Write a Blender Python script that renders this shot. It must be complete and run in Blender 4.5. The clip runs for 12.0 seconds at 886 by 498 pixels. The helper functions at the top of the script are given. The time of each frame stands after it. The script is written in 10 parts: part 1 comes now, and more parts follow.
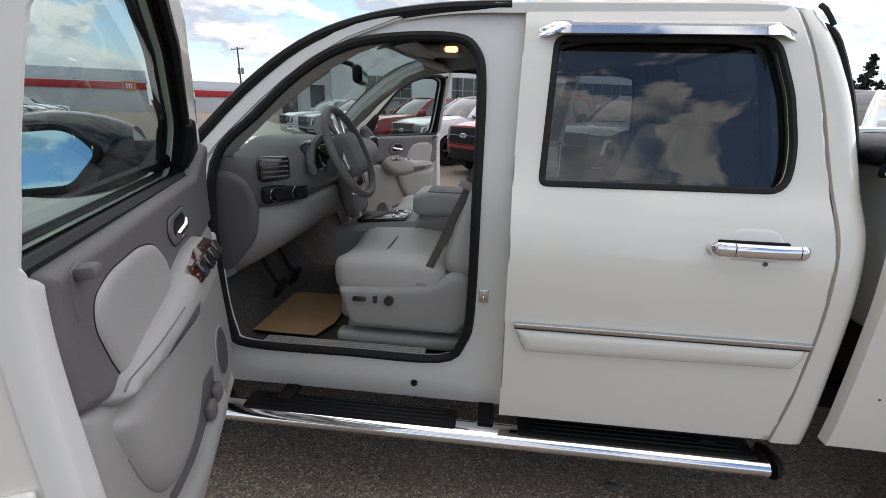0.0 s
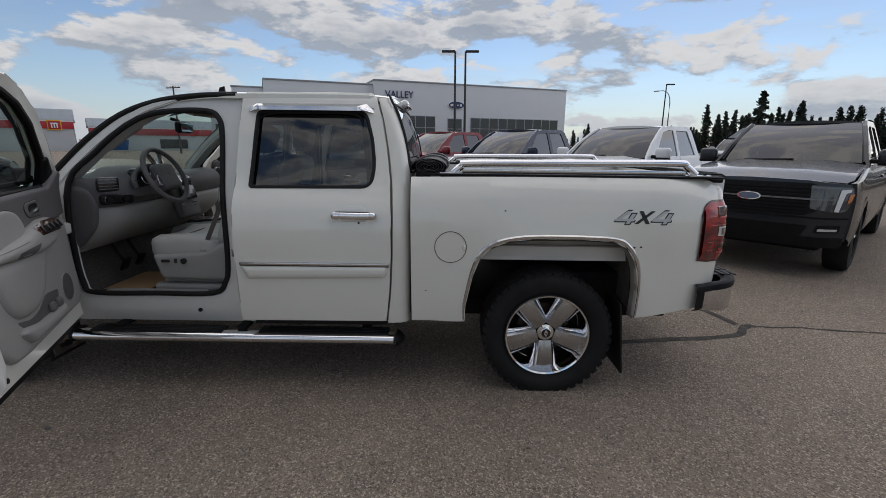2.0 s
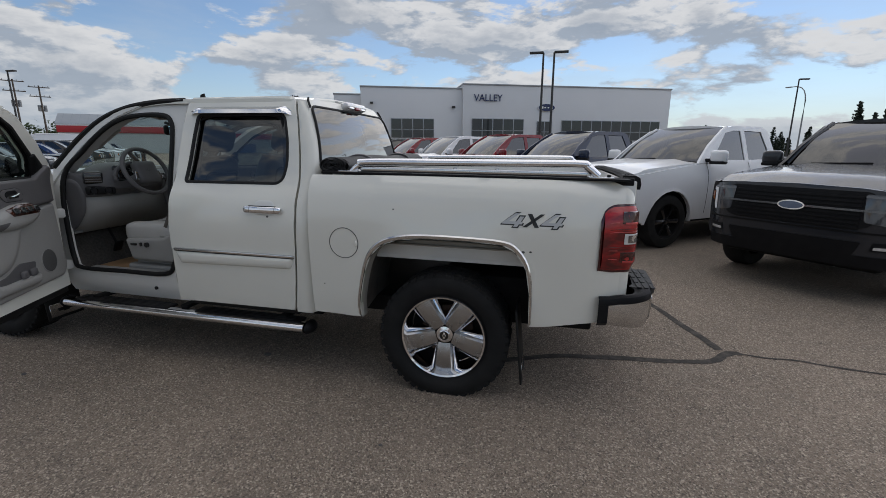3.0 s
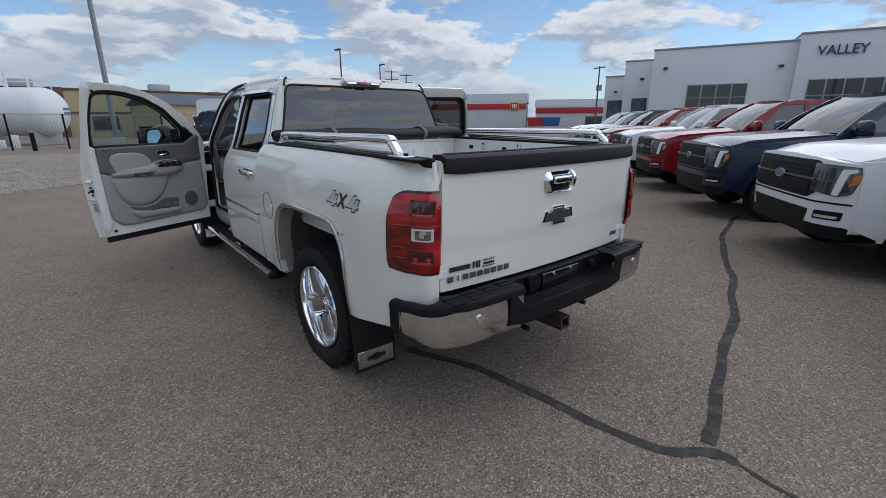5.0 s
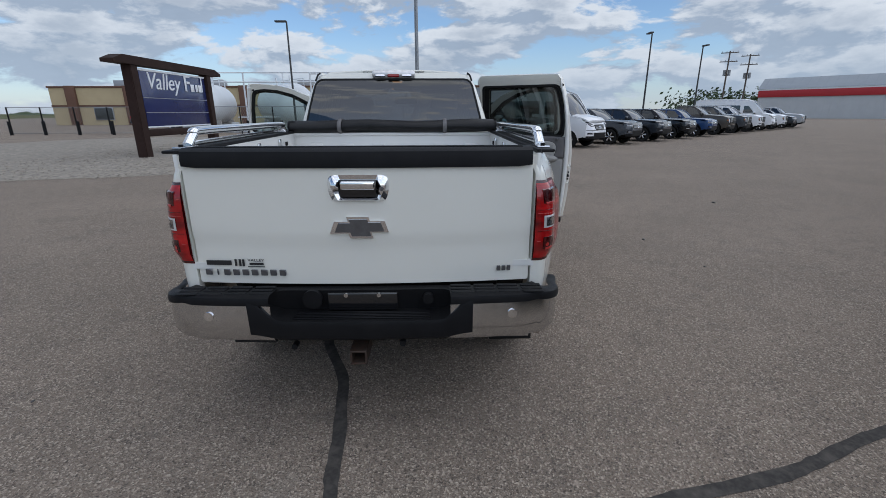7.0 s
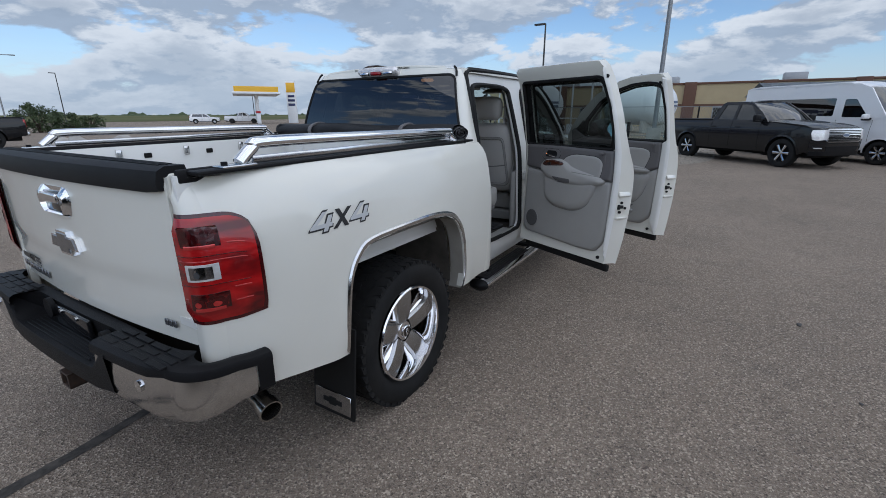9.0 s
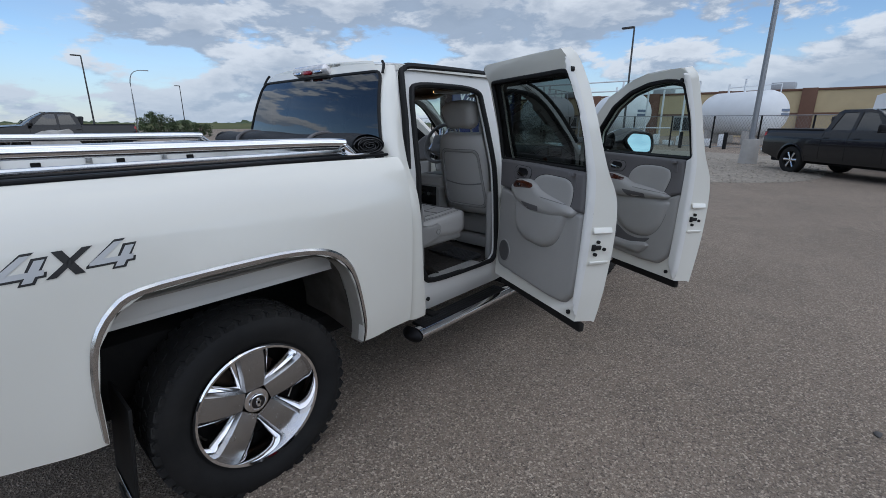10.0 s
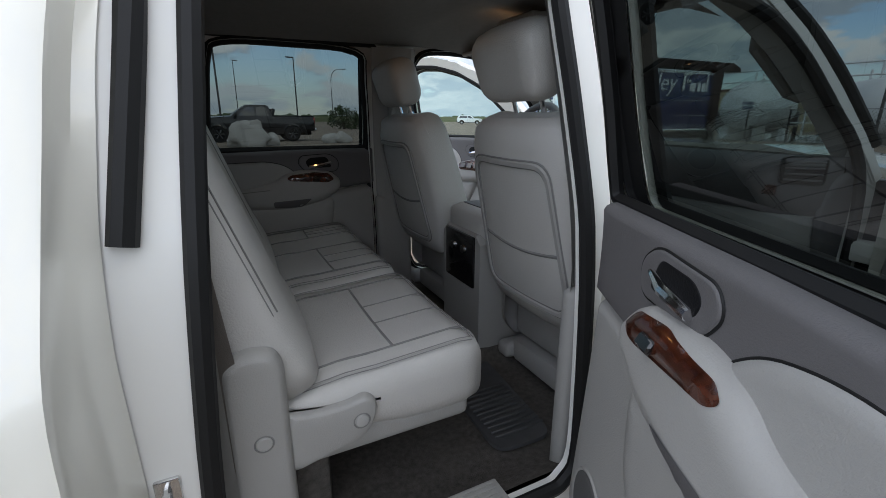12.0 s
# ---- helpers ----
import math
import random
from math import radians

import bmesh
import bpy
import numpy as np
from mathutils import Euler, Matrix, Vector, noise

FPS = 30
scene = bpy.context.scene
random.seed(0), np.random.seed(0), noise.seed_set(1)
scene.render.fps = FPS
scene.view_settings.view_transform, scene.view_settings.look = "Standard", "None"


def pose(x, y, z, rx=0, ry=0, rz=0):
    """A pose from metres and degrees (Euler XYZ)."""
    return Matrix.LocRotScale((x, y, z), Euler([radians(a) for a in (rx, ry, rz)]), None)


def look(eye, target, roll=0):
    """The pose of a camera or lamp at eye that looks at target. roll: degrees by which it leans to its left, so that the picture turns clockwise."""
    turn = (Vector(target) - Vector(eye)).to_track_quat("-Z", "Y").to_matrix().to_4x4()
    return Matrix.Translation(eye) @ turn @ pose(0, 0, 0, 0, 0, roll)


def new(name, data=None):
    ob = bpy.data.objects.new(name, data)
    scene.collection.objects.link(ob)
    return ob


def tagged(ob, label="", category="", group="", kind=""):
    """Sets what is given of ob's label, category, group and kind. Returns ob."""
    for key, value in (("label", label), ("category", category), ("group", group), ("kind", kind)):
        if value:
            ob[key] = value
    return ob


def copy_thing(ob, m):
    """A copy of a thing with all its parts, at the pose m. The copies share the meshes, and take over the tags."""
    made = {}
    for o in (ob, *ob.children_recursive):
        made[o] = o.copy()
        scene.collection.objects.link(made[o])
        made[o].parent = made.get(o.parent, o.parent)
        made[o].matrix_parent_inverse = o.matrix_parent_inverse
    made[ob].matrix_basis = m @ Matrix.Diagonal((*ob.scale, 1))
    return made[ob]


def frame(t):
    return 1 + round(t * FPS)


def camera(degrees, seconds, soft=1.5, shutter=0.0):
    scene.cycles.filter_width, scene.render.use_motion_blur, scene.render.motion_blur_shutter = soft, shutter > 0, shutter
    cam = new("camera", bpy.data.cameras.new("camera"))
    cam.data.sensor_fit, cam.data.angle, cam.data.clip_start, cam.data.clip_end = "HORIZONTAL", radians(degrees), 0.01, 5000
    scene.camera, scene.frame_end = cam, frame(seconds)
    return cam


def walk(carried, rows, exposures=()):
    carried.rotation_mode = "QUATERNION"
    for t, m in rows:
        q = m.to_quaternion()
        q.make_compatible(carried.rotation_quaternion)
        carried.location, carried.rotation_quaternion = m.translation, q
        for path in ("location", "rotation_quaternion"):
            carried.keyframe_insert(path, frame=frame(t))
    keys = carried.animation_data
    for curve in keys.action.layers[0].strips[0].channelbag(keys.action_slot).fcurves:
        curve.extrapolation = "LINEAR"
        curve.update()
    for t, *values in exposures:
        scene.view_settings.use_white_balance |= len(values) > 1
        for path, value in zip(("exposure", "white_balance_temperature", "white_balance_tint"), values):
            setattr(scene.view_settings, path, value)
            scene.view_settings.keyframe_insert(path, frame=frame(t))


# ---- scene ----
# camera and its walk
cam = camera(89.9, 12.0, soft=0.6)
PATH = [
    (0, (-1.962, -2.28, 1.51), (-2.173, -0.383, 0.913), 1.1),
    (0.5, (-1.939, -2.752, 1.538), (-2.002, -0.825, 1.006), 0.5),
    (1, (-1.681, -3.217, 1.532), (-1.692, -1.277, 1.049), 0.2),
    (1.5, (-1.206, -3.407, 1.502), (-1.192, -1.461, 1.038), 0.2),
    (2, (-0.642, -3.522, 1.542), (-0.648, -1.575, 1.086), 0.2),
    (2.5, (-0.034, -3.6, 1.543), (-0.221, -1.657, 1.105), 0.1),
    (2.7, (0.209, -3.542, 1.521), (-0.071, -1.611, 1.084), 0.2),
    (4.3, (2.051, -2.697, 1.528), (0.871, -1.167, 1.011), -0.6),
    (4.5, (2.241, -2.516, 1.55), (0.967, -1.069, 1.018), -0.6),
    (5, (2.54, -1.98, 1.517), (1.053, -0.762, 0.964), -0.2),
    (5.5, (2.832, -1.451, 1.511), (1.166, -0.489, 0.966), 0.0),
    (6, (2.979, -0.864, 1.502), (1.173, -0.202, 0.955), 0.3),
    (6.5, (3.056, -0.253, 1.501), (1.174, 0.101, 0.924), 0.5),
    (6.7, (3.074, -0.018, 1.522), (1.175, 0.21, 0.939), 0.2),
    (8.3, (2.389, 1.701, 1.521), (0.616, 0.989, 0.929), -0.2),
    (8.5, (2.231, 1.869, 1.536), (0.497, 1.068, 0.944), -0.1),
    (9, (1.785, 2.241, 1.532), (0.157, 1.234, 0.951), -0.1),
    (9.5, (1.231, 2.448, 1.529), (-0.283, 1.267, 0.97), -0.0),
    (10, (0.685, 2.584, 1.523), (-0.737, 1.288, 0.977), 0.1),
    (10.5, (0.104, 2.486, 1.509), (-1.225, 1.096, 0.961), 0.4),
    (11, (-0.437, 2.292, 1.489), (-1.673, 0.823, 0.927), 1.2),
    (11.5, (-0.824, 1.895, 1.450), (-1.912, 0.323, 0.864), 1.7),
    (12, (-1.143, 1.454, 1.446), (-1.999, -0.261, 0.874), 0.4),
]
walk(cam, [(t, look(eye, target, roll)) for t, eye, target, roll in PATH],
     exposures=[(0.0, 0.93, 6800, 14), (0.5, 0.38, 6750, 13), (1.0, 0.07, 6650, 13), (2.5, 0.06, 6600, 12), (4.5, 0.26, 6150, 10), (6.0, 0.20, 6000, 10), (8.5, 0.21, 5900, 10), (10.5, 0.18, 5850, 10), (11.0, 0.15, 5850, 10), (11.5, 0.25, 5950, 10), (12.0, 1.03, 6250, 10)])

# ---- light: broken cloud, sun behind thin cloud ----
SUN_AZ, SUN_EL = radians(62), radians(46)
scene.view_settings.exposure = 0.0
world = bpy.data.worlds.new("sky")
scene.world = world
world.use_nodes = True


def sky_nodes():
    nt = world.node_tree
    nt.nodes.clear()
    N, L = nt.nodes.new, nt.links.new

    def math_(op, a, b=None, clamp=False):
        n = N("ShaderNodeMath")
        n.operation, n.use_clamp = op, clamp
        for i, v in enumerate((a, b)):
            if v is None:
                continue
            if isinstance(v, (int, float)):
                n.inputs[i].default_value = v
            else:
                L(v, n.inputs[i])
        return n.outputs[0]

    def mix(f, a, b):
        n = N("ShaderNodeMix")
        n.data_type = "RGBA"
        for i, v in ((0, f), (6, a), (7, b)):
            if isinstance(v, (int, float, tuple)):
                n.inputs[i].default_value = v
            else:
                L(v, n.inputs[i])
        return n.outputs[2]

    sky = N("ShaderNodeTexSky")
    sky.sky_type, sky.sun_disc = "NISHITA", False
    sky.sun_elevation, sky.sun_rotation = SUN_EL, radians(90) - SUN_AZ
    sky.air_density, sky.dust_density, sky.ozone_density = 1.0, 0.2, 3.2
    scale = N("ShaderNodeVectorMath")
    scale.operation = "SCALE"
    scale.inputs[3].default_value = 0.105
    L(sky.outputs[0], scale.inputs[0])
    co = N("ShaderNodeTexCoord")
    sep = N("ShaderNodeSeparateXYZ")
    L(co.outputs["Generated"], sep.inputs[0])
    up = math_("MAXIMUM", sep.outputs[2], 0.0)

    def clouds(sc, detail, rough, offset, squash=2.7):
        mp = N("ShaderNodeMapping")
        mp.inputs[1].default_value = offset
        mp.inputs[3].default_value = (1.0, 1.0, squash)
        L(co.outputs["Generated"], mp.inputs[0])
        n = N("ShaderNodeTexNoise")
        n.inputs["Scale"].default_value, n.inputs["Detail"].default_value = sc, detail
        n.inputs["Roughness"].default_value, n.inputs["Distortion"].default_value = rough, 0.15
        L(mp.outputs[0], n.inputs[0])
        return n.outputs[0]

    def ramp(v, lo, hi):
        n = N("ShaderNodeMapRange")
        n.interpolation_type = "SMOOTHSTEP"
        n.inputs[1].default_value, n.inputs[2].default_value = lo, hi
        L(v, n.inputs[0])
        return n.outputs[0]

    # heaps of cloud: bright upper rims, grey undersides; the cover thickens towards one quarter of the sky
    at, lift = (2.3, 5.1, 0.4), 0.055
    shift = (at[0] + 0.02 * math.cos(SUN_AZ), at[1] + 0.02 * math.sin(SUN_AZ), at[2] + lift)
    base = clouds(4.4, 13, 0.58, at)
    above = clouds(4.4, 13, 0.58, shift)
    wisp = clouds(1.9, 7, 0.62, (7.1, 1.3, 2.2), 4.2)
    cover = math_("ADD", math_("MULTIPLY", sep.outputs[0], -0.050), math_("MULTIPLY", sep.outputs[1], -0.012))
    dens = math_("ADD", math_("ADD", base, cover), math_("MULTIPLY", math_("SUBTRACT", wisp, 0.5), 0.22))
    mask = ramp(dens, 0.465, 0.535)
    lit = ramp(math_("SUBTRACT", base, above), -0.045, 0.055)
    thick = ramp(dens, 0.53, 0.72)
    bright = mix(lit, (0.32, 0.37, 0.435, 1), (0.64, 0.65, 0.655, 1))
    cloud = mix(math_("MULTIPLY", thick, 0.66), bright, (0.26, 0.305, 0.365, 1))
    veil = math_("MULTIPLY", ramp(wisp, 0.44, 0.68), 0.26)
    clear = mix(veil, scale.outputs[0], (0.46, 0.52, 0.58, 1))
    col = mix(math_("MULTIPLY", mask, 0.95), clear, cloud)
    haze = ramp(up, 0.16, 0.0)
    col = mix(math_("MULTIPLY", haze, 0.55), col, (0.36, 0.425, 0.50, 1))
    bg = N("ShaderNodeBackground")
    bg.inputs[1].default_value = 1.0
    L(col, bg.inputs[0])
    out = N("ShaderNodeOutputWorld")
    L(bg.outputs[0], out.inputs[0])


sky_nodes()
sun_data = bpy.data.lights.new("sun", "SUN")
sun_data.energy, sun_data.angle, sun_data.color = 1.75, radians(140), (1.0, 0.95, 0.88)
sun = new("sun", sun_data)
sun.matrix_world = look((0, 0, 0), (-math.cos(SUN_EL) * math.cos(SUN_AZ), -math.cos(SUN_EL) * math.sin(SUN_AZ), -math.sin(SUN_EL)))

# ---- materials ----
def material(name, color, rough=0.5, metal=0.0, coat=0.0, var=0.12, scale=8.0, bump=0.0, bump_scale=120.0, var2=0.0, scale2=1.2,
             tint=None, spec=0.5, trans=0.0, rough_var=0.0, random_tint=0.0):
    """A surface with two scales of variation: grain (bump) and stains (var, var2)."""
    m = bpy.data.materials.new(name)
    m.use_nodes = True
    nt = m.node_tree
    N, L = nt.nodes.new, nt.links.new
    p = nt.nodes["Principled BSDF"]
    p.inputs["Roughness"].default_value, p.inputs["Metallic"].default_value = rough, metal
    p.inputs["Coat Weight"].default_value, p.inputs["Coat Roughness"].default_value = coat, 0.04
    p.inputs["Specular IOR Level"].default_value = spec
    p.inputs["Transmission Weight"].default_value = trans
    co = N("ShaderNodeTexCoord").outputs["Object"]

    def noise_(sc, detail=6, rough_=0.6):
        n = N("ShaderNodeTexNoise")
        n.inputs["Scale"].default_value, n.inputs["Detail"].default_value, n.inputs["Roughness"].default_value = sc, detail, rough_
        L(co, n.inputs[0])
        return n.outputs[0]

    def mix(f, a, b, mode="MIX"):
        n = N("ShaderNodeMix")
        n.data_type, n.blend_type = "RGBA", mode
        for i, v in ((0, f), (6, a), (7, b)):
            if isinstance(v, (float, int, tuple)):
                n.inputs[i].default_value = v
            else:
                L(v, n.inputs[i])
        return n.outputs[2]

    def remap(v, a, b, c, d):
        n = N("ShaderNodeMapRange")
        for i, q in enumerate((a, b, c, d)):
            n.inputs[i + 1].default_value = q
        L(v, n.inputs[0])
        return n.outputs[0]

    base = (*color, 1)
    dark = tuple(c * (1 - var) for c in color) + (1,)
    col = base
    if var:
        col = mix(remap(noise_(scale), 0.3, 0.7, 0, 1), dark, base)
    if var2:
        t2 = (*(tint or tuple(c * 0.6 for c in color)), 1)
        col = mix(remap(noise_(scale2, 4), 0.48, 0.75, 0, var2), col, t2)
    if random_tint:
        info = N("ShaderNodeObjectInfo")
        col = mix(random_tint, col, info.outputs["Color"], "MULTIPLY")
    if isinstance(col, tuple):
        p.inputs["Base Color"].default_value = col
    else:
        L(col, p.inputs["Base Color"])
    if rough_var:
        L(remap(noise_(scale * 2.3, 5), 0.3, 0.7, max(rough - rough_var, 0.02), rough + rough_var), p.inputs["Roughness"])
    if bump:
        b = N("ShaderNodeBump")
        b.inputs["Strength"].default_value, b.inputs["Distance"].default_value = bump, 0.004
        L(noise_(bump_scale, 4), b.inputs["Height"])
        L(b.outputs[0], p.inputs["Normal"])
    return m


def glass(name, tint, gloss=0.06, edge=0.85):
    """A clear or tinted pane: straight-through light and a mirror that grows with the glancing angle."""
    m = bpy.data.materials.new(name)
    m.use_nodes = True
    nt = m.node_tree
    nt.nodes.clear()
    N, L = nt.nodes.new, nt.links.new
    tr, gl, lw = N("ShaderNodeBsdfTransparent"), N("ShaderNodeBsdfGlossy"), N("ShaderNodeLayerWeight")
    tr.inputs[0].default_value = (*tint, 1)
    gl.inputs["Roughness"].default_value = 0.01
    gl.inputs[0].default_value = (1, 1, 1, 1)
    pw, ad, mx, out = N("ShaderNodeMath"), N("ShaderNodeMath"), N("ShaderNodeMixShader"), N("ShaderNodeOutputMaterial")
    pw.operation, ad.operation = "POWER", "MULTIPLY_ADD"
    L(lw.outputs["Facing"], pw.inputs[0])
    pw.inputs[1].default_value = 3.5
    L(pw.outputs[0], ad.inputs[0])
    ad.inputs[1].default_value, ad.inputs[2].default_value = edge, gloss
    ad.use_clamp = True
    L(ad.outputs[0], mx.inputs[0])
    L(tr.outputs[0], mx.inputs[1])
    L(gl.outputs[0], mx.inputs[2])
    L(mx.outputs[0], out.inputs[0])
    return m


def lamp_material(name, color, strength):
    m = material(name, color, 0.3, var=0)
    p = m.node_tree.nodes["Principled BSDF"]
    p.inputs["Emission Color"].default_value, p.inputs["Emission Strength"].default_value = (*color, 1), strength
    return m


def asphalt_material():
    """Worn grey asphalt with pale chips of stone, patches and oil marks."""
    m = bpy.data.materials.new("asphalt")
    m.use_nodes = True
    nt = m.node_tree
    N, L = nt.nodes.new, nt.links.new
    p = nt.nodes["Principled BSDF"]
    co = N("ShaderNodeTexCoord").outputs["Object"]

    def noise_(sc, detail=5, rough_=0.6):
        n = N("ShaderNodeTexNoise")
        n.inputs["Scale"].default_value, n.inputs["Detail"].default_value, n.inputs["Roughness"].default_value = sc, detail, rough_
        L(co, n.inputs[0])
        return n.outputs[0]

    def ramp(v, lo, hi, a=0.0, b=1.0):
        n = N("ShaderNodeMapRange")
        n.inputs[1].default_value, n.inputs[2].default_value = lo, hi
        n.inputs[3].default_value, n.inputs[4].default_value = a, b
        L(v, n.inputs[0])
        return n.outputs[0]

    def mix(f, a, b):
        n = N("ShaderNodeMix")
        n.data_type = "RGBA"
        for i, v in ((0, f), (6, a), (7, b)):
            if isinstance(v, (float, int, tuple)):
                n.inputs[i].default_value = v
            else:
                L(v, n.inputs[i])
        return n.outputs[2]

    def stones(sc):
        v = N("ShaderNodeTexVoronoi")
        v.inputs["Scale"].default_value = sc
        L(co, v.inputs[0])
        c = N("ShaderNodeSeparateColor")
        L(v.outputs["Color"], c.inputs[0])
        return v, c

    vor, chip = stones(125.0)
    vor2, chip2 = stones(260.0)
    col = mix(ramp(noise_(0.55, 6), 0.35, 0.68), (0.200, 0.160, 0.125, 1), (0.268, 0.213, 0.166, 1))
    col = mix(ramp(noise_(3.2, 5), 0.50, 0.70, 0, 0.42), col, (0.132, 0.111, 0.094, 1))
    col = mix(ramp(chip2.outputs[0], 0.60, 0.98, 0, 0.50), col, (0.39, 0.345, 0.28, 1))
    col = mix(ramp(chip2.outputs[1], 0.60, 0.98, 0, 0.50), col, (0.062, 0.046, 0.040, 1))
    col = mix(ramp(chip.outputs[0], 0.70, 0.98, 0, 0.72), col, (0.55, 0.465, 0.37, 1))
    col = mix(ramp(chip.outputs[1], 0.68, 1.0, 0, 0.68), col, (0.048, 0.041, 0.036, 1))
    col = mix(ramp(noise_(1.3, 3), 0.66, 0.74, 0, 0.30), col, (0.085, 0.078, 0.072, 1))
    col = mix(ramp(noise_(0.9, 8, 0.75), 0.62, 0.66, 0, 0.25), col, (0.27, 0.235, 0.195, 1))
    L(col, p.inputs["Base Color"])
    p.inputs["Roughness"].default_value = 0.85
    p.inputs["Specular IOR Level"].default_value = 0.12
    b = N("ShaderNodeBump")
    b.inputs["Strength"].default_value, b.inputs["Distance"].default_value = 0.9, 0.006
    L(vor.outputs["Distance"], b.inputs["Height"])
    L(b.outputs[0], p.inputs["Normal"])
    return m


def wood_material():
    m = material("burl_wood", (0.085, 0.022, 0.010), 0.18, coat=0.8, var=0.75, scale=38, var2=0.8, scale2=70, tint=(0.012, 0.004, 0.003))
    return m


def lens_material():
    """Red lamp lens: banded reflectors show through as brighter and deeper red."""
    m = bpy.data.materials.new("red_lens")
    m.use_nodes = True
    nt = m.node_tree
    N, L = nt.nodes.new, nt.links.new
    p = nt.nodes["Principled BSDF"]
    p.inputs["Roughness"].default_value, p.inputs["Coat Weight"].default_value, p.inputs["Coat Roughness"].default_value = 0.22, 0.5, 0.03
    co = N("ShaderNodeTexCoord")
    mp = N("ShaderNodeMapping")
    mp.inputs[3].default_value = (5, 5, 14)
    L(co.outputs["Object"], mp.inputs[0])
    n = N("ShaderNodeTexNoise")
    n.inputs["Scale"].default_value, n.inputs["Detail"].default_value, n.inputs["Distortion"].default_value = 1.0, 3, 0.4
    L(mp.outputs[0], n.inputs[0])
    r = N("ShaderNodeValToRGB")
    e = r.color_ramp.elements
    e[0].position, e[0].color = 0.34, (0.085, 0.002, 0.003, 1)
    e[1].position, e[1].color = 0.70, (0.50, 0.010, 0.010, 1)
    k = e.new(0.52)
    k.color = (0.30, 0.004, 0.005, 1)
    L(n.outputs[0], r.inputs[0])
    L(r.outputs[0], p.inputs["Base Color"])
    b = N("ShaderNodeBump")
    b.inputs["Strength"].default_value, b.inputs["Distance"].default_value = 0.12, 0.004
    L(n.outputs[0], b.inputs["Height"])
    L(b.outputs[0], p.inputs["Normal"])
    return m


M_PAINT = material("pearl_white_paint", (0.75, 0.735, 0.66), 0.22, coat=1.0, var=0.025, scale=1.6, var2=0.10, scale2=2.6, tint=(0.66, 0.63, 0.55), rough_var=0.03)
M_PAINT_IN = material("white_paint_satin", (0.70, 0.695, 0.66), 0.35, coat=0.3, var=0.04, scale=3.0, var2=0.15, scale2=5.0, tint=(0.62, 0.60, 0.55))
M_CHROME = material("chrome", (0.86, 0.86, 0.87), 0.07, 1.0, var=0.04, scale=5, rough_var=0.03)
M_CHROME_W = material("worn_chrome", (0.66, 0.66, 0.66), 0.16, 1.0, var=0.12, scale=6, var2=0.3, scale2=14, tint=(0.42, 0.41, 0.40), rough_var=0.08)
M_SATIN = material("satin_silver", (0.46, 0.46, 0.46), 0.24, 0.95, coat=0.5, var=0.06, scale=9, var2=0.2, scale2=25, tint=(0.40, 0.39, 0.38), rough_var=0.05)
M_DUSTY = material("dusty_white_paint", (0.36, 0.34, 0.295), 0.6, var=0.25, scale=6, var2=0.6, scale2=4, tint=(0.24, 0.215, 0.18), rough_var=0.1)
M_BLACK = material("black_plastic", (0.009, 0.009, 0.010), 0.5, spec=0.16, var=0.25, scale=14, bump=0.25, bump_scale=300, var2=0.3, scale2=4, tint=(0.022, 0.021, 0.020))
M_RUBBER = material("black_rubber", (0.009, 0.009, 0.009), 0.6, spec=0.3, var=0.2, scale=20)
M_TYRE = material("tyre_rubber", (0.016, 0.016, 0.016), 0.75, spec=0.2, var=0.3, scale=12, var2=0.5, scale2=3.5, tint=(0.030, 0.028, 0.025), bump=0.2, bump_scale=200)
M_GLOSSBLACK = material("gloss_black", (0.010, 0.010, 0.011), 0.12, coat=0.6, var=0.1)
M_UNDER = material("underbody_black", (0.008, 0.008, 0.008), 0.8, spec=0.2, var=0.4, scale=6, var2=0.4, scale2=9, tint=(0.024, 0.021, 0.018))
M_LINER = material("dusty_arch_liner", (0.125, 0.110, 0.092), 0.8, spec=0.2, var=0.35, scale=5, var2=0.7, scale2=7, tint=(0.045, 0.039, 0.033))
M_RED = lens_material()
M_BAY = material("deep_red_reflector", (0.055, 0.004, 0.005), 0.10, 0.3, coat=1.0, var=0.6, scale=45, var2=0.6, scale2=60, tint=(0.30, 0.012, 0.012))
M_LAMPBOWL = material("lamp_bowl", (0.36, 0.34, 0.34), 0.12, 0.9, coat=1.0, var=0.6, scale=60)
M_RIM = material("bright_red_reflector", (0.62, 0.045, 0.040), 0.18, 0.35, coat=1.0, var=0.4, scale=35)
M_REDDARK = material("dark_red_lens", (0.060, 0.003, 0.004), 0.15, coat=0.5, var=0.3, scale=30)
M_CLEAR = material("clear_lens", (0.80, 0.78, 0.77), 0.12, 0.3, coat=1.0, var=0.3, scale=30)
M_LEATHER = material("light_grey_leather", (0.47, 0.456, 0.428), 0.48, var=0.10, scale=6, bump=0.35, bump_scale=260, var2=0.25, scale2=3.0, tint=(0.29, 0.28, 0.258), rough_var=0.06)
M_TRIM = material("light_grey_trim", (0.315, 0.307, 0.288), 0.55, var=0.07, scale=5, bump=0.3, bump_scale=380, var2=0.2, scale2=3.5, tint=(0.27, 0.265, 0.255))
M_TRIMDARK = material("dark_grey_trim", (0.125, 0.119, 0.119), 0.55, var=0.10, scale=5, bump=0.3, bump_scale=380, var2=0.2, scale2=3, tint=(0.10, 0.096, 0.095))
M_DASH = material("charcoal_dash", (0.105, 0.101, 0.102), 0.6, var=0.10, scale=5, bump=0.3, bump_scale=380, var2=0.2, scale2=3, tint=(0.065, 0.062, 0.062))
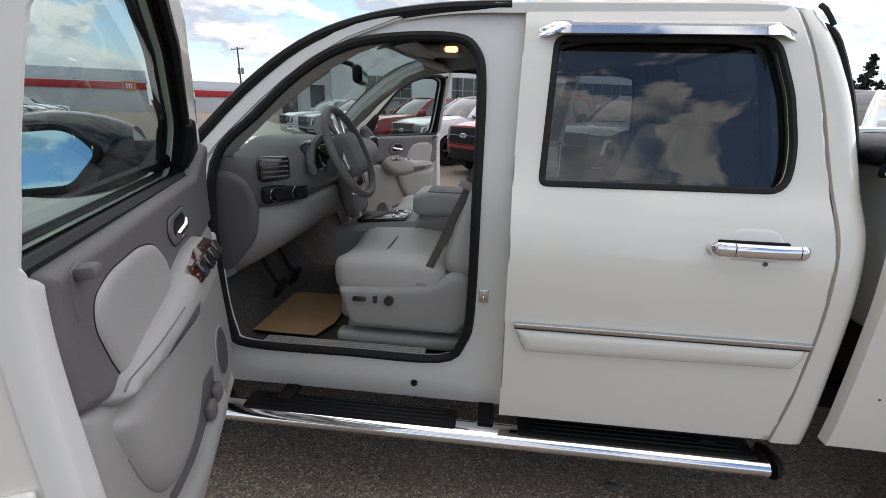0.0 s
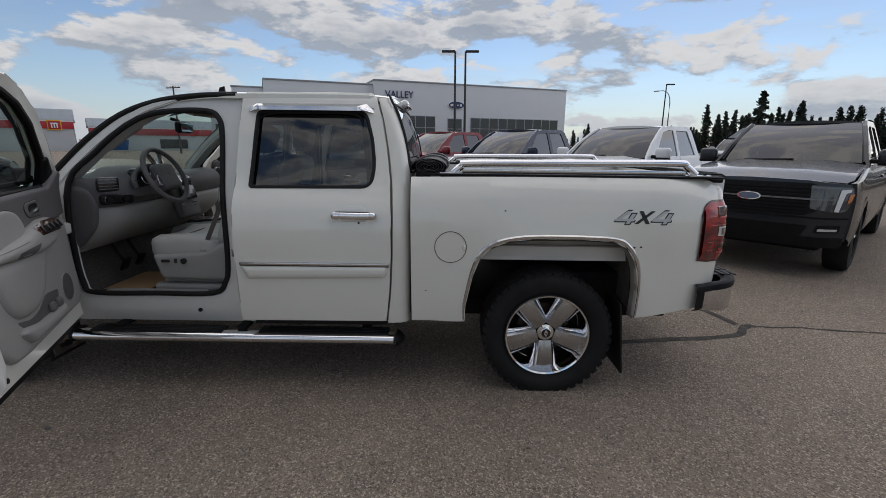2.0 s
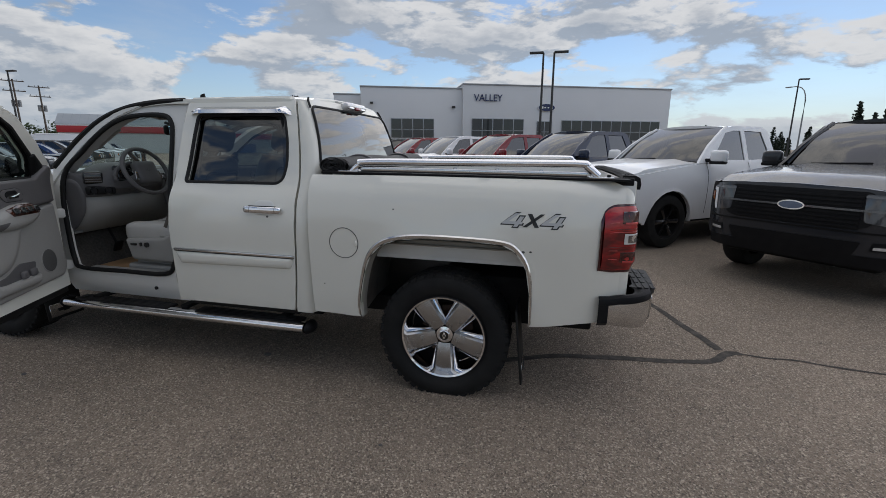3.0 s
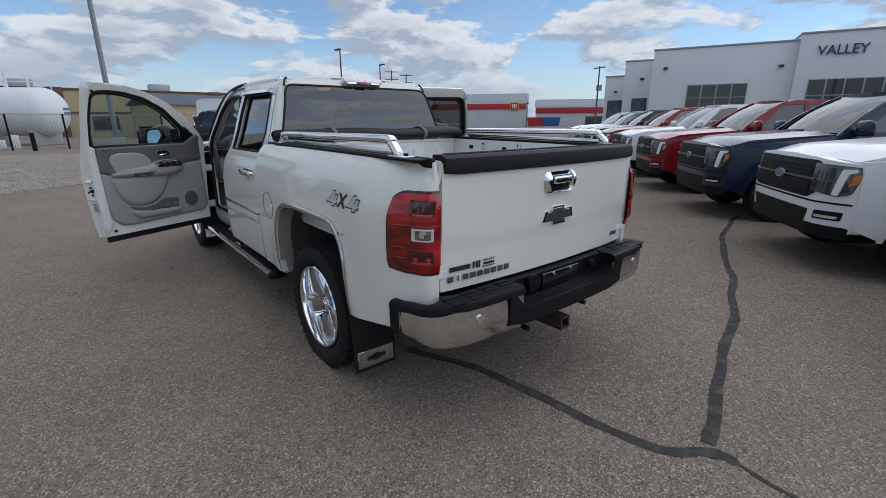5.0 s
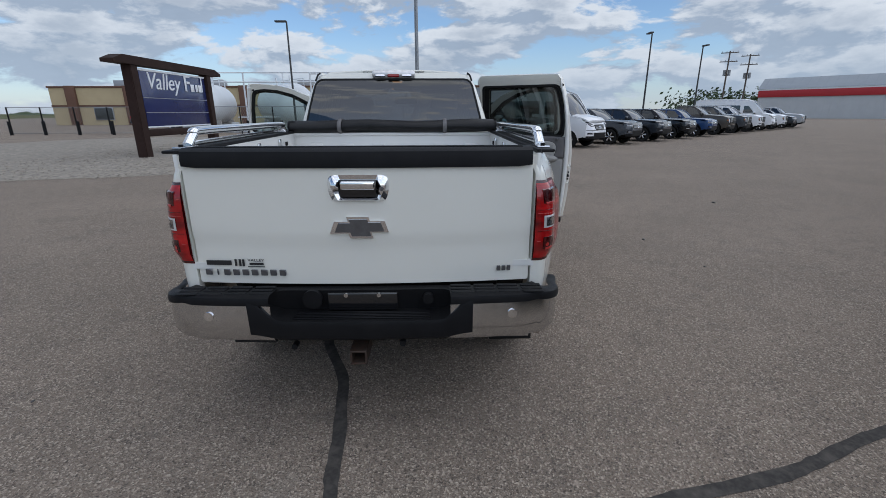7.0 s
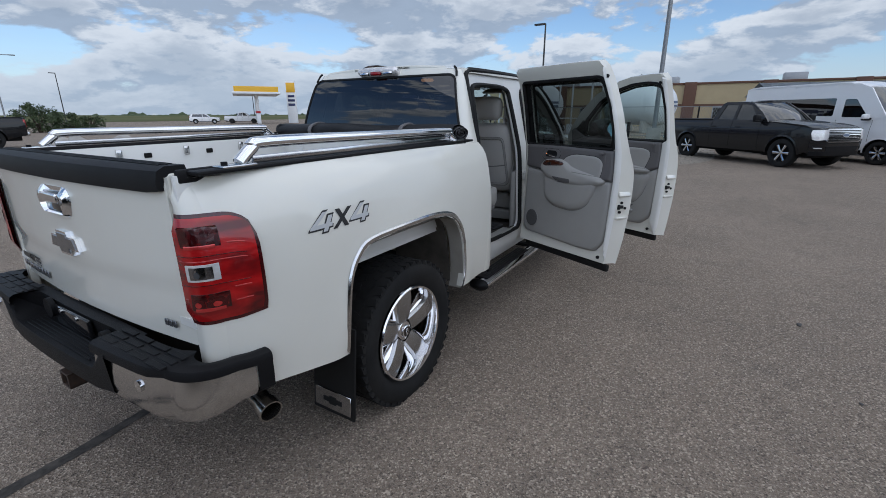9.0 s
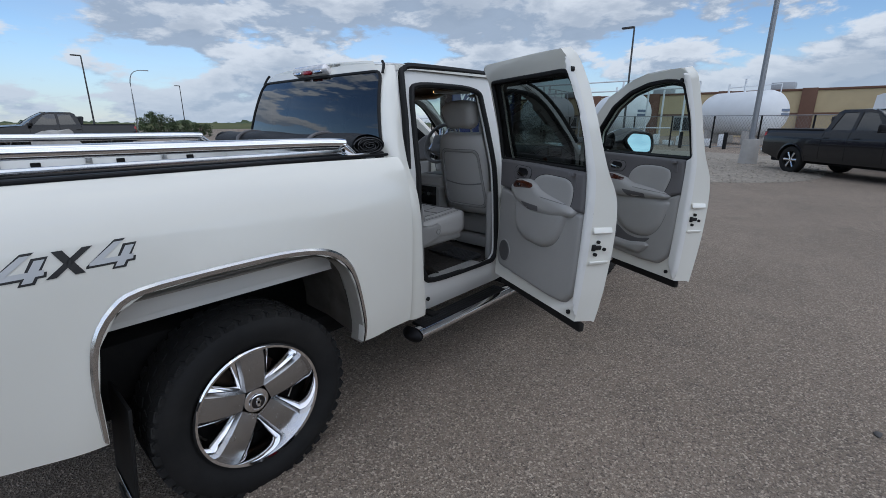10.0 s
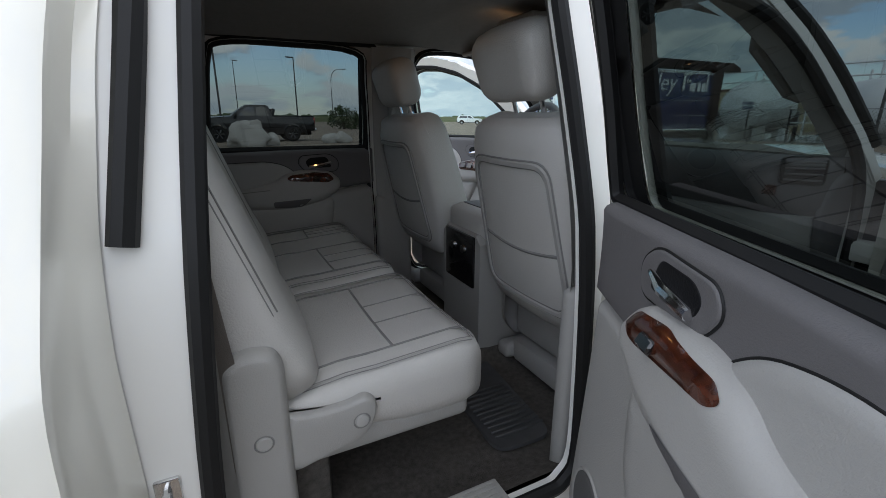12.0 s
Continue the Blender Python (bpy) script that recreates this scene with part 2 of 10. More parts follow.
M_PADTRIM = material("padded_armrest_vinyl", (0.345, 0.337, 0.318), 0.50, var=0.06, scale=5, bump=0.3, bump_scale=300)
M_GRILLE = material("speaker_cloth", (0.10, 0.097, 0.095), 0.8, var=0.3, scale=240, bump=0.8, bump_scale=500)
# dark lines for stitching and for the shade in tucks, creases and grooves
M_STITCHSHADE = material("thread_and_crease_shade", (0.185, 0.18, 0.172), 0.8, var=0.1)
M_CARPET = material("grey_brown_carpet", (0.115, 0.105, 0.094), 0.95, var=0.45, scale=60, bump=0.9, bump_scale=420, var2=0.5, scale2=3, tint=(0.19, 0.17, 0.14), spec=0.1)
M_MAT = material("rubber_mat", (0.055, 0.055, 0.057), 0.6, var=0.2, scale=10, var2=0.3, scale2=5, tint=(0.10, 0.095, 0.085))
M_PAPER = material("brown_paper_mat", (0.44, 0.27, 0.135), 0.8, var=0.2, scale=7, bump=0.3, bump_scale=40, var2=0.3, scale2=4, tint=(0.33, 0.19, 0.09))
M_HEADLINER = material("grey_headliner", (0.25, 0.245, 0.235), 0.95, var=0.08, scale=40, bump=0.3, bump_scale=500, spec=0.1)
M_WOOD = wood_material()
M_BELT = material("taupe_seat_belt", (0.185, 0.165, 0.143), 0.7, var=0.12, scale=30, bump=0.4, bump_scale=600)
# grey for the thin highlights painted on the cover's folds
M_FOLDLIGHT = material("fold_highlight_grey", (0.050, 0.050, 0.052), 0.6, var=0.3, scale=20)
M_VINYL = material("black_vinyl_cover", (0.012, 0.012, 0.013), 0.5, spec=0.25, var=0.3, scale=9, bump=0.5, bump_scale=60, var2=0.4, scale2=6, tint=(0.030, 0.030, 0.031))
M_STEEL = material("rusty_steel", (0.075, 0.052, 0.040), 0.65, 0.4, var=0.5, scale=25, var2=0.7, scale2=40, tint=(0.12, 0.055, 0.028))
M_EXHAUST = material("stainless_exhaust", (0.55, 0.53, 0.50), 0.22, 1.0, var=0.3, scale=18)
M_EMBLEM = material("dark_emblem", (0.16, 0.16, 0.165), 0.25, 0.6, coat=0.5, var=0.3, scale=30)
M_DECAL = material("grey_decal", (0.52, 0.53, 0.53), 0.4, var=0.1)
M_DECALDARK = material("black_decal", (0.02, 0.02, 0.02), 0.4, var=0.1)
M_SCREEN = material("display_screen", (0.012, 0.013, 0.015), 0.15, var=0.1)
M_TINT = glass("tinted_glass", (0.17, 0.195, 0.19), 0.08)
M_TINTREAR = glass("dark_tinted_glass", (0.055, 0.055, 0.060), 0.09)
M_GLASS = glass("greenish_window_glass", (0.60, 0.71, 0.68), 0.05)
M_MIRROR = material("mirror_glass", (0.42, 0.66, 0.78), 0.01, 1.0, var=0)
M_DOME = lamp_material("warm_dome_lens", (1.0, 0.50, 0.16), 2.2)
M_ASPHALT = asphalt_material()
M_TAR = material("crack_tar", (0.072, 0.066, 0.060), 0.9, spec=0.15, var=0.45, scale=45, var2=0.8, scale2=9, tint=(0.13, 0.115, 0.10), bump=0.5, bump_scale=60)

# ---- geometry helpers ----
from mathutils.geometry import delaunay_2d_cdt


def part(name, bm, mat, parent=None, label="", smooth=True, sharp=38):
    """Links a bmesh as one mesh object under a thing or a part."""
    me = bpy.data.meshes.new(name)
    if smooth:
        for f in bm.faces:
            f.smooth = True
        lim = radians(sharp)
        for e in bm.edges:
            if len(e.link_faces) == 2 and e.calc_face_angle(0) > lim:
                e.smooth = False
    bm.to_mesh(me)
    bm.free()
    for m in mat if isinstance(mat, (list, tuple)) else (mat,):
        me.materials.append(m)
    ob = new(name, me)
    if parent is not None:
        ob.parent = parent
    if label:
        ob["label"] = label
    return ob


def thing(name, label, category, group="", kind="", m=None):
    ob = new(name)
    ob.empty_display_size = 0.1
    if m is not None:
        ob.matrix_basis = m
    return tagged(ob, label, category, group, kind)


def orient(bm, faces, way):
    """Turns the faces so that they look along way on the whole."""
    bm.normal_update()
    w = Vector(way)
    if sum((f.normal.dot(w) * f.calc_area() for f in faces), 0.0) < 0:
        bmesh.ops.reverse_faces(bm, faces=list(faces))


def box(bm, c, size, bevel=0.0, seg=2, m=None):
    r = bmesh.ops.create_cube(bm, size=1.0)
    vs = r["verts"]
    bmesh.ops.scale(bm, vec=size, verts=vs)
    if bevel:
        es = {e for v in vs for e in v.link_edges}
        q = bmesh.ops.bevel(bm, geom=list(es), offset=min(bevel, min(size) * 0.49), segments=seg, affect="EDGES", profile=0.5)
        vs = list({v for f in q["faces"] for v in f.verts} | {v for v in vs if v.is_valid})
    if m is not None:
        bmesh.ops.transform(bm, matrix=m, verts=vs)
    bmesh.ops.translate(bm, vec=c, verts=vs)
    return vs


def bent(bm, fn):
    for v in bm.verts:
        v.co = fn(v.co)


def cyl(bm, a, b, r0, r1=None, seg=16, caps=True):
    a, b = Vector(a), Vector(b)
    d = b - a
    m = Matrix.Translation((a + b) / 2) @ d.to_track_quat("Z", "Y").to_matrix().to_4x4()
    return bmesh.ops.create_cone(bm, cap_ends=caps, segments=seg, radius1=r0, radius2=r0 if r1 is None else r1, depth=d.length, matrix=m)["verts"]


def loft(bm, rings, closed=True, caps=False):
    """Skins rings of points, all of one count."""
    rows = [[bm.verts.new(p) for p in ring] for ring in rings]
    n = len(rows[0])
    fs = []
    for a, b in zip(rows, rows[1:]):
        for i in range(n if closed else n - 1):
            j = (i + 1) % n
            try:
                fs.append(bm.faces.new((a[i], a[j], b[j], b[i])))
            except ValueError:
                pass
    if caps:
        fs.append(bm.faces.new(rows[0][::-1]))
        fs.append(bm.faces.new(rows[-1]))
    return fs


def tube(bm, pts, r, seg=10, caps=True, flat=1.0):
    """A round bar along a line of points; flat squeezes it upright."""
    pts = [Vector(p) for p in pts]
    rings = []
    for i, p in enumerate(pts):
        d = (pts[min(i + 1, len(pts) - 1)] - pts[max(i - 1, 0)]).normalized()
        side_ = d.cross(Vector((0, 0, 1)))
        if side_.length < 1e-4:
            side_ = Vector((0, 1, 0))
        side_.normalize()
        up = side_.cross(d)
        rr = r[i] if isinstance(r, (list, tuple)) else r
        rings.append([p + side_ * rr * math.cos(2 * math.pi * k / seg) + up * rr * flat * math.sin(2 * math.pi * k / seg) for k in range(seg)])
    fs = loft(bm, rings, True, caps)
    bmesh.ops.recalc_face_normals(bm, faces=fs)
    return fs


def ring_tube(bm, pts, r, seg=8):
    """A bar along a closed loop."""
    pts = [Vector(p) for p in pts]
    n = len(pts)
    rings = []
    c = sum(pts, Vector()) / n
    for i, p in enumerate(pts):
        d = (pts[(i + 1) % n] - pts[i - 1]).normalized()
        out = p - c
        out -= d * out.dot(d)
        out.normalize()
        up = d.cross(out)
        rings.append([p + out * r * math.cos(2 * math.pi * k / seg) + up * r * math.sin(2 * math.pi * k / seg) for k in range(seg)])
    rings.append(rings[0])
    rows = [[bm.verts.new(q) for q in ring] for ring in rings[:-1]]
    fs = []
    for i in range(n):
        a, b = rows[i], rows[(i + 1) % n]
        for k in range(seg):
            fs.append(bm.faces.new((a[k], a[(k + 1) % seg], b[(k + 1) % seg], b[k])))
    bmesh.ops.recalc_face_normals(bm, faces=fs)
    return fs


def revolve(bm, profile, m, seg=40, closed=False):
    """Turns (radius, height) pairs round the local z of m."""
    rings = []
    for k in range(seg):
        a = 2 * math.pi * k / seg
        rings.append([m @ Vector((r * math.cos(a), r * math.sin(a), h)) for r, h in profile])
    rows = [[bm.verts.new(p) for p in ring] for ring in rings]
    fs = []
    n = len(profile)
    for k in range(seg):
        a, b = rows[k], rows[(k + 1) % seg]
        for i in range(n if closed else n - 1):
            j = (i + 1) % n
            fs.append(bm.faces.new((a[i], a[j], b[j], b[i])))
    bmesh.ops.recalc_face_normals(bm, faces=fs)
    return fs


def fillet(pts, r, n=5):
    """Rounds the corners of a closed outline; a point may carry its own radius as a third number."""
    out = []
    k = len(pts)
    for i in range(k):
        p = Vector(pts[i][:2])
        rr = pts[i][2] if len(pts[i]) > 2 else r
        a, b = Vector(pts[i - 1][:2]) - p, Vector(pts[(i + 1) % k][:2]) - p
        la, lb = a.length, b.length
        cut = min(rr, la * 0.48, lb * 0.48)
        if cut < 1e-4:
            out.append((p.x, p.y))
            continue
        pa, pb = p + a / la * cut, p + b / lb * cut
        for j in range(n + 1):
            t = j / n
            q = pa * (1 - t) ** 2 + p * 2 * t * (1 - t) + pb * t * t
            out.append((q.x, q.y))
    return out


def smooth_line(pts, n=6, closed=False):
    """A smooth curve through points of any dimension."""
    P = np.array(pts, float)
    k = len(P)
    out = []
    for i in range(k if closed else k - 1):
        a, b, c, d = (P[(i - 1) % k], P[i], P[(i + 1) % k], P[(i + 2) % k]) if closed else (P[max(i - 1, 0)], P[i], P[i + 1], P[min(i + 2, k - 1)])
        for j in range(n):
            t = j / n
            out.append(tuple(0.5 * (2 * b + (c - a) * t + (2 * a - 5 * b + 4 * c - d) * t * t + (3 * b - a - 3 * c + d) * t ** 3)))
    if not closed:
        out.append(tuple(P[-1]))
    return out


def dense(outline, step):
    out = []
    k = len(outline)
    for i in range(k):
        a, b = np.array(outline[i][:2], float), np.array(outline[(i + 1) % k][:2], float)
        n = max(1, int(np.ceil(np.linalg.norm(b - a) / step)))
        out += [tuple(a + (b - a) * j / n) for j in range(n)]
    return out


def inside(P, poly):
    x, y = P[:, 0], P[:, 1]
    res = np.zeros(len(P), bool)
    q = np.array(poly)
    for (x1, y1), (x2, y2) in zip(q, np.roll(q, -1, 0)):
        c = ((y1 > y) != (y2 > y)) & (x < (x2 - x1) * (y - y1) / (y2 - y1 + 1e-12) + x1)
        res ^= c
    return res


def edge_distance(P, polys):
    best = np.full(len(P), 1e9)
    for poly in polys:
        q = np.array(poly)
        for a, b in zip(q, np.roll(q, -1, 0)):
            d = b - a
            t = np.clip(((P - a) @ d) / (d @ d + 1e-12), 0, 1)
            best = np.minimum(best, np.hypot(*(P - a - t[:, None] * d).T))
    return best


def sheet(bm, outline, holes, surf, way, grid=0.05, step=None, flange=None, rows=()):
    """Fills an outline with holes, laid on surf(u, v, edge distance). flange: a vector by which the rims are turned in."""
    step = step or grid
    polys = [dense(outline, step)] + [dense(h, step) for h in holes]
    V, E = [], []
    for poly in polys:
        o = len(V)
        V += poly
        E += [(o + i, o + (i + 1) % len(poly)) for i in range(len(poly))]
    q = np.array(polys[0])
    lo, hi = q.min(0), q.max(0)
    gx, gy = np.arange(lo[0] + grid / 2, hi[0], grid), np.arange(lo[1] + grid / 2, hi[1], grid)
    G = np.array([(a, b) for i, b in enumerate(gy) for a in gx + (grid * 0.25 if i % 2 else -grid * 0.25)]).reshape(-1, 2)
    if len(G):
        ok = inside(G, polys[0])
        for h in polys[1:]:
            ok &= ~inside(G, h)
        G = G[ok]
        if len(G):
            G = G[edge_distance(G, polys) > (max(rows) if rows else 0) + grid * 0.45]
    if rows:
        p0 = np.array(polys[0])
        nxt, prv = np.roll(p0, -1, 0), np.roll(p0, 1, 0)
        tan = nxt - prv
        tan /= np.maximum(np.linalg.norm(tan, axis=1, keepdims=True), 1e-9)
        nor = np.stack([-tan[:, 1], tan[:, 0]], 1)
        area = np.sum(p0[:, 0] * nxt[:, 1] - p0[:, 1] * nxt[:, 0])
        nor *= 1 if area > 0 else -1
        for d in rows:
            q = p0 + nor * d
            keep = inside(q, polys[0])
            keep &= edge_distance(q, polys) > d * 0.9
            q = q[keep]
            G = np.concatenate([G.reshape(-1, 2), q]) if len(G) else q
    nb = len(V)
    V += [tuple(g) for g in G]
    verts, edges, faces = delaunay_2d_cdt([Vector(v) for v in V], E, [], 0, 1e-6)[:3]
    P = np.array([tuple(v) for v in verts])
    D = edge_distance(P, polys)
    cen = np.array([P[list(f)].mean(0) for f in faces])
    ok = inside(cen, polys[0])
    for h in polys[1:]:
        ok &= ~inside(cen, h)
    bv = [bm.verts.new(surf(u, v, d)) for (u, v), d in zip(P, D)]
    fs = []
    for f, k in zip(faces, ok):
        if k:
            try:
                fs.append(bm.faces.new([bv[i] for i in f]))
            except ValueError:
                pass
    loose = [v for v in bv if not v.link_faces]
    for v in loose:
        bm.verts.remove(v)
    orient(bm, fs, way)
    if flange is not None:
        rim = [e for e in {e for f in fs for e in f.edges} if len(e.link_faces) == 1]
        r = bmesh.ops.extrude_edge_only(bm, edges=rim)
        vs = [g for g in r["geom"] if isinstance(g, bmesh.types.BMVert)]
        bmesh.ops.translate(bm, vec=flange, verts=vs)
    return fs


def pillow(bm, outline, surf, h, r, way, grid=0.03, skirt=0.0):
    """A padded patch: rises by h within r of its rim along way, from surf(u, v)."""
    w = Vector(way).normalized()

    def lift(u, v, d):
        k = 1 - min(d / r, 1)
        return Vector(surf(u, v)) + w * (h * math.sqrt(max(0.0, 1 - k * k)) + 0.0)

    return sheet(bm, outline, [], lift, way, grid, step=min(grid, 0.02), flange=-w * skirt if skirt else None, rows=(r * 0.12, r * 0.35, r * 0.7, r))


def bar_letters(name, text, size, depth, mat, m, parent, label="", width=None):
    """Raised lettering from the built-in font, as a mesh, at m (x along the line, z out of the face)."""
    cu = bpy.data.curves.new(name, "FONT")
    cu.body, cu.size, cu.extrude, cu.align_x = text, size, depth, "LEFT"
    tmp = bpy.data.objects.new(name, cu)
    scene.collection.objects.link(tmp)
    bpy.context.view_layer.update()
    me = bpy.data.meshes.new_from_object(tmp.evaluated_get(bpy.context.evaluated_depsgraph_get()))
    bpy.data.objects.remove(tmp)
    bpy.data.curves.remove(cu)
    if width:
        xs = [v.co.x for v in me.vertices]
        k = width / max(max(xs) - min(xs), 1e-4)
        x0 = min(xs)
        for v in me.vertices:
            v.co.x = (v.co.x - x0) * k
    me.transform(m)
    me.materials.clear()
    me.materials.append(mat)
    ob = new(name, me)
    ob.parent = parent
    if label:
        ob["label"] = label
    return ob


def table(points):
    """A smooth function through (x, y) pairs."""
    xs, ys = zip(*points)
    fine = np.linspace(xs[0], xs[-1], 600)
    val = np.interp(fine, xs, ys)
    k = 15
    pad = np.pad(val, k, mode="edge")
    soft = np.convolve(pad, np.ones(2 * k + 1) / (2 * k + 1), "valid")
    return lambda x: float(np.interp(x, fine, soft))

# ---- ground ----
def ground():
    bm = bmesh.new()
    # one sheet, finer near the middle, flat as a yard
    edges = [-2500, -900, -300, -120, -60, -30, -15, -8, -4, 0, 4, 8, 15, 30, 60, 120, 300, 900, 2500]
    rows = [[bm.verts.new((x, y, 0.0)) for x in edges] for y in edges]
    for a, b in zip(rows, rows[1:]):
        for i in range(len(edges) - 1):
            bm.faces.new((a[i], a[i + 1], b[i + 1], b[i]))
    tagged(part("ground", bm, M_ASPHALT), "worn grey asphalt yard", "ground", kind="structure")
    # sealed cracks: wandering strips of tar
    lines = [[(0.10, 6.4), (0.13, 5.9), (0.36, 4.9), (0.62, 4.15), (0.98, 3.25), (1.20, 2.75), (1.40, 2.15), (1.56, 1.62), (1.70, 1.05), (1.82, 0.62), (1.95, 0.17)],
             [(0.24, -0.44), (0.33, -0.39), (0.70, -0.23), (1.06, -0.17), (1.45, -0.13), (1.80, -0.06), (1.97, 0.10), (2.14, 0.12), (2.40, 0.11), (2.64, 0.06), (3.3, -0.05), (4.6, -0.5)]]
    rnd = random.Random(2)
    for n, line in enumerate(lines):
        pts = smooth_line(line, 10)
        bm = bmesh.new()
        A, B, C = [], [], []
        for i, p in enumerate(pts):
            q, r = pts[max(i - 1, 0)], pts[min(i + 1, len(pts) - 1)]
            d = Vector((r[0] - q[0], r[1] - q[1])).normalized()
            nn = Vector((-d.y, d.x))
            w = (0.033 if n == 0 else 0.032) * (1.0 + 0.30 * noise.noise((i * 0.17, n * 9, 1)) + 0.16 * noise.noise((i * 0.8, n * 9, 3)))
            if n == 1 and p[0] > 2.1:
                w *= 0.35 + 0.3 * noise.noise((i * 0.3, 2, 7))
            o = nn * noise.noise((i * 0.10, n * 5, 4)) * 0.03
            c = Vector(p) + o
            A.append(bm.verts.new((*(c + nn * w), 0.003)))
            C.append(bm.verts.new((*c, 0.005)))
            B.append(bm.verts.new((*(c - nn * w * (1.0 + 0.25 * noise.noise((i * 0.7, n * 3, 8)))), 0.003)))
        for i in range(len(A) - 1):
            bm.faces.new((A[i], C[i], C[i + 1], A[i + 1]))
            bm.faces.new((C[i], B[i], B[i + 1], C[i + 1]))
        orient(bm, bm.faces[:], (0, 0, 1))
        tagged(part("crack_seal", bm, M_TAR), "dark tar seal along an asphalt crack", "crack", "tar seals", "structure")
    # small oil drips and stones
    M_STONE = material("loose_stone", (0.11, 0.105, 0.10), 0.9, var=0.4, scale=30)
    for x, y, r in ((-1.40, -0.71, 0.028), (-2.84, -1.36, 0.02), (-2.22, 2.93, 0.03), (-0.2, -1.5, 0.012), (0.9, -1.9, 0.014), (-4.5, 5.2, 0.04), (3.2, -2.4, 0.012), (-1.2, 3.1, 0.016)):
        bm = bmesh.new()
        bmesh.ops.create_icosphere(bm, subdivisions=2, radius=r, matrix=Matrix.Translation((x, y, r * 0.2)) @ Matrix.Diagonal((1, 0.6, 0.35, 1)))
        bent(bm, lambda c: c + Vector((noise.noise(c * 60) * r * 0.3, noise.noise(c * 70) * r * 0.3, 0)))
        tagged(part("stone", bm, M_STONE), "small dark stone lying on asphalt", "stone", "loose stones")
    # gravel island
    M_GRAVEL = material("gravel", (0.36, 0.315, 0.255), 0.95, var=0.6, scale=9, bump=1.0, bump_scale=26, var2=0.6, scale2=1.1, tint=(0.20, 0.175, 0.14))
    edge = [(-8.1, -8.2), (-9.0, -5.9), (-9.9, -4.5), (-11.4, -3.0), (-12.6, -1.0), (-13.4, 0.4), (-15.0, 1.6), (-18.0, 2.0), (-24.0, 1.2), (-27.5, -3.0), (-28.0, -11.0), (-26.0, -21.0), (-12.0, -24.0), (-7.0, -16.0)]
    out = smooth_line(edge, 5, True)
    bm = bmesh.new()
    sheet(bm, out, [], lambda x, y, e: (x, y, 0.005 + 0.05 * min(e / 1.5, 1) + 0.03 * noise.noise((x, y, 0)) * min(e, 1)), (0, 0, 1), 0.7, 0.5)
    tagged(part("gravel_island", bm, M_GRAVEL), "patch of mixed gravel and dirt", "gravel", kind="structure")
    bm = bmesh.new()
    rnd = random.Random(8)
    P = np.array([(rnd.uniform(-22, -7.5), rnd.uniform(-13, 2.0)) for _ in range(5200)])
    ok = inside(P, out)
    D = edge_distance(P, [out])
    for (x, y), k, d in zip(P, ok, D):
        if k or d < 0.25:
            r = rnd.uniform(0.014, 0.045)
            a = rnd.random() * 6
            base = [Vector((x + r * math.cos(a + q), y + r * 0.8 * math.sin(a + q), 0.01 + (0.045 if k else 0) * min(d / 1.5, 1))) for q in (0, 1.6, 3.1, 4.7)]
            tip = bm.verts.new((x, y, base[0].z + r * 0.8))
            vs = [bm.verts.new(b) for b in base]
            for i in range(4):
                bm.faces.new((vs[i], vs[(i + 1) % 4], tip))
    tagged(part("gravel_stones", bm, M_GRAVEL, smooth=False), "loose gravel stones", "gravel", kind="stuff")
    # fields beyond the yard
    M_FIELD = material("dry_green_field", (0.115, 0.125, 0.052), 1.0, var=0.35, scale=0.05, var2=0.7, scale2=0.012, tint=(0.20, 0.17, 0.085), spec=0.1)
    bm = bmesh.new()
    sheet(bm, [(-2400, -2400), (2400, -2400), (2400, -160), (60, -118), (-40, -112), (-120, -125), (-400, -230), (-2400, -400)], [], lambda x, y, e: (x, y, 0.02 + min(e / 300, 1) * 0.6), (0, 0, 1), 300, 150)
    tagged(part("field", bm, M_FIELD), "flat dry green fields to the horizon", "field", kind="structure")


ground()

# ---- the white crew-cab pickup (x towards its tail, y towards its passenger side, origin under the rear axle) ----
truck = thing("pickup_truck", "pearl-white crew-cab pickup with three doors open, parked on asphalt", "pickup truck", m=pose(0, 0, -0.02, 0, 0.55, 0))

CAB = table([(0.36, 0.885), (0.44, 0.918), (0.52, 0.930), (0.65, 0.938), (0.86, 0.944), (1.0, 0.944), (1.10, 0.934), (1.18, 0.916), (1.24, 0.886),
             (1.27, 0.864), (1.30, 0.846), (1.36, 0.822), (1.45, 0.790), (1.60, 0.744), (1.75, 0.690), (1.80, 0.668), (1.84, 0.640), (1.90, 0.60)])
APER = table([(0.36, 0.74), (0.42, 0.775), (0.50, 0.803), (0.62, 0.795), (0.80, 0.785), (1.10, 0.778), (1.24, 0.768), (1.30, 0.756), (1.45, 0.722), (1.60, 0.688), (1.75, 0.648), (1.85, 0.62)])
INNER = table([(0.40, 0.79), (0.46, 0.795), (0.52, 0.80), (0.70, 0.80), (0.9, 0.797), (1.1, 0.793), (1.2, 0.788), (1.29, 0.778), (1.35, 0.760), (1.45, 0.735), (1.6, 0.689), (1.75, 0.635), (1.85, 0.575)])
BED = table([(0.40, 0.93), (0.50, 0.95), (0.60, 0.964), (0.80, 0.977), (1.0, 0.984), (1.12, 0.980), (1.22, 0.966), (1.30, 0.944), (1.345, 0.918), (1.375, 0.885), (1.40, 0.85)])
BACK = table([(0.4, -0.866), (0.9, -0.860), (1.2, -0.861), (1.37, -0.868), (1.5, -0.885), (1.6, -0.905), (1.73, -0.945), (1.84, -1.0), (1.9, -1.03)])

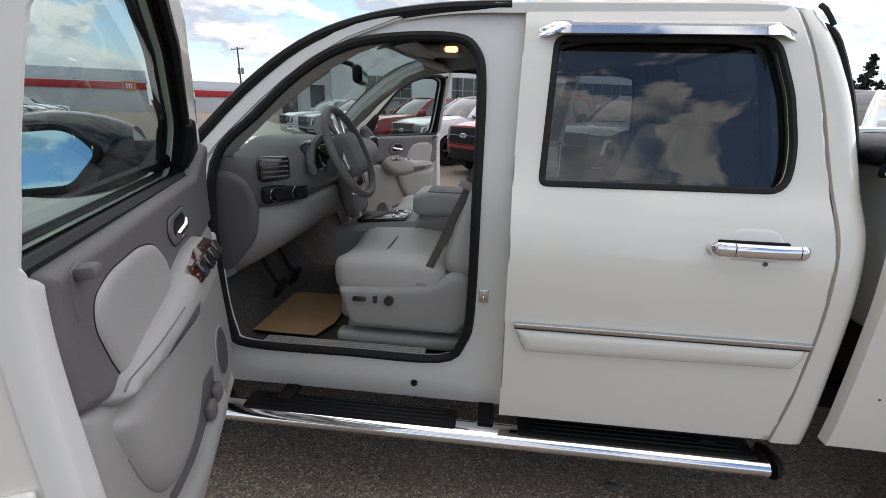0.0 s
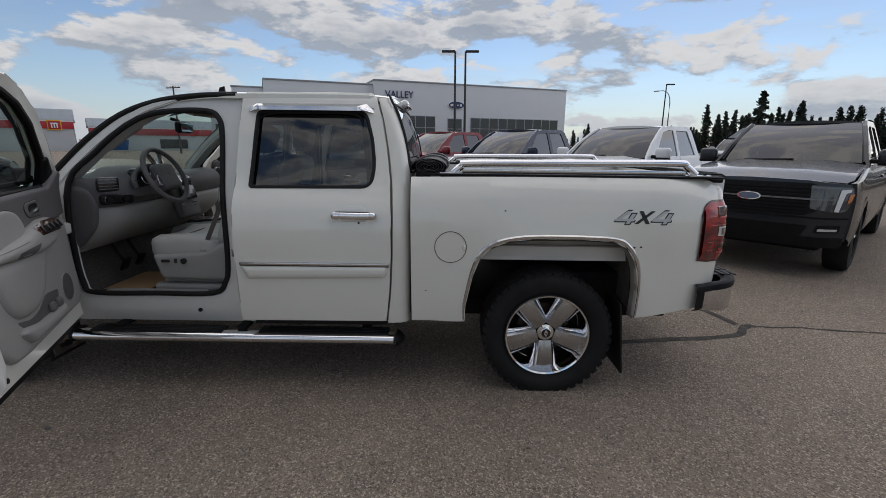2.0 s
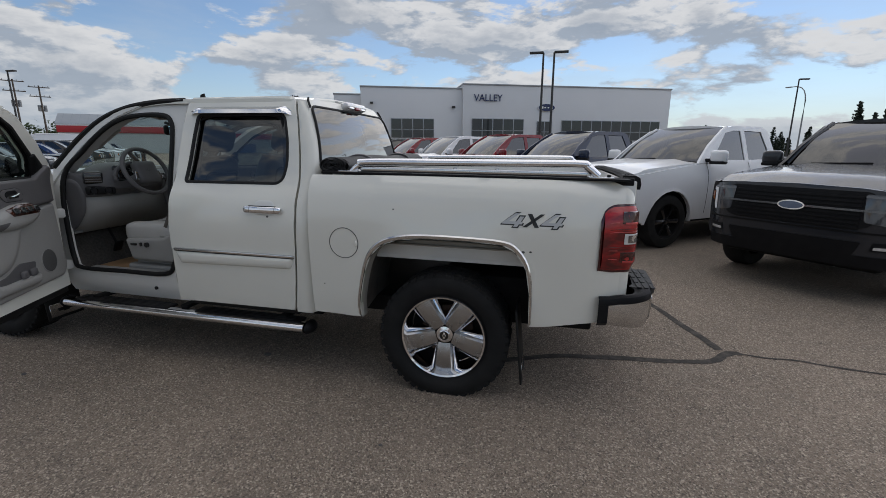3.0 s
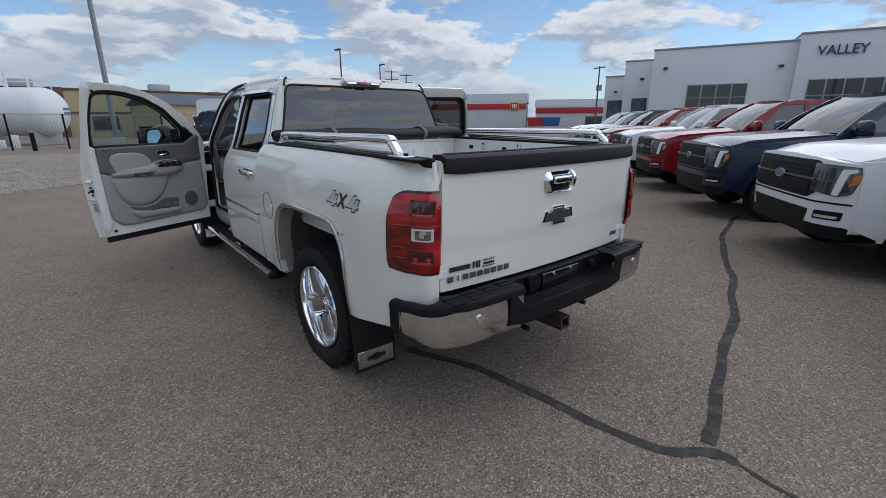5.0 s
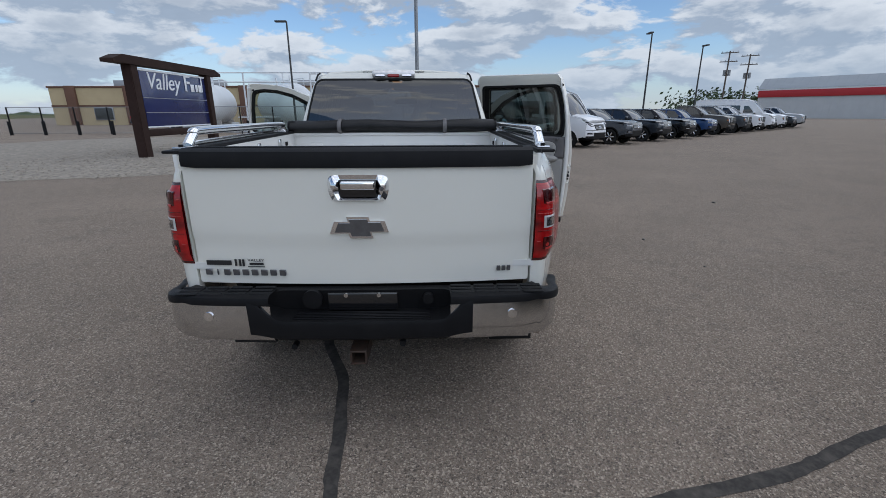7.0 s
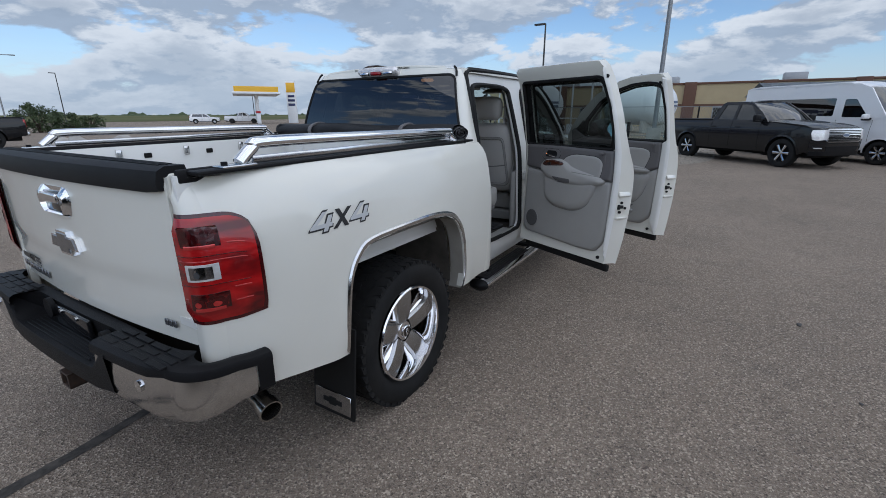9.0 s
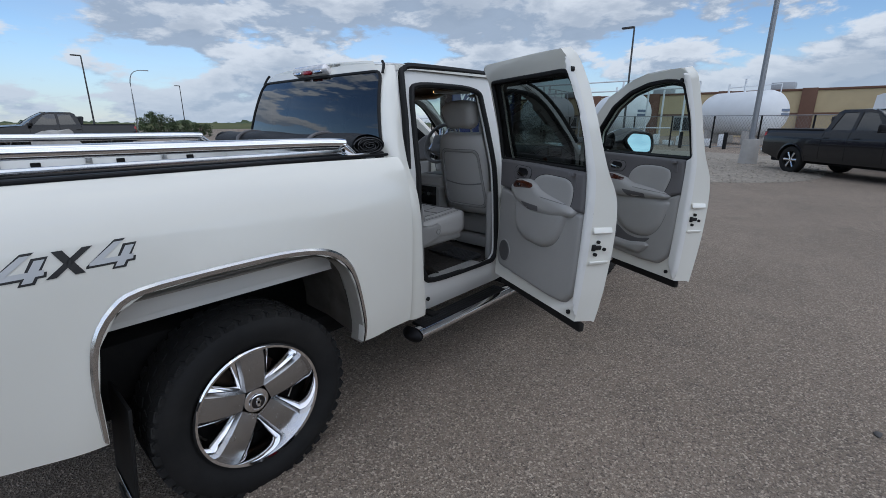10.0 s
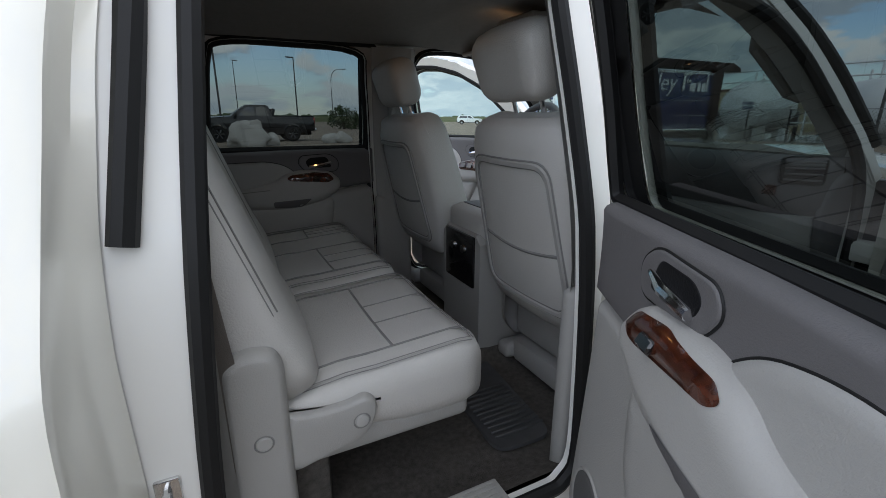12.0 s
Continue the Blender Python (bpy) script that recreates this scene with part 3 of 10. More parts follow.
FRONT_HOLE = [(-2.985, 1.30), (-2.83, 1.475), (-2.67, 1.62), (-2.51, 1.71), (-2.33, 1.742), (-2.13, 1.742), (-2.06, 1.70), (-2.035, 1.60), (-2.03, 1.30), (-2.03, 0.82),
              (-2.055, 0.68), (-2.14, 0.605), (-2.50, 0.60), (-2.90, 0.60), (-2.97, 0.66), (-3.0, 0.90)]
REAR_HOLE = [(-1.765, 1.725), (-1.808, 1.60), (-1.842, 1.10), (-1.850, 0.70), (-1.812, 0.60), (-1.70, 0.585), (-1.20, 0.60), (-1.115, 0.66), (-1.078, 0.80), (-1.100, 1.15),
             (-1.137, 1.50), (-1.165, 1.68), (-1.215, 1.735), (-1.45, 1.745)]
FRONT_HOLE = smooth_line(FRONT_HOLE, 4, True)
REAR_HOLE = smooth_line(REAR_HOLE, 4, True)


def on(fn, s, d=0.0):
    """A surface of the truck's side: s is the side, d how far inside the skin."""
    return lambda u, v, e=0: (u, s * (fn(v) - d), v)


def cab_shell(s):
    name = "passenger" if s > 0 else "driver"
    out = [(-3.06, 0.40), (-0.97, 0.40), (-0.955, 0.9), (-0.96, 1.25), (-1.0, 1.55), (-1.05, 1.74), (-1.10, 1.828), (-1.3, 1.845), (-1.95, 1.845), (-2.25, 1.832), (-2.48, 1.788),
           (-2.68, 1.705), (-2.88, 1.555), (-3.09, 1.355), (-3.12, 1.25), (-3.08, 0.9)]
    bm = bmesh.new()
    sheet(bm, out, [FRONT_HOLE, REAR_HOLE], on(APER, s), (0, s, 0), 0.07, 0.04, flange=(0, -s * 0.032, 0))
    # outward rim that meets the skin at the roof rail
    body = part("door_aperture", bm, M_PAINT_IN, truck, "white painted door frame with black seals")
    for hole in (FRONT_HOLE, REAR_HOLE):
        bm = bmesh.new()
        ring_tube(bm, [(u, s * (APER(v) + 0.004), v) for u, v in dense(hole, 0.05)], 0.017, 8)
        part("door_seal", bm, M_RUBBER, body)
    # outer seal along the roof rail and pillar
    bm = bmesh.new()
    line = [(-3.07, 1.36), (-2.87, 1.56), (-2.67, 1.708), (-2.47, 1.788), (-2.24, 1.828), (-1.95, 1.842), (-1.3, 1.842), (-1.135, 1.825), (-1.102, 1.74), (-1.074, 1.55), (-1.029, 1.29)]
    line = smooth_line(line, 4)
    if s < 0:
        line = [p for p in line if p[0] < -1.93]
    tube(bm, [(u, s * (APER(v) + 0.012), v) for u, v in line], 0.019, 8)
    part("roof_rail_seal", bm, M_RUBBER, body)
    # scuff plates
    for x0, x1 in ((-2.86, -2.20), (-1.66, -1.20)):
        bm = bmesh.new()
        box(bm, ((x0 + x1) / 2, s * 0.765, 0.598), (x1 - x0, 0.085, 0.012), 0.005)
        for k in range(5):
            box(bm, ((x0 + x1) / 2, s * (0.735 + k * 0.015), 0.606), (x1 - x0 - 0.03, 0.005, 0.004))
        part("sill_plate", bm, M_TRIM, body)
    # drain plugs and striker
    for x in (-2.235, -1.14):
        bm = bmesh.new()
        cyl(bm, (x, s * 0.796, 0.49), (x, s * 0.806, 0.49), 0.013, seg=14)
        part("sill_plug", bm, M_RUBBER, body)
    for x, z in ((-1.985, 0.87), (-1.022, 0.905)):
        if s < 0 and x > -1.5:
            continue
        bm = bmesh.new()
        box(bm, (x, s * (APER(z) + 0.003), z), (0.035, 0.008, 0.05), 0.003)
        tube(bm, [(x, s * (APER(z)), z + 0.012), (x, s * (APER(z) + 0.035), z + 0.012), (x, s * (APER(z) + 0.035), z - 0.012), (x, s * (APER(z)), z - 0.012)], 0.005, 6)
        part("door_striker", bm, M_CHROME_W, body)
    # pillar between the doors: outer edge and hinges
    for z in (0.62, 1.02):
        for x in (-2.99, -1.895):
            if s < 0 and x > -2:
                continue
            bm = bmesh.new()
            box(bm, (x - 0.03, s * (APER(z) + 0.045), z), (0.06, 0.10, 0.07), 0.012)
            part("door_hinge", bm, M_PAINT_IN, body)
    return body


for side in (-1, 1):
    cab_shell(side)


def back_wall():
    R = 0.07
    edge_x = table([(0.4, -1.0), (0.5, -0.998), (0.66, -0.978), (0.9, -0.964), (1.15, -0.962), (1.32, -0.972), (1.52, -0.997), (1.70, -1.032), (1.815, -1.066), (1.9, -1.1)])

    def corner(y, z, e=0):
        w = CAB(z)
        return (BACK(z) + 0.018 * (1 - (y / w) ** 2), y, z)

    zs = list(np.linspace(0.47, 1.835, 40))
    out = [(CAB(z) - R, z) for z in zs] + [(y, 1.855 + 0.025 * (1 - (y / 0.6) ** 2)) for y in np.linspace(0.54, -0.54, 11)] + [(-CAB(z) + R, z) for z in reversed(zs)]
    # flat flank and rounded corner up to the shut line of the rear door
    for s in (-1, 1):
        bm = bmesh.new()
        rings = []
        for z in zs:
            w = CAB(z)
            xb = corner(w - R, z)[0]
            row = [(edge_x(z) - 0.034, s * (APER(z) + 0.006), z), (edge_x(z) - 0.010, s * (w - 0.055), z), (edge_x(z) + 0.003, s * (w - 0.03), z), (edge_x(z) + 0.004, s * (w - 0.002), z), (edge_x(z) + 0.010, s * w, z)]
            row += [(xb - R + R * math.sin(q), s * (w - R + R * math.cos(q)), z) for q in np.linspace(0, math.pi / 2, 9)]
            rings.append(row)
        fs = loft(bm, rings, False)
        orient(bm, fs, (0.5, s, 0))
        part("cab_corner", bm, M_PAINT, truck)
    hole = fillet([(-0.735, 1.405), (0.735, 1.405), (0.63, 1.785), (-0.63, 1.785)], 0.05)
    bm = bmesh.new()
    sheet(bm, out, [hole], corner, (1, 0, 0), 0.045, 0.03)
    wall = part("cab_back", bm, M_PAINT, truck)
    bm = bmesh.new()
    ring = fillet([(-0.752, 1.388), (0.752, 1.388), (0.645, 1.80), (-0.645, 1.80)], 0.06)
    sheet(bm, ring, [], lambda y, z, e: (corner(y, z)[0] + 0.004, y, z), (1, 0, 0), 0.08)
    part("rear_window", bm, M_TINTREAR, wall, "dark tinted rear window")
    bm = bmesh.new()
    ring_tube(bm, [(corner(y, z)[0] + 0.003, y, z) for y, z in dense(ring, 0.06)], 0.009, 6)
    part("window_seal", bm, M_RUBBER, wall)
    # thin black joint line of the roof, seen at each corner
    for s in (-1, 1):
        bm = bmesh.new()
        tube(bm, [(corner(s * y, z)[0] + 0.002, s * y, z) for y, z in ((0.655, 1.79), (0.648, 1.815), (0.638, 1.838), (0.62, 1.852))], 0.008, 6)
        part("roof_joint", bm, M_RUBBER, wall)
    # high brake lamp
    bm = bmesh.new()
    box(bm, (-0.965, 0, 1.835), (0.085, 0.36, 0.05), 0.02, 3, Matrix.Rotation(radians(-32), 4, "Y"))
    lamp = part("cargo_lamp", bm, M_CLEAR, truck, "clear high brake and cargo lamp")
    bm = bmesh.new()
    box(bm, (-0.930, 0, 1.832), (0.02, 0.10, 0.034), 0.008, 2, Matrix.Rotation(radians(-32), 4, "Y"))
    part("brake_lens", bm, M_RED, lamp)
    for y in (-0.11, 0.11):
        bm = bmesh.new()
        box(bm, (-0.933, y, 1.832), (0.02, 0.085, 0.030), 0.008, 2, Matrix.Rotation(radians(-32), 4, "Y"))
        part("cargo_lens", bm, M_CHROME, lamp)


back_wall()


def roof():
    def top(x, y, e=0):
        edge = 1.848 - 0.055 * max(0, (-2.02 - x) / 0.42) ** 2 - 0.02 * max(0, (x + 1.25) / 0.25) ** 2
        return (x, y, edge + 0.045 * (1 - abs(y / 0.66) ** 2.6))

    bm = bmesh.new()
    out = [(-2.44, -0.60), (-2.30, -0.642), (-2.0, -0.652), (-1.12, -0.648), (-1.0, -0.60), (-0.985, 0), (-1.0, 0.60), (-1.12, 0.648), (-2.0, 0.652), (-2.30, 0.642), (-2.44, 0.60), (-2.50, 0.3), (-2.52, 0), (-2.50, -0.3)]
    sheet(bm, out, [], top, (0, 0, 1), 0.09, flange=(0, 0, -0.03))
    part("roof", bm, M_PAINT, truck)
    bm = bmesh.new()
    sheet(bm, [(-2.42, -0.60), (-1.06, -0.61), (-1.06, 0.61), (-2.42, 0.60)], [], lambda x, y, e: (x, y, top(x, y)[2] - 0.055 - 0.05 * abs(y / 0.61) ** 4), (0, 0, -1), 0.1)
    liner = part("headliner", bm, M_HEADLINER, truck, "grey cloth headliner")
    # headliner console, dome lamps, visors
    bm = bmesh.new()
    box(bm, (-2.28, 0, 1.775), (0.24, 0.22, 0.035), 0.015, 3)
    part("overhead_console", bm, M_TRIM, liner)
    for x, y in ((-2.20, -0.07), (-1.635, -0.02)):
        bm = bmesh.new()
        box(bm, (x, y, 1.772 if x < -2 else 1.818), (0.06, 0.10, 0.024), 0.010)
        part("dome_lamp", bm, M_DOME, liner, "lit warm dome lamp")
    for s in (-1, 1):
        bm = bmesh.new()
        box(bm, (-2.34, s * 0.38, 1.745), (0.16, 0.38, 0.02), 0.009, 2, Matrix.Rotation(radians(14), 4, "Y"))
        part("sun_visor", bm, M_TRIM, liner)
    bm = bmesh.new()
    fs = loft(bm, [[(-2.385, y * 0.014, 1.86), (-2.355, y * 0.006, 1.955), (-2.320, y * 0.006, 1.965), (-2.315, y * 0.016, 1.86)] for y in (-1, 1)], True, True)
    bmesh.ops.recalc_face_normals(bm, faces=fs)
    box(bm, (-2.33, 0, 1.885), (0.17, 0.07, 0.030), 0.012)
    part("roof_antenna", bm, M_BLACK, truck)


roof()


PILLAR_X = table([(1.23, -3.16), (1.355, -3.065), (1.555, -2.855), (1.705, -2.655), (1.788, -2.455), (1.83, -2.31)])


def windscreen():
    def pt(a, b):
        y = a * (0.750 - 0.125 * b)
        x = PILLAR_X(1.235 + 0.575 * b) - 0.15 * (1 - a * a) * (1 - 0.45 * b)
        return (x, y, 1.235 + 0.575 * b + 0.02 * (1 - a * a))

    bm = bmesh.new()
    loft(bm, [[pt(a, b) for a in np.linspace(-1, 1, 15)] for b in np.linspace(0, 1, 10)], False)
    part("windscreen", bm, M_GLASS, truck, "clear windscreen")
    for s in (-1, 1):
        # pillar: painted outside, trimmed inside
        line = [pt(s, b) for b in np.linspace(0, 1, 9)]
        bm = bmesh.new()
        rings = []
        for i, (x, y, z) in enumerate(line):
            rings.append([(x - 0.012, y - s * 0.015, z + 0.012), (x + 0.030, y + s * 0.030, z + 0.020), (x + 0.075, y + s * 0.030, z - 0.005), (x + 0.055, y - s * 0.02, z - 0.02)])
        fs = loft(bm, rings, True, True)
        bmesh.ops.recalc_face_normals(bm, faces=fs)
        bmesh.ops.bevel(bm, geom=[e for e in bm.edges if len(e.link_faces) == 2 and e.calc_face_angle(0) > 0.6], offset=0.006, segments=2, affect="EDGES")
        part("windscreen_pillar", bm, M_PAINT_IN, truck)
        bm = bmesh.new()
        rings = []
        for i, (x, y, z) in enumerate(line):
            rings.append([(x + 0.02, y - s * 0.012, z - 0.004), (x + 0.085, y + s * 0.012, z - 0.022), (x + 0.095, y - s * 0.03, z - 0.045), (x + 0.045, y - s * 0.055, z - 0.035)])
        fs = loft(bm, rings, True, True)
        bmesh.ops.recalc_face_normals(bm, faces=fs)
        part("pillar_trim", bm, M_TRIM, truck)
        bm = bmesh.new()
        tube(bm, [(-2.81, s * 0.645, 1.50), (-2.79, s * 0.61, 1.515), (-2.70, s * 0.595, 1.585), (-2.61, s * 0.59, 1.64), (-2.58, s * 0.61, 1.675)], 0.016, 8)
        part("grab_handle", bm, M_TRIM, truck)
    # inside mirror
    bm = bmesh.new()
    box(bm, (-2.66, 0.0, 1.66), (0.045, 0.27, 0.085), 0.028, 3, Matrix.Rotation(radians(10), 4, "Z"))
    mir = part("inside_mirror", bm, M_BLACK, truck)
    bm = bmesh.new()
    box(bm, (-2.637, 0.004, 1.66), (0.004, 0.235, 0.062), 0.002, 1, Matrix.Rotation(radians(10), 4, "Z"))
    part("mirror_glass", bm, M_MIRROR, mir)
    bm = bmesh.new()
    tube(bm, [(-2.67, 0, 1.67), (-2.70, 0, 1.71), (-2.755, 0, 1.725)], 0.012, 8)
    part("mirror_stalk", bm, M_BLACK, mir)


windscreen()

# ---- doors ----
DOOR_FRONT = [(-3.0, 0.47), (-1.93, 0.475), (-1.918, 0.80), (-1.925, 1.25), (-1.94, 1.55), (-1.955, 1.80), (-1.98, 1.838), (-2.1, 1.838), (-2.26, 1.828), (-2.48, 1.782), (-2.68, 1.70),
              (-2.88, 1.55), (-3.02, 1.40), (-3.07, 1.31), (-3.05, 1.0)]
WIN_FRONT = fillet([(-2.84, 1.30, .03), (-1.995, 1.302, .05), (-2.006, 1.55), (-2.032, 1.735, .06), (-2.13, 1.755), (-2.28, 1.745), (-2.45, 1.70), (-2.62, 1.61), (-2.80, 1.44, .04)], 0.03)
WIN_FRONT_IN = fillet([(-2.86, 1.297, .02), (-1.972, 1.297, .02), (-1.984, 1.55), (-2.014, 1.755, .05), (-2.13, 1.768), (-2.28, 1.758), (-2.45, 1.715), (-2.63, 1.625), (-2.82, 1.45, .03)], 0.03)
WIN_REAR_IN = fillet([(-1.878, 1.297, .02), (-1.050, 1.297, .03), (-1.046, 1.42), (-1.062, 1.58), (-1.102, 1.762, .05), (-1.855, 1.755, .03)], 0.03)
DOOR_REAR = [(-1.905, 0.475), (-1.005, 0.48), (-0.985, 0.66), (-0.972, 0.90), (-0.970, 1.15), (-0.98, 1.32), (-1.005, 1.52), (-1.04, 1.70), (-1.078, 1.83), (-1.105, 1.862), (-1.3, 1.866), (-1.88, 1.862), (-1.905, 1.84), (-1.915, 1.3), (-1.912, 0.9)]
WIN_REAR = fillet([(-1.825, 1.295, .02), (-1.10, 1.302, .10), (-1.077, 1.42, .06), (-1.095, 1.58), (-1.14, 1.745, .05), (-1.80, 1.74, .03)], 0.03)


def door(s, front, angle):
    out, win = (DOOR_FRONT, WIN_FRONT) if front else (DOOR_REAR, WIN_REAR)
    px, py = (-3.045, 0.882) if front else (-1.885, 0.881)
    label = "front" if front else "rear"
    state = "open" if angle else "closed"
    d = new(f"{label}_door")
    d.parent = truck
    d["label"] = f"{state} white {label} door with " + ("clear" if front else "tinted") + " window and grey trim"
    # the hinge line leans a little inwards and forwards
    m = Matrix.Translation((px, s * py, 0.8)) @ Matrix.Rotation(s * radians(angle), 4, Vector((-0.052, -0.030 * s, 1))) @ Matrix.Translation((-px, -s * py, -0.8))
    d.matrix_basis = m

    def th(z):
        return CAB(z) - INNER(z)

    # painted shell
    bm = bmesh.new()
    step = 0.03
    rim = dense(out, step)
    hole = dense(win, step)
    c = np.mean(np.array(out), 0)
    skin = sheet(bm, out, [win], on(CAB, s), (0, s, 0), 0.035, step, rows=(0.006, 0.02))
    inner_out = [(u + (0.012 if u < c[0] else -0.012), v + (0.014 if v < 0.9 else -0.012)) for u, v in rim]
    win_in = WIN_FRONT_IN if front else WIN_REAR_IN
    hole_in = dense(win_in, step)
    sheet(bm, inner_out, [win_in], lambda u, v, e: (u, s * (CAB(v) - th(v)), v), (0, -s, 0), 0.035, step, rows=(0.008,))
    for a, b, sign in ((rim, inner_out, 1), (hole, [(u, v) for u, v in hole], -1)):
        A = [bm.verts.new((u, s * CAB(v), v)) for u, v in a]
        mid = [bm.verts.new((u * 0.5 + u2 * 0.5, s * (CAB(v) - 0.02), v * 0.5 + v2 * 0.5)) for (u, v), (u2, v2) in zip(a, b)]
        B = [bm.verts.new((u, s * (CAB(v) - (th(v) if sign > 0 else 0.030)), v)) for u, v in b]
        fs = []
        for P, Q in ((A, mid), (mid, B)):
            for i in range(len(P)):
                j = (i + 1) % len(P)
                fs.append(bm.faces.new((P[i], P[j], Q[j], Q[i])))
        bm.normal_update()
        f = fs[0]
        ctr = f.calc_center_median()
        away = Vector((ctr.x - c[0], 0, ctr.z - c[1])) * sign
        if f.normal.dot(away) < 0:
            bmesh.ops.reverse_faces(bm, faces=fs)
    bmesh.ops.remove_doubles(bm, verts=bm.verts, dist=0.0008)
    part("door_shell", bm, M_PAINT, d)
    # black channel round the glass on the inside
    bm = bmesh.new()
    sheet(bm, win_in, [win], on(CAB, s, 0.034), (0, -s, 0), 0.06, 0.03)
    loft(bm, [[(u, s * (CAB(v) - d), v) for u, v in hole_in + hole_in[:1]] for d in (0.034, 0.050)], False)
    part("window_channel", bm, M_RUBBER, d)
    # glass and its seal
    bm = bmesh.new()
    sheet(bm, win, [], on(CAB, s, 0.030), (0, s, 0), 0.12)
    part("window_glass", bm, M_GLASS if front else M_TINT, d, "clear green glass" if front else "dark tinted glass")
    bm = bmesh.new()
    ring_tube(bm, [(u, s * (CAB(v) - 0.004), v) for u, v in hole], 0.012, 6)
    ring_tube(bm, [(u, s * (CAB(v) - th(v) + 0.004), v) for u, v in hole_in], 0.013, 6)
    part("window_seal", bm, M_RUBBER, d)
    x0, x1 = min(u for u, v in out), max(u for u, v in out)
    # black lower seal strip
    bm = bmesh.new()
    box(bm, ((x0 + x1) / 2 + 0.01, s * 0.850, 0.452), (x1 - x0 - 0.10, 0.035, 0.050), 0.008)
    part("lower_seal", bm, M_RUBBER, d)
    # outside: handle, moulding
    hx = -1.19 if not front else -2.15
    bm = bmesh.new()
    pillow(bm, fillet([(hx - 0.075, 1.105), (hx + 0.075, 1.105), (hx + 0.085, 1.15), (hx + 0.06, 1.200), (hx - 0.06, 1.200), (hx - 0.085, 1.15)], 0.03), on(CAB, s, 0.001), 0.004, 0.03, (0, s, 0), 0.02)
    part("handle_recess", bm, M_PAINT_IN, d)
    # black box behind the bar, standing for the shade in the gap
    bm = bmesh.new()
    box(bm, (hx - 0.01, s * (CAB(1.150) + 0.002), 1.149), (0.20, 0.010, 0.034), 0.004, 2)
    part("handle_gap", bm, M_BLACK, d)
    bm = bmesh.new()
    for xa, xb in ((hx - 0.140, hx - 0.078), (hx - 0.075, hx + 0.100), (hx + 0.103, hx + 0.143)):
        rings = []
        for k in range(9):
            t = k / 8
            x = xa + (xb - xa) * t
            end = (x - (hx - 0.140)) / 0.03 if x < hx else (hx + 0.143 - x) / 0.03
            f = math.sqrt(max(0.04, 1 - (1 - min(1, end)) ** 2))
            lift = 0.026 + 0.010 * math.sin(math.pi * (x - hx + 0.14) / 0.283)
            rings.append([(x, s * (CAB(1.145) + lift * f + 0.013 * f * math.cos(q)), 1.143 + 0.022 * f * math.sin(q)) for q in np.linspace(0, 2 * math.pi, 14, endpoint=False)])
        fs = loft(bm, rings, True, True)
        bmesh.ops.recalc_face_normals(bm, faces=fs)
    for q in (-0.118, 0.122):
        box(bm, (hx + q, s * (CAB(1.145) + 0.010), 1.143), (0.035, 0.030, 0.030), 0.008)
    part("outer_handle", bm, M_CHROME, d, "chrome door handle")
    bm = bmesh.new()
    cyl(bm, (hx + 0.03, s * CAB(1.10), 1.100), (hx + 0.03, s * (CAB(1.10) + 0.003), 1.100), 0.007, seg=10)
    part("key_cover", bm, M_EMBLEM, d)
    ends = [(x0 + 0.075, 0.75), (x1 - 0.045, 0.765), (x1 - 0.022, 0.80), (x1 - 0.022, 0.845), (x0 + 0.035, 0.838), (x0 + 0.06, 0.78)]
    bm = bmesh.new()
    pillow(bm, fillet(ends, 0.012), on(CAB, s, 0.0), 0.020, 0.035, (0, s, 0), 0.03, 0.01)
    mould = part("side_moulding", bm, M_PAINT, d)
    bm = bmesh.new()
    box(bm, ((x0 + x1) / 2 + 0.012, s * (CAB(0.85) + 0.010), 0.850), (x1 - x0 - 0.045, 0.018, 0.017), 0.004)
    part("chrome_strip", bm, M_CHROME_W, mould)
    bm = bmesh.new()
    box(bm, ((x0 + x1) / 2 + 0.012, s * (CAB(0.838) + 0.006), 0.8385), (x1 - x0 - 0.05, 0.014, 0.005))
    part("strip_gasket", bm, M_RUBBER, mould)
    if not front:
        # chrome rain visor over the window
        bm = bmesh.new()
        rings = []
        for k, x in enumerate(np.linspace(-1.86, -1.09, 16)):
            t = min((x + 1.86) / 0.05, (-1.09 - x) / 0.05, 1)
            t = math.sin(math.pi / 2 * max(t, 0))
            z0, z1 = 1.755 - 0.012 * (1 - t), 1.795 - 0.03 * (1 - t)
            rings.append([(x, s * (CAB(z0) + 0.035 * t + 0.002), z0 - 0.004), (x, s * (CAB(1.775) + 0.034 * t + 0.003), (z0 + z1) / 2), (x, s * (CAB(z1) + 0.006), z1)])
        fs = loft(bm, rings, False)
        orient(bm, fs, (0, s, 0.3))
        r = bmesh.ops.solidify(bm, geom=bm.faces[:], thickness=0.004)
        part("window_visor", bm, M_CHROME, d, "chrome window visor")
    door_trim(s, front, d, th, out, win)
    if front:
        door_mirror(s, d)
    if angle:
        # latch on the closing edge, set in a shallow dish under a ledge
        xe = x1 - 0.006
        z = 0.915
        y = s * (CAB(z) - 0.104)
        bm = bmesh.new()
        box(bm, (xe - 0.002, y, z), (0.014, 0.056, 0.022), 0.004)
        box(bm, (xe - 0.002, y - s * 0.018, z), (0.015, 0.020, 0.034), 0.004)
        part("door_latch", bm, M_RUBBER, d)
        for dy, dz in ((0.050, -0.010), (0.006, 0.030), (-0.004, -0.036)):
            bm = bmesh.new()
            cyl(bm, (xe - 0.01, y + s * dy, z + dz), (xe + 0.006, y + s * dy, z + dz), 0.009, seg=12)
            part("latch_bolt", bm, M_RUBBER, d)
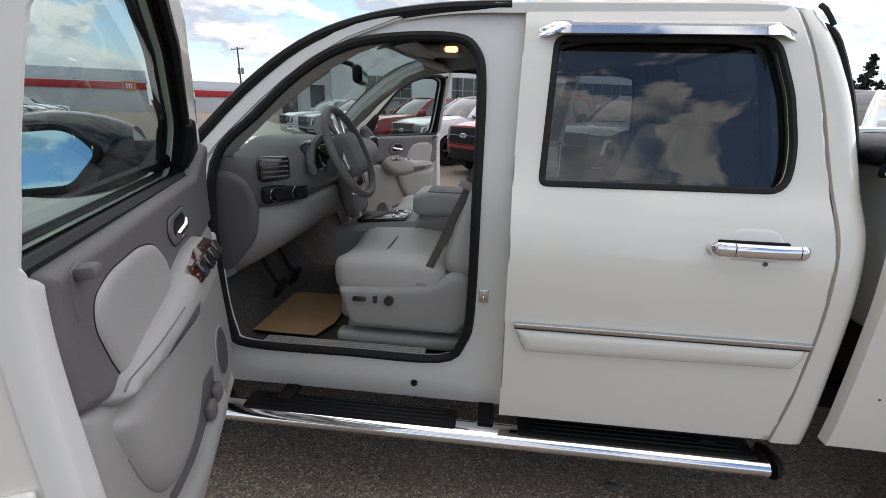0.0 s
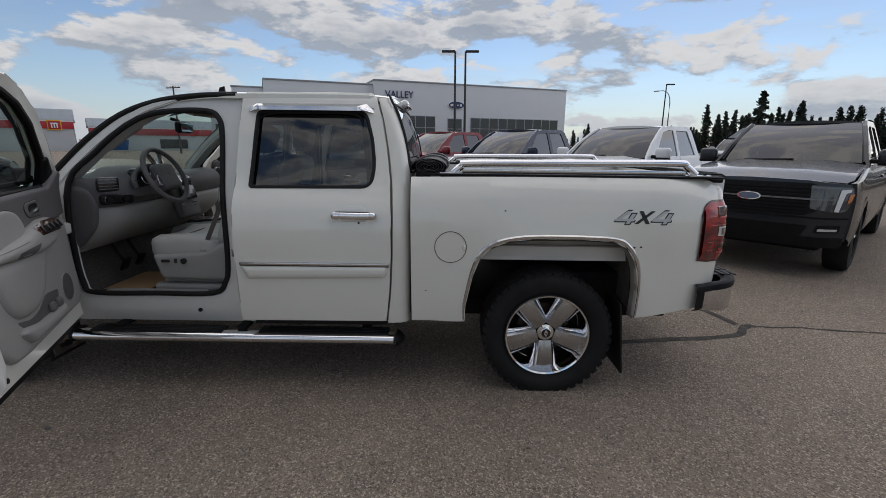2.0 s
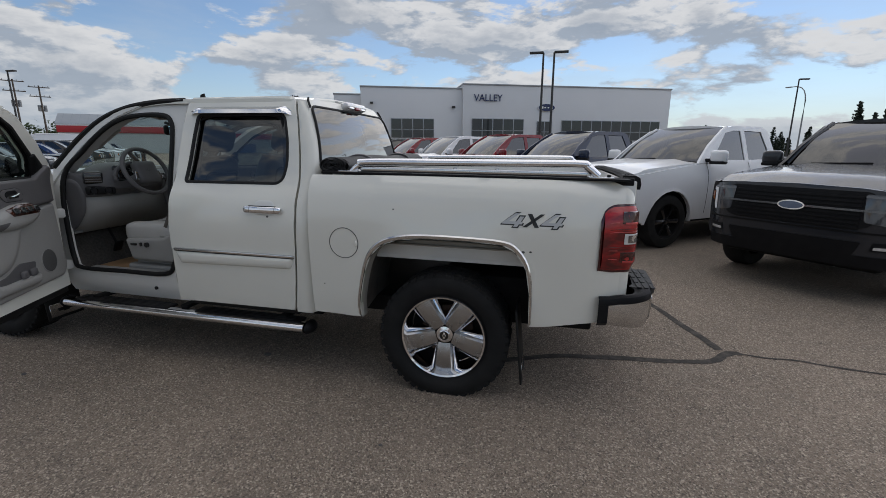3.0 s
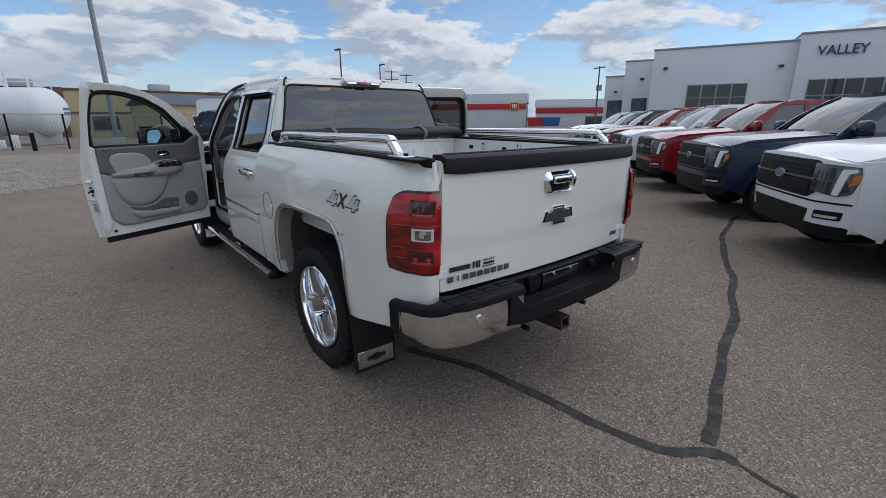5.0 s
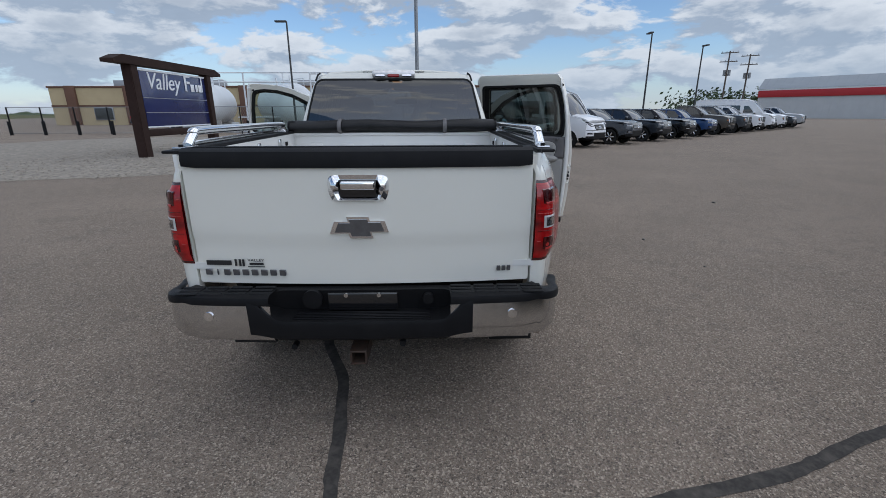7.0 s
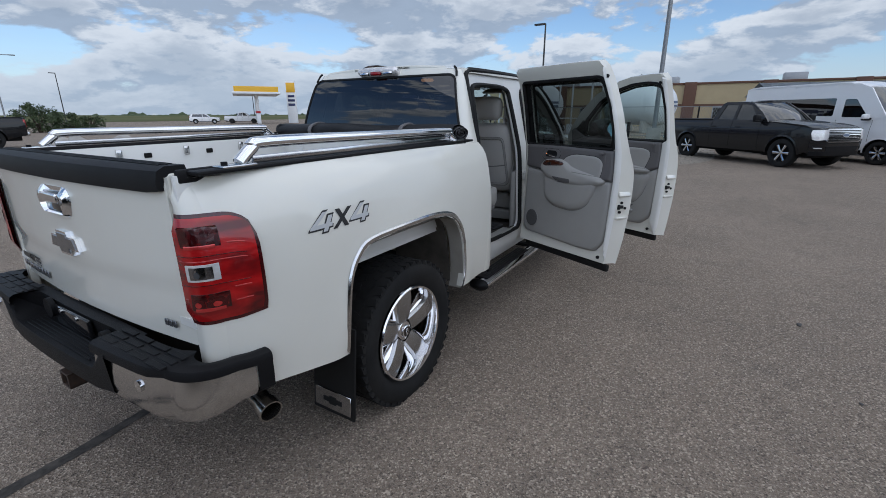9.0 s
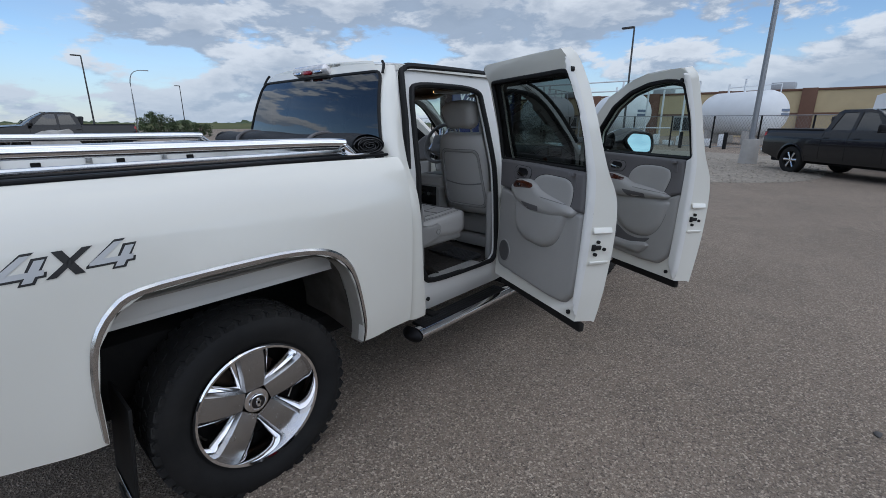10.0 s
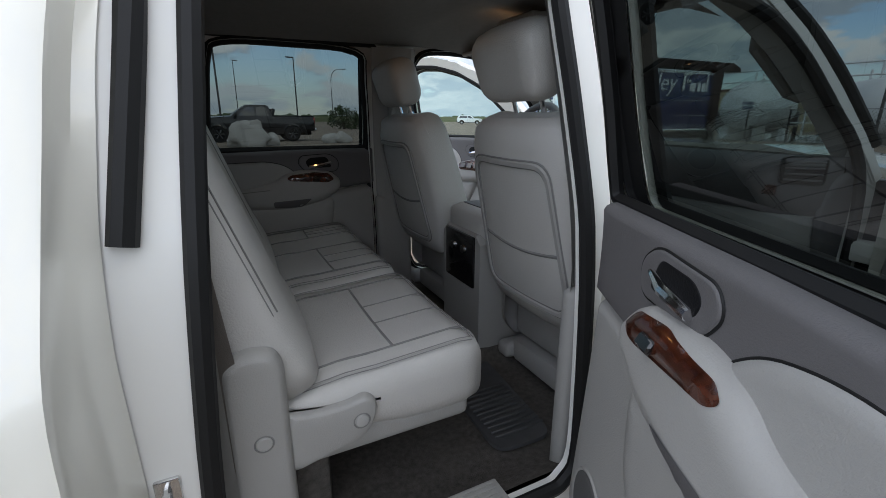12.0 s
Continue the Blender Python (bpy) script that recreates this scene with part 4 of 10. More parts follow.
        for zz in (1.76, 0.53):
            bm = bmesh.new()
            cyl(bm, (x1 - 0.10, s * (CAB(zz) - th(zz) + 0.002), zz), (x1 - 0.10, s * (CAB(zz) - th(zz) - 0.012), zz), 0.012, seg=12)
            part("door_bumper", bm, M_RUBBER, d)
        for zz, hh, tilt_ in ((1.005, 0.034, -24), (0.835, 0.020, 20)):
            bm = bmesh.new()
            box(bm, (xe + 0.001, s * (CAB(zz) - 0.080), zz), (0.013, 0.120, hh), 0.006, 3, Matrix.Rotation(radians(tilt_), 4, "Y"))
            part("latch_boss", bm, M_PAINT, d)
        if front and s < 0:
            bm = bmesh.new()
            box(bm, (xe + 0.003, s * (CAB(0.76) - 0.108), 0.765), (0.003, 0.070, 0.082))
            lab = part("tyre_label", bm, M_DECAL, d, "printed paper sticker")
            for r in range(6):
                bm = bmesh.new()
                box(bm, (xe + 0.005, s * (CAB(0.76) - 0.108), 0.797 - r * 0.0125), (0.002, 0.060 - 0.012 * (r % 3), 0.005))
                part("label_line", bm, M_DECALDARK, lab)
    return d


def door_trim(s, front, d, th, out, win):
    """The inside lining of a door: dark upper, light lower, pad, armrest, handle, switches, pocket and speaker."""
    x0, x1 = (-2.985, -2.035) if front else (-1.860, -1.085)

    def face(depth):
        return lambda u, v, e=0: (u, s * (INNER(v) - depth), v)

    L = x1 - x0

    def at(a, z):
        return (x0 + a * L, z)

    def ats(*pairs):
        return [at(a, z) for a, z in pairs]

    way = (0, -s, 0)
    # painted lip standing proud along the closing edge
    if front:
        lip = [(-2.005, 0.60), (-1.950, 0.50), (-1.931, 0.56), (-1.927, 0.80), (-1.934, 1.25), (-1.948, 1.55), (-1.966, 1.79), (-1.992, 1.80), (-1.996, 1.755), (-1.966, 1.55), (-1.957, 1.31), (-1.996, 1.288), (-2.001, 1.06)]
    else:
        lip = [(-1.030, 0.62), (-1.010, 0.52), (-0.998, 0.66), (-0.984, 0.90), (-0.982, 1.15), (-0.992, 1.32), (-1.017, 1.52), (-1.052, 1.70), (-1.086, 1.82), (-1.094, 1.76), (-1.048, 1.58), (-1.030, 1.42), (-1.030, 1.31), (-1.024, 1.10)]
    bm = bmesh.new()
    pillow(bm, fillet(lip, 0.01), face(-0.001), 0.034, 0.016, way, 0.012)
    part("closing_lip", bm, M_PAINT_IN, d)
    # light lower lining
    e = 1.040 if front else 1.075
    zc = 1.075 if front else 1.085
    ze = 1.028 if front else 1.081
    low = ats((0.0, 0.64), (0.06, 0.575), (0.80, 0.555), (e - 0.10, 0.565), (e - 0.025, 0.63), (e, 0.76), (e, zc), (e - 0.12, ze), (0.60, 1.06), (0.0, 1.115))
    bm = bmesh.new()
    pillow(bm, fillet(low, 0.03), face(0.0), 0.030, 0.026, way, 0.024)
    low_o = part("lower_trim", bm, M_TRIM, d, "light grey lower door trim")
    # dark upper lining, reaching down along the closing edge
    up = ats((-0.005, 1.115), (0.45, 1.085), (e - 0.17, ze + 0.006), (e - 0.125, ze - 0.004), (e + 0.003, zc - 0.004), (e + 0.012, 1.17), (e, 1.292))
    up += ats((0.17, 1.299), (0.10, 1.35), (0.04, 1.385), (0.0, 1.36)) if front else ats((0.5, 1.299), (0.0, 1.297))
    bm = bmesh.new()
    pillow(bm, fillet(up, 0.016), face(0.0), 0.036, 0.022, way, 0.022)
    part("upper_trim", bm, M_TRIMDARK, d, "dark grey upper door trim")
    # padded insert with a rolled rim
    if front:
        pad = ats((0.550, 1.086), (0.570, 1.165), (0.630, 1.217), (0.720, 1.236), (0.870, 1.236), (0.940, 1.216), (0.955, 1.170), (0.925, 1.090), (0.900, 1.045), (0.760, 1.056))
    else:
        pad = ats((0.430, 1.095), (0.480, 1.180), (0.560, 1.230), (0.660, 1.250), (0.900, 1.247), (0.975, 1.220), (0.975, 1.145), (0.935, 1.065), (0.680, 1.085))
    bm = bmesh.new()
    pillow(bm, fillet(pad, 0.035), face(0.034), 0.011, 0.024, way, 0.018)
    part("padded_insert", bm, M_PADTRIM, d, "pale padded insert")
    bm = bmesh.new()
    ring_tube(bm, [(u, s * (INNER(v) - 0.0345), v) for u, v in dense(fillet(pad, 0.035), 0.03)], 0.003, 5)
    part("insert_groove", bm, M_RUBBER, d)
    # bowl that bulges below the armrest
    if front:
        bowl = ats((0.390, 1.012), (0.980, 1.012), (0.960, 0.942), (0.920, 0.822), (0.850, 0.747), (0.720, 0.724), (0.600, 0.742), (0.500, 0.812), (0.430, 0.932))
    else:
        bowl = ats((0.260, 1.070), (0.940, 1.070), (0.900, 0.970), (0.820, 0.870), (0.680, 0.825), (0.420, 0.835), (0.300, 0.890))
    bm = bmesh.new()
    pillow(bm, fillet(bowl, 0.06), face(0.028), 0.030, 0.055, way, 0.022)
    bo = part("door_bowl", bm, M_TRIM, low_o)
    # dark line drawn along the bowl's rim as the crease's shade
    bm = bmesh.new()
    rim = [(u, v) for u, v in smooth_line(dense(fillet(bowl, 0.06), 0.03), 1, True) if v < 0.93]
    ring_line = sorted(rim, key=lambda p: math.atan2(p[0] - (x0 + 0.6 * L), -(p[1] - 1.0)))
    tube(bm, [(u, s * (INNER(v) - 0.0285), v) for u, v in ring_line], 0.0028, 5)
    part("bowl_crease", bm, M_STITCHSHADE, bo)
    # armrest: a ledge, deepest at the middle, with a broad head that carries the switches
    if front:
        arm_o = ats((0.230, 1.101), (0.290, 1.144), (0.440, 1.148), (0.560, 1.124), (0.620, 1.100), (0.820, 1.084), (0.930, 1.066), (0.965, 1.044), (0.940, 1.020), (0.780, 1.003), (0.510, 0.985), (0.340, 0.999), (0.240, 1.046))
    else:
        arm_o = ats((0.225, 1.145), (0.295, 1.195), (0.465, 1.206), (0.575, 1.190), (0.625, 1.160), (0.720, 1.142), (0.885, 1.122), (0.980, 1.102), (1.015, 1.078), (0.985, 1.048), (0.785, 1.020), (0.535, 1.015), (0.335, 1.050), (0.235, 1.100))
    bm = bmesh.new()
    arm_line = fillet(arm_o, 0.03)

    def reach(u, v, e=0):
        a = min(max((u - x0) / L, 0), 1)
        return (u, s * (INNER(v) - 0.026 - (0.016 if front else 0.009) * math.sin(math.pi * min(a * 1.15, 1))), v)

    arm_h = 0.050 if front else 0.040
    pillow(bm, arm_line, reach, arm_h, 0.045, way, 0.014, 0.02)
    arm = part("armrest", bm, M_PADTRIM, d, "padded armrest", sharp=70)
    rim_line = dense(arm_line, 0.01)

    def on_arm(u, v, lift=0.0):
        e = float(edge_distance(np.array([(u, v)]), [rim_line])[0])
        k = 1 - min(e / 0.045, 1)
        x, y, z = reach(u, v)
        return Vector((x, y - s * (arm_h * math.sqrt(max(0, 1 - k * k)) + lift), z))

    bm = bmesh.new()
    za = 1.078 if front else 1.128
    tube(bm, [on_arm(*at(a, za - 0.045 * (a - 0.5)), 0.0) for a in np.linspace(0.66, 0.96, 9)], 0.0018, 5)
    part("armrest_seam", bm, M_STITCHSHADE, arm)
    # pull cup: dark patch laid on the armrest's face for the slot's shade
    bm = bmesh.new()
    if front:
        slot = ats((0.560, 1.046), (0.780, 1.038), (0.775, 1.008), (0.620, 0.998))
    else:
        slot = ats((0.420, 1.070), (0.650, 1.065), (0.645, 1.035), (0.480, 1.029))
    sheet(bm, fillet(slot, 0.012), [], lambda u, v, e: on_arm(u, v, 0.0015), way, 0.014, 0.012)
    part("pull_cup", bm, M_DASH, arm)
    # switch panel on the armrest's head
    n_sw = 4 if (front and s < 0) else 1
    if n_sw > 1:
        leaf = ats((0.255, 1.108), (0.295, 1.138), (0.440, 1.142), (0.555, 1.119), (0.530, 1.076), (0.280, 1.071))
    elif front:
        leaf = ats((0.260, 1.111), (0.300, 1.138), (0.430, 1.142), (0.550, 1.122), (0.550, 1.106), (0.420, 1.108))
    else:
        leaf = ats((0.275, 1.155), (0.305, 1.184), (0.40, 1.194), (0.535, 1.184), (0.56, 1.170), (0.54, 1.158), (0.42, 1.150), (0.32, 1.142))
    bm = bmesh.new()
    sheet(bm, fillet(leaf, 0.012), [], lambda u, v, e: on_arm(u, v, 0.001 + min(e, 0.004)), way, 0.012, 0.010)
    sw = part("switch_panel", bm, M_WOOD, arm, "burl wood switch panel")
    for k in range(n_sw):
        bm = bmesh.new()
        if n_sw > 1:
            cx, cz = at(0.31 + 0.062 * k, 1.106)
        else:
            cx, cz = at(0.36 if front else 0.385, 1.123 if front else 1.165)
        p = on_arm(cx, cz, 0.006)
        box(bm, p, (0.042 if n_sw > 1 else 0.034, 0.010, 0.040 if n_sw > 1 else 0.020), 0.003, 1, Matrix.Rotation(s * radians(-24), 4, "X"))
        part("window_switch", bm, M_GLOSSBLACK, sw)
    # handle bezel and chrome lever
    hx, hz = (x0 + 0.42 * L, 1.204) if front else (x0 + 0.355 * L, 1.232)
    bez_o = fillet([(hx - 0.088, hz - 0.042), (hx + 0.065, hz - 0.040), (hx + 0.100, hz + 0.005), (hx + 0.085, hz + 0.038), (hx - 0.050, hz + 0.044), (hx - 0.095, hz + 0.010)], 0.03)
    bm = bmesh.new()
    pillow(bm, bez_o, face(0.034), 0.007, 0.006, way, 0.012)
    bez = part("handle_bezel", bm, M_TRIMDARK, d)
    bm = bmesh.new()
    ring_tube(bm, [(u, s * (INNER(v) - 0.0365), v) for u, v in dense(bez_o, 0.02)], 0.0022, 5)
    part("bezel_groove", bm, M_RUBBER, bez)
    bm = bmesh.new()
    pillow(bm, fillet([(hx - 0.060, hz - 0.022), (hx + 0.052, hz - 0.020), (hx + 0.066, hz + 0.010), (hx + 0.045, hz + 0.028), (hx - 0.035, hz + 0.030)], 0.016), face(0.0405), 0.002, 0.004, way, 0.012)
    part("handle_cup", bm, M_BLACK, bez)
    bm = bmesh.new()
    tube(bm, [(hx - 0.055, s * (INNER(hz) - 0.042), hz + 0.004), (hx - 0.010, s * (INNER(hz) - 0.049), hz - 0.006), (hx + 0.050, s * (INNER(hz - 0.02) - 0.047), hz - 0.014)], [0.006, 0.009, 0.009], 8)
    part("inner_handle", bm, M_CHROME, bez, "chrome inner handle")
    # lock knob slide near the closing edge
    lx = x1 - 0.020
    bm = bmesh.new()
    pillow(bm, fillet([(lx - 0.024, 1.205), (lx + 0.020, 1.200), (lx + 0.018, 1.280), (lx - 0.018, 1.285)], 0.008), face(0.034), 0.005, 0.005, way, 0.012)
    slide = part("lock_slide", bm, M_TRIMDARK, d)
    bm = bmesh.new()
    box(bm, (lx, s * (INNER(1.272) - 0.052), 1.272), (0.032, 0.028, 0.020), 0.006, 2)
    part("lock_knob", bm, M_TRIMDARK, slide)
    # speaker
    sxp, szp, sr = (x0 + 0.205 * L, 0.722, 0.082) if front else (x0 + 0.145 * L, 0.70, 0.072)
    circ = [(sxp + sr * 0.92 * math.cos(k * math.pi / 12), szp + sr * math.sin(k * math.pi / 12)) for k in range(24)]
    bm = bmesh.new()
    pillow(bm, circ, face(0.029), 0.008, 0.018, way, 0.016)
    sp = part("speaker_grille", bm, M_GRILLE, low_o, "dark perforated speaker cover")
    bm = bmesh.new()
    ring_tube(bm, [(u, s * (INNER(v) - 0.031), v) for u, v in circ], 0.004, 5)
    part("speaker_ring", bm, M_TRIM, sp)
    if front:
        # map pocket under the bowl: dark patch painting its shaded mouth, two bottle rests
        bm = bmesh.new()
        pillow(bm, fillet(ats((0.330, 0.750), (0.500, 0.770), (0.620, 0.715), (0.720, 0.705), (0.860, 0.737), (0.800, 0.683), (0.680, 0.655), (0.380, 0.655)), 0.03), face(0.028), 0.004, 0.008, way, 0.02)
        part("map_pocket", bm, M_DASH, low_o)
        for a in (0.40, 0.49):
            bm = bmesh.new()
            box(bm, (x0 + a * L, s * (INNER(0.69) - 0.042), 0.690), (0.055, 0.03, 0.05), 0.014, 3)
            part("bottle_rest", bm, M_TRIMDARK, low_o)
        bm = bmesh.new()
        pillow(bm, fillet(ats((0.330, 0.670), (0.660, 0.667), (0.820, 0.697), (0.860, 0.675), (0.780, 0.600), (0.360, 0.600)), 0.03), face(0.027), 0.034, 0.03, way, 0.02)
        part("pocket_lip", bm, M_TRIM, low_o)


def door_mirror(s, d):
    """The outside mirror with its black sail, white cap and glass."""
    bm = bmesh.new()
    rings = []
    for k in range(13):
        t = k / 12
        y = 0.86 + 0.385 * t
        f = math.sin(math.pi * (0.10 + 0.84 * t)) ** 0.45
        ring = []
        for j in range(16):
            q = 2 * math.pi * j / 16
            ring.append((-2.80 + 0.02 * t + 0.068 * f * math.cos(q) - 0.035 * max(0, -math.cos(q)), s * y, 1.378 + 0.116 * f * math.sin(q)))
        rings.append(ring)
    fs = loft(bm, rings, True, True)
    bmesh.ops.recalc_face_normals(bm, faces=fs)
    shell = part("door_mirror", bm, M_GLOSSBLACK, d, "black mirror with white cap")
    bm = bmesh.new()
    rings = []
    for k in range(12):
        t = k / 11
        y = 0.90 + 0.340 * t
        f = math.sin(math.pi * (0.14 + 0.80 * t)) ** 0.45
        rings.append([(-2.80 + 0.02 * t - 0.105 * f * math.sin(q) ** 0.8, s * y, 1.383 - 0.110 * f * math.cos(q)) for q in np.linspace(0.25, math.pi - 0.02, 9)])
    fs = loft(bm, rings, False)
    orient(bm, fs, (-1, 0, 0))
    part("mirror_cap", bm, M_PAINT, shell)
    face_x = -2.735
    o = fillet([(s * 0.925, 1.385, .03), (s * 1.000, 1.300, .03), (s * 1.195, 1.300, .06), (s * 1.200, 1.452, .07), (s * 0.985, 1.458, .07)], 0.05)

    def mirror_face(y, z, lift=0.0):
        return (face_x + 0.02 * (abs(y) - 0.86) / 0.36 + 0.012 + lift - 0.20 * (z - 1.378), y, z)

    bm = bmesh.new()
    sheet(bm, o, [], lambda y, z, e: mirror_face(y, z), (1, 0, 0), 0.05)
    part("mirror_glass", bm, M_MIRROR, shell)
    bm = bmesh.new()
    ring_tube(bm, [mirror_face(y, z, 0.002) for y, z in dense(o, 0.02)], 0.010, 6)
    part("mirror_bezel", bm, M_BLACK, shell)
    bm = bmesh.new()
    pillow(bm, fillet([(-2.97, 1.31), (-2.84, 1.31), (-2.80, 1.44), (-2.84, 1.46), (-2.96, 1.36)], 0.01), on(CAB, s, -0.002), 0.02, 0.03, (0, s, 0), 0.03)
    pillow(bm, fillet([(-2.97, 1.31), (-2.84, 1.31), (-2.80, 1.44), (-2.84, 1.46), (-2.96, 1.36)], 0.01), on(CAB, s, 0.06), 0.02, 0.03, (0, -s, 0), 0.03)
    part("mirror_sail", bm, M_BLACK, d)
    bm = bmesh.new()
    tube(bm, [(-2.87, s * 0.82, 1.355), (-2.82, s * 0.88, 1.360)], [0.05, 0.045], 10)
    part("mirror_arm", bm, M_BLACK, d)


door(-1, True, 67.0)
door(-1, False, 0.0)
door(1, True, 64.5)
door(1, False, 65.2)

# ---- front end, bed, bumper, wheels ----
def arch(cx, top, lo, w0, w1):
    """Half-flat wheel arch outline from front foot to rear foot, about the axle at cx."""
    return [(cx - w0, lo), (cx - w0, lo + 0.10), (cx - w0 + 0.04, 0.80), (cx - w0 + 0.08, 0.905), (cx - w0 + 0.15, 0.975), (cx - w0 + 0.25, top - 0.018), (cx - 0.12, top), (cx + 0.14, top),
            (cx + w1 - 0.17, top - 0.012), (cx + w1 - 0.09, 0.978), (cx + w1 - 0.03, 0.885), (cx + w1 - 0.005, 0.74), (cx + w1, lo + 0.04)]


def front_end():
    A = arch(-3.645, 0.985, 0.48, 0.52, 0.50)

    def fen(u, v, e=0):
        w = CAB(v) + 0.01
        k = max(0.0, (-4.20 - u) / 0.40)
        flare = 0.035 * math.exp(-((math.hypot(u + 3.645, (v - 0.42) * 0.95) - 0.56) / 0.12) ** 2)
        return w - 0.16 * min(k, 1.2) ** 2 + flare

    for s in (-1, 1):
        bm = bmesh.new()
        out = [(-3.075, 0.48), (-3.085, 1.0), (-3.105, 1.285), (-3.5, 1.262), (-3.9, 1.215), (-4.25, 1.15), (-4.45, 1.06), (-4.56, 0.80), (-4.56, 0.60), (-4.20, 0.52)] + A
        sheet(bm, out, [], lambda u, v, e: (u, s * fen(u, v), v), (0, s, 0), 0.07, 0.05, flange=(0, -s * 0.05, 0))
        f = part("front_fender", bm, M_PAINT, truck)
        bm = bmesh.new()
        rail = smooth_line(A, 3)
        loft(bm, [[(u, s * (fen(u, v) + 0.004), v), (u, s * (fen(u, v) + 0.012), v + 0.014), (u, s * (fen(u, v) + 0.004), v + 0.034)] for u, v in rail], False)
        orient(bm, bm.faces, (0, s, 0))
        part("arch_trim", bm, M_CHROME_W, f)
        bm = bmesh.new()
        ring = [(u, v) for u, v in rail]
        loft(bm, [[(u, s * fen(u, v) - s * 0.02, v) for u, v in ring], [(u * 0.98 - 3.645 * 0.02, s * 0.40, v * 0.985) for u, v in ring]], False)
        part("arch_liner", bm, M_UNDER, f)
    # bonnet
    def hood(x, y, e=0):
        t = (-3.08 - x) / 1.45
        z = 1.285 - 0.03 * t - 0.10 * t ** 3 + 0.045 * (1 - (y / 0.85) ** 2) * (1 - 0.3 * t) + 0.018 * math.exp(-((abs(y) - 0.36) / 0.10) ** 2) * min(1, 3 * max(0, 1 - t))
        return (x, y, z - 0.02 * max(0, abs(y) - 0.7) / 0.15)

    bm = bmesh.new()
    out = [(-3.13, -0.82), (-3.5, -0.865), (-4.1, -0.86), (-4.42, -0.79), (-4.52, -0.5), (-4.55, 0), (-4.52, 0.5), (-4.42, 0.79), (-4.1, 0.86), (-3.5, 0.865), (-3.13, 0.82), (-3.17, 0)]
    sheet(bm, out, [], hood, (0, 0, 1), 0.10, flange=(0, 0, -0.03))
    part("bonnet", bm, M_PAINT, truck)
    bm = bmesh.new()
    box(bm, (-3.15, 0, 1.235), (0.20, 1.45, 0.05), 0.02)
    part("cowl", bm, M_BLACK, truck)
    # nose: grille, lamps, bumper
    bm = bmesh.new()
    box(bm, (-4.50, 0, 0.92), (0.10, 1.10, 0.36), 0.03)
    gr = part("grille", bm, M_GLOSSBLACK, truck)
    bm = bmesh.new()
    box(bm, (-4.56, 0, 0.93), (0.03, 1.12, 0.06), 0.012)
    part("grille_bar", bm, M_CHROME, gr)
    for s in (-1, 1):
        bm = bmesh.new()
        box(bm, (-4.46, s * 0.69, 0.96), (0.14, 0.28, 0.28), 0.04, 3, Matrix.Rotation(radians(-s * 14), 4, "Z"))
        part("headlamp", bm, M_CLEAR, truck)
    bm = bmesh.new()
    box(bm, (-4.55, 0, 0.62), (0.20, 1.80, 0.26), 0.07, 4)
    bent(bm, lambda c: Vector((c.x + 0.14 * (c.y / 0.9) ** 2, c.y, c.z)))
    part("front_bumper", bm, M_CHROME, truck)


front_end()

BED_ARCH = arch(0.0, 1.03, 0.50, 0.52, 0.51)


def bed_y(u, v):
    flare = 0.014 * math.exp(-((math.hypot(u, (v - 0.45)) - 0.58) / 0.09) ** 2)
    return BED(v) + flare - 0.104 * (max(0.0, u - 0.55) / 0.441) ** 2.4


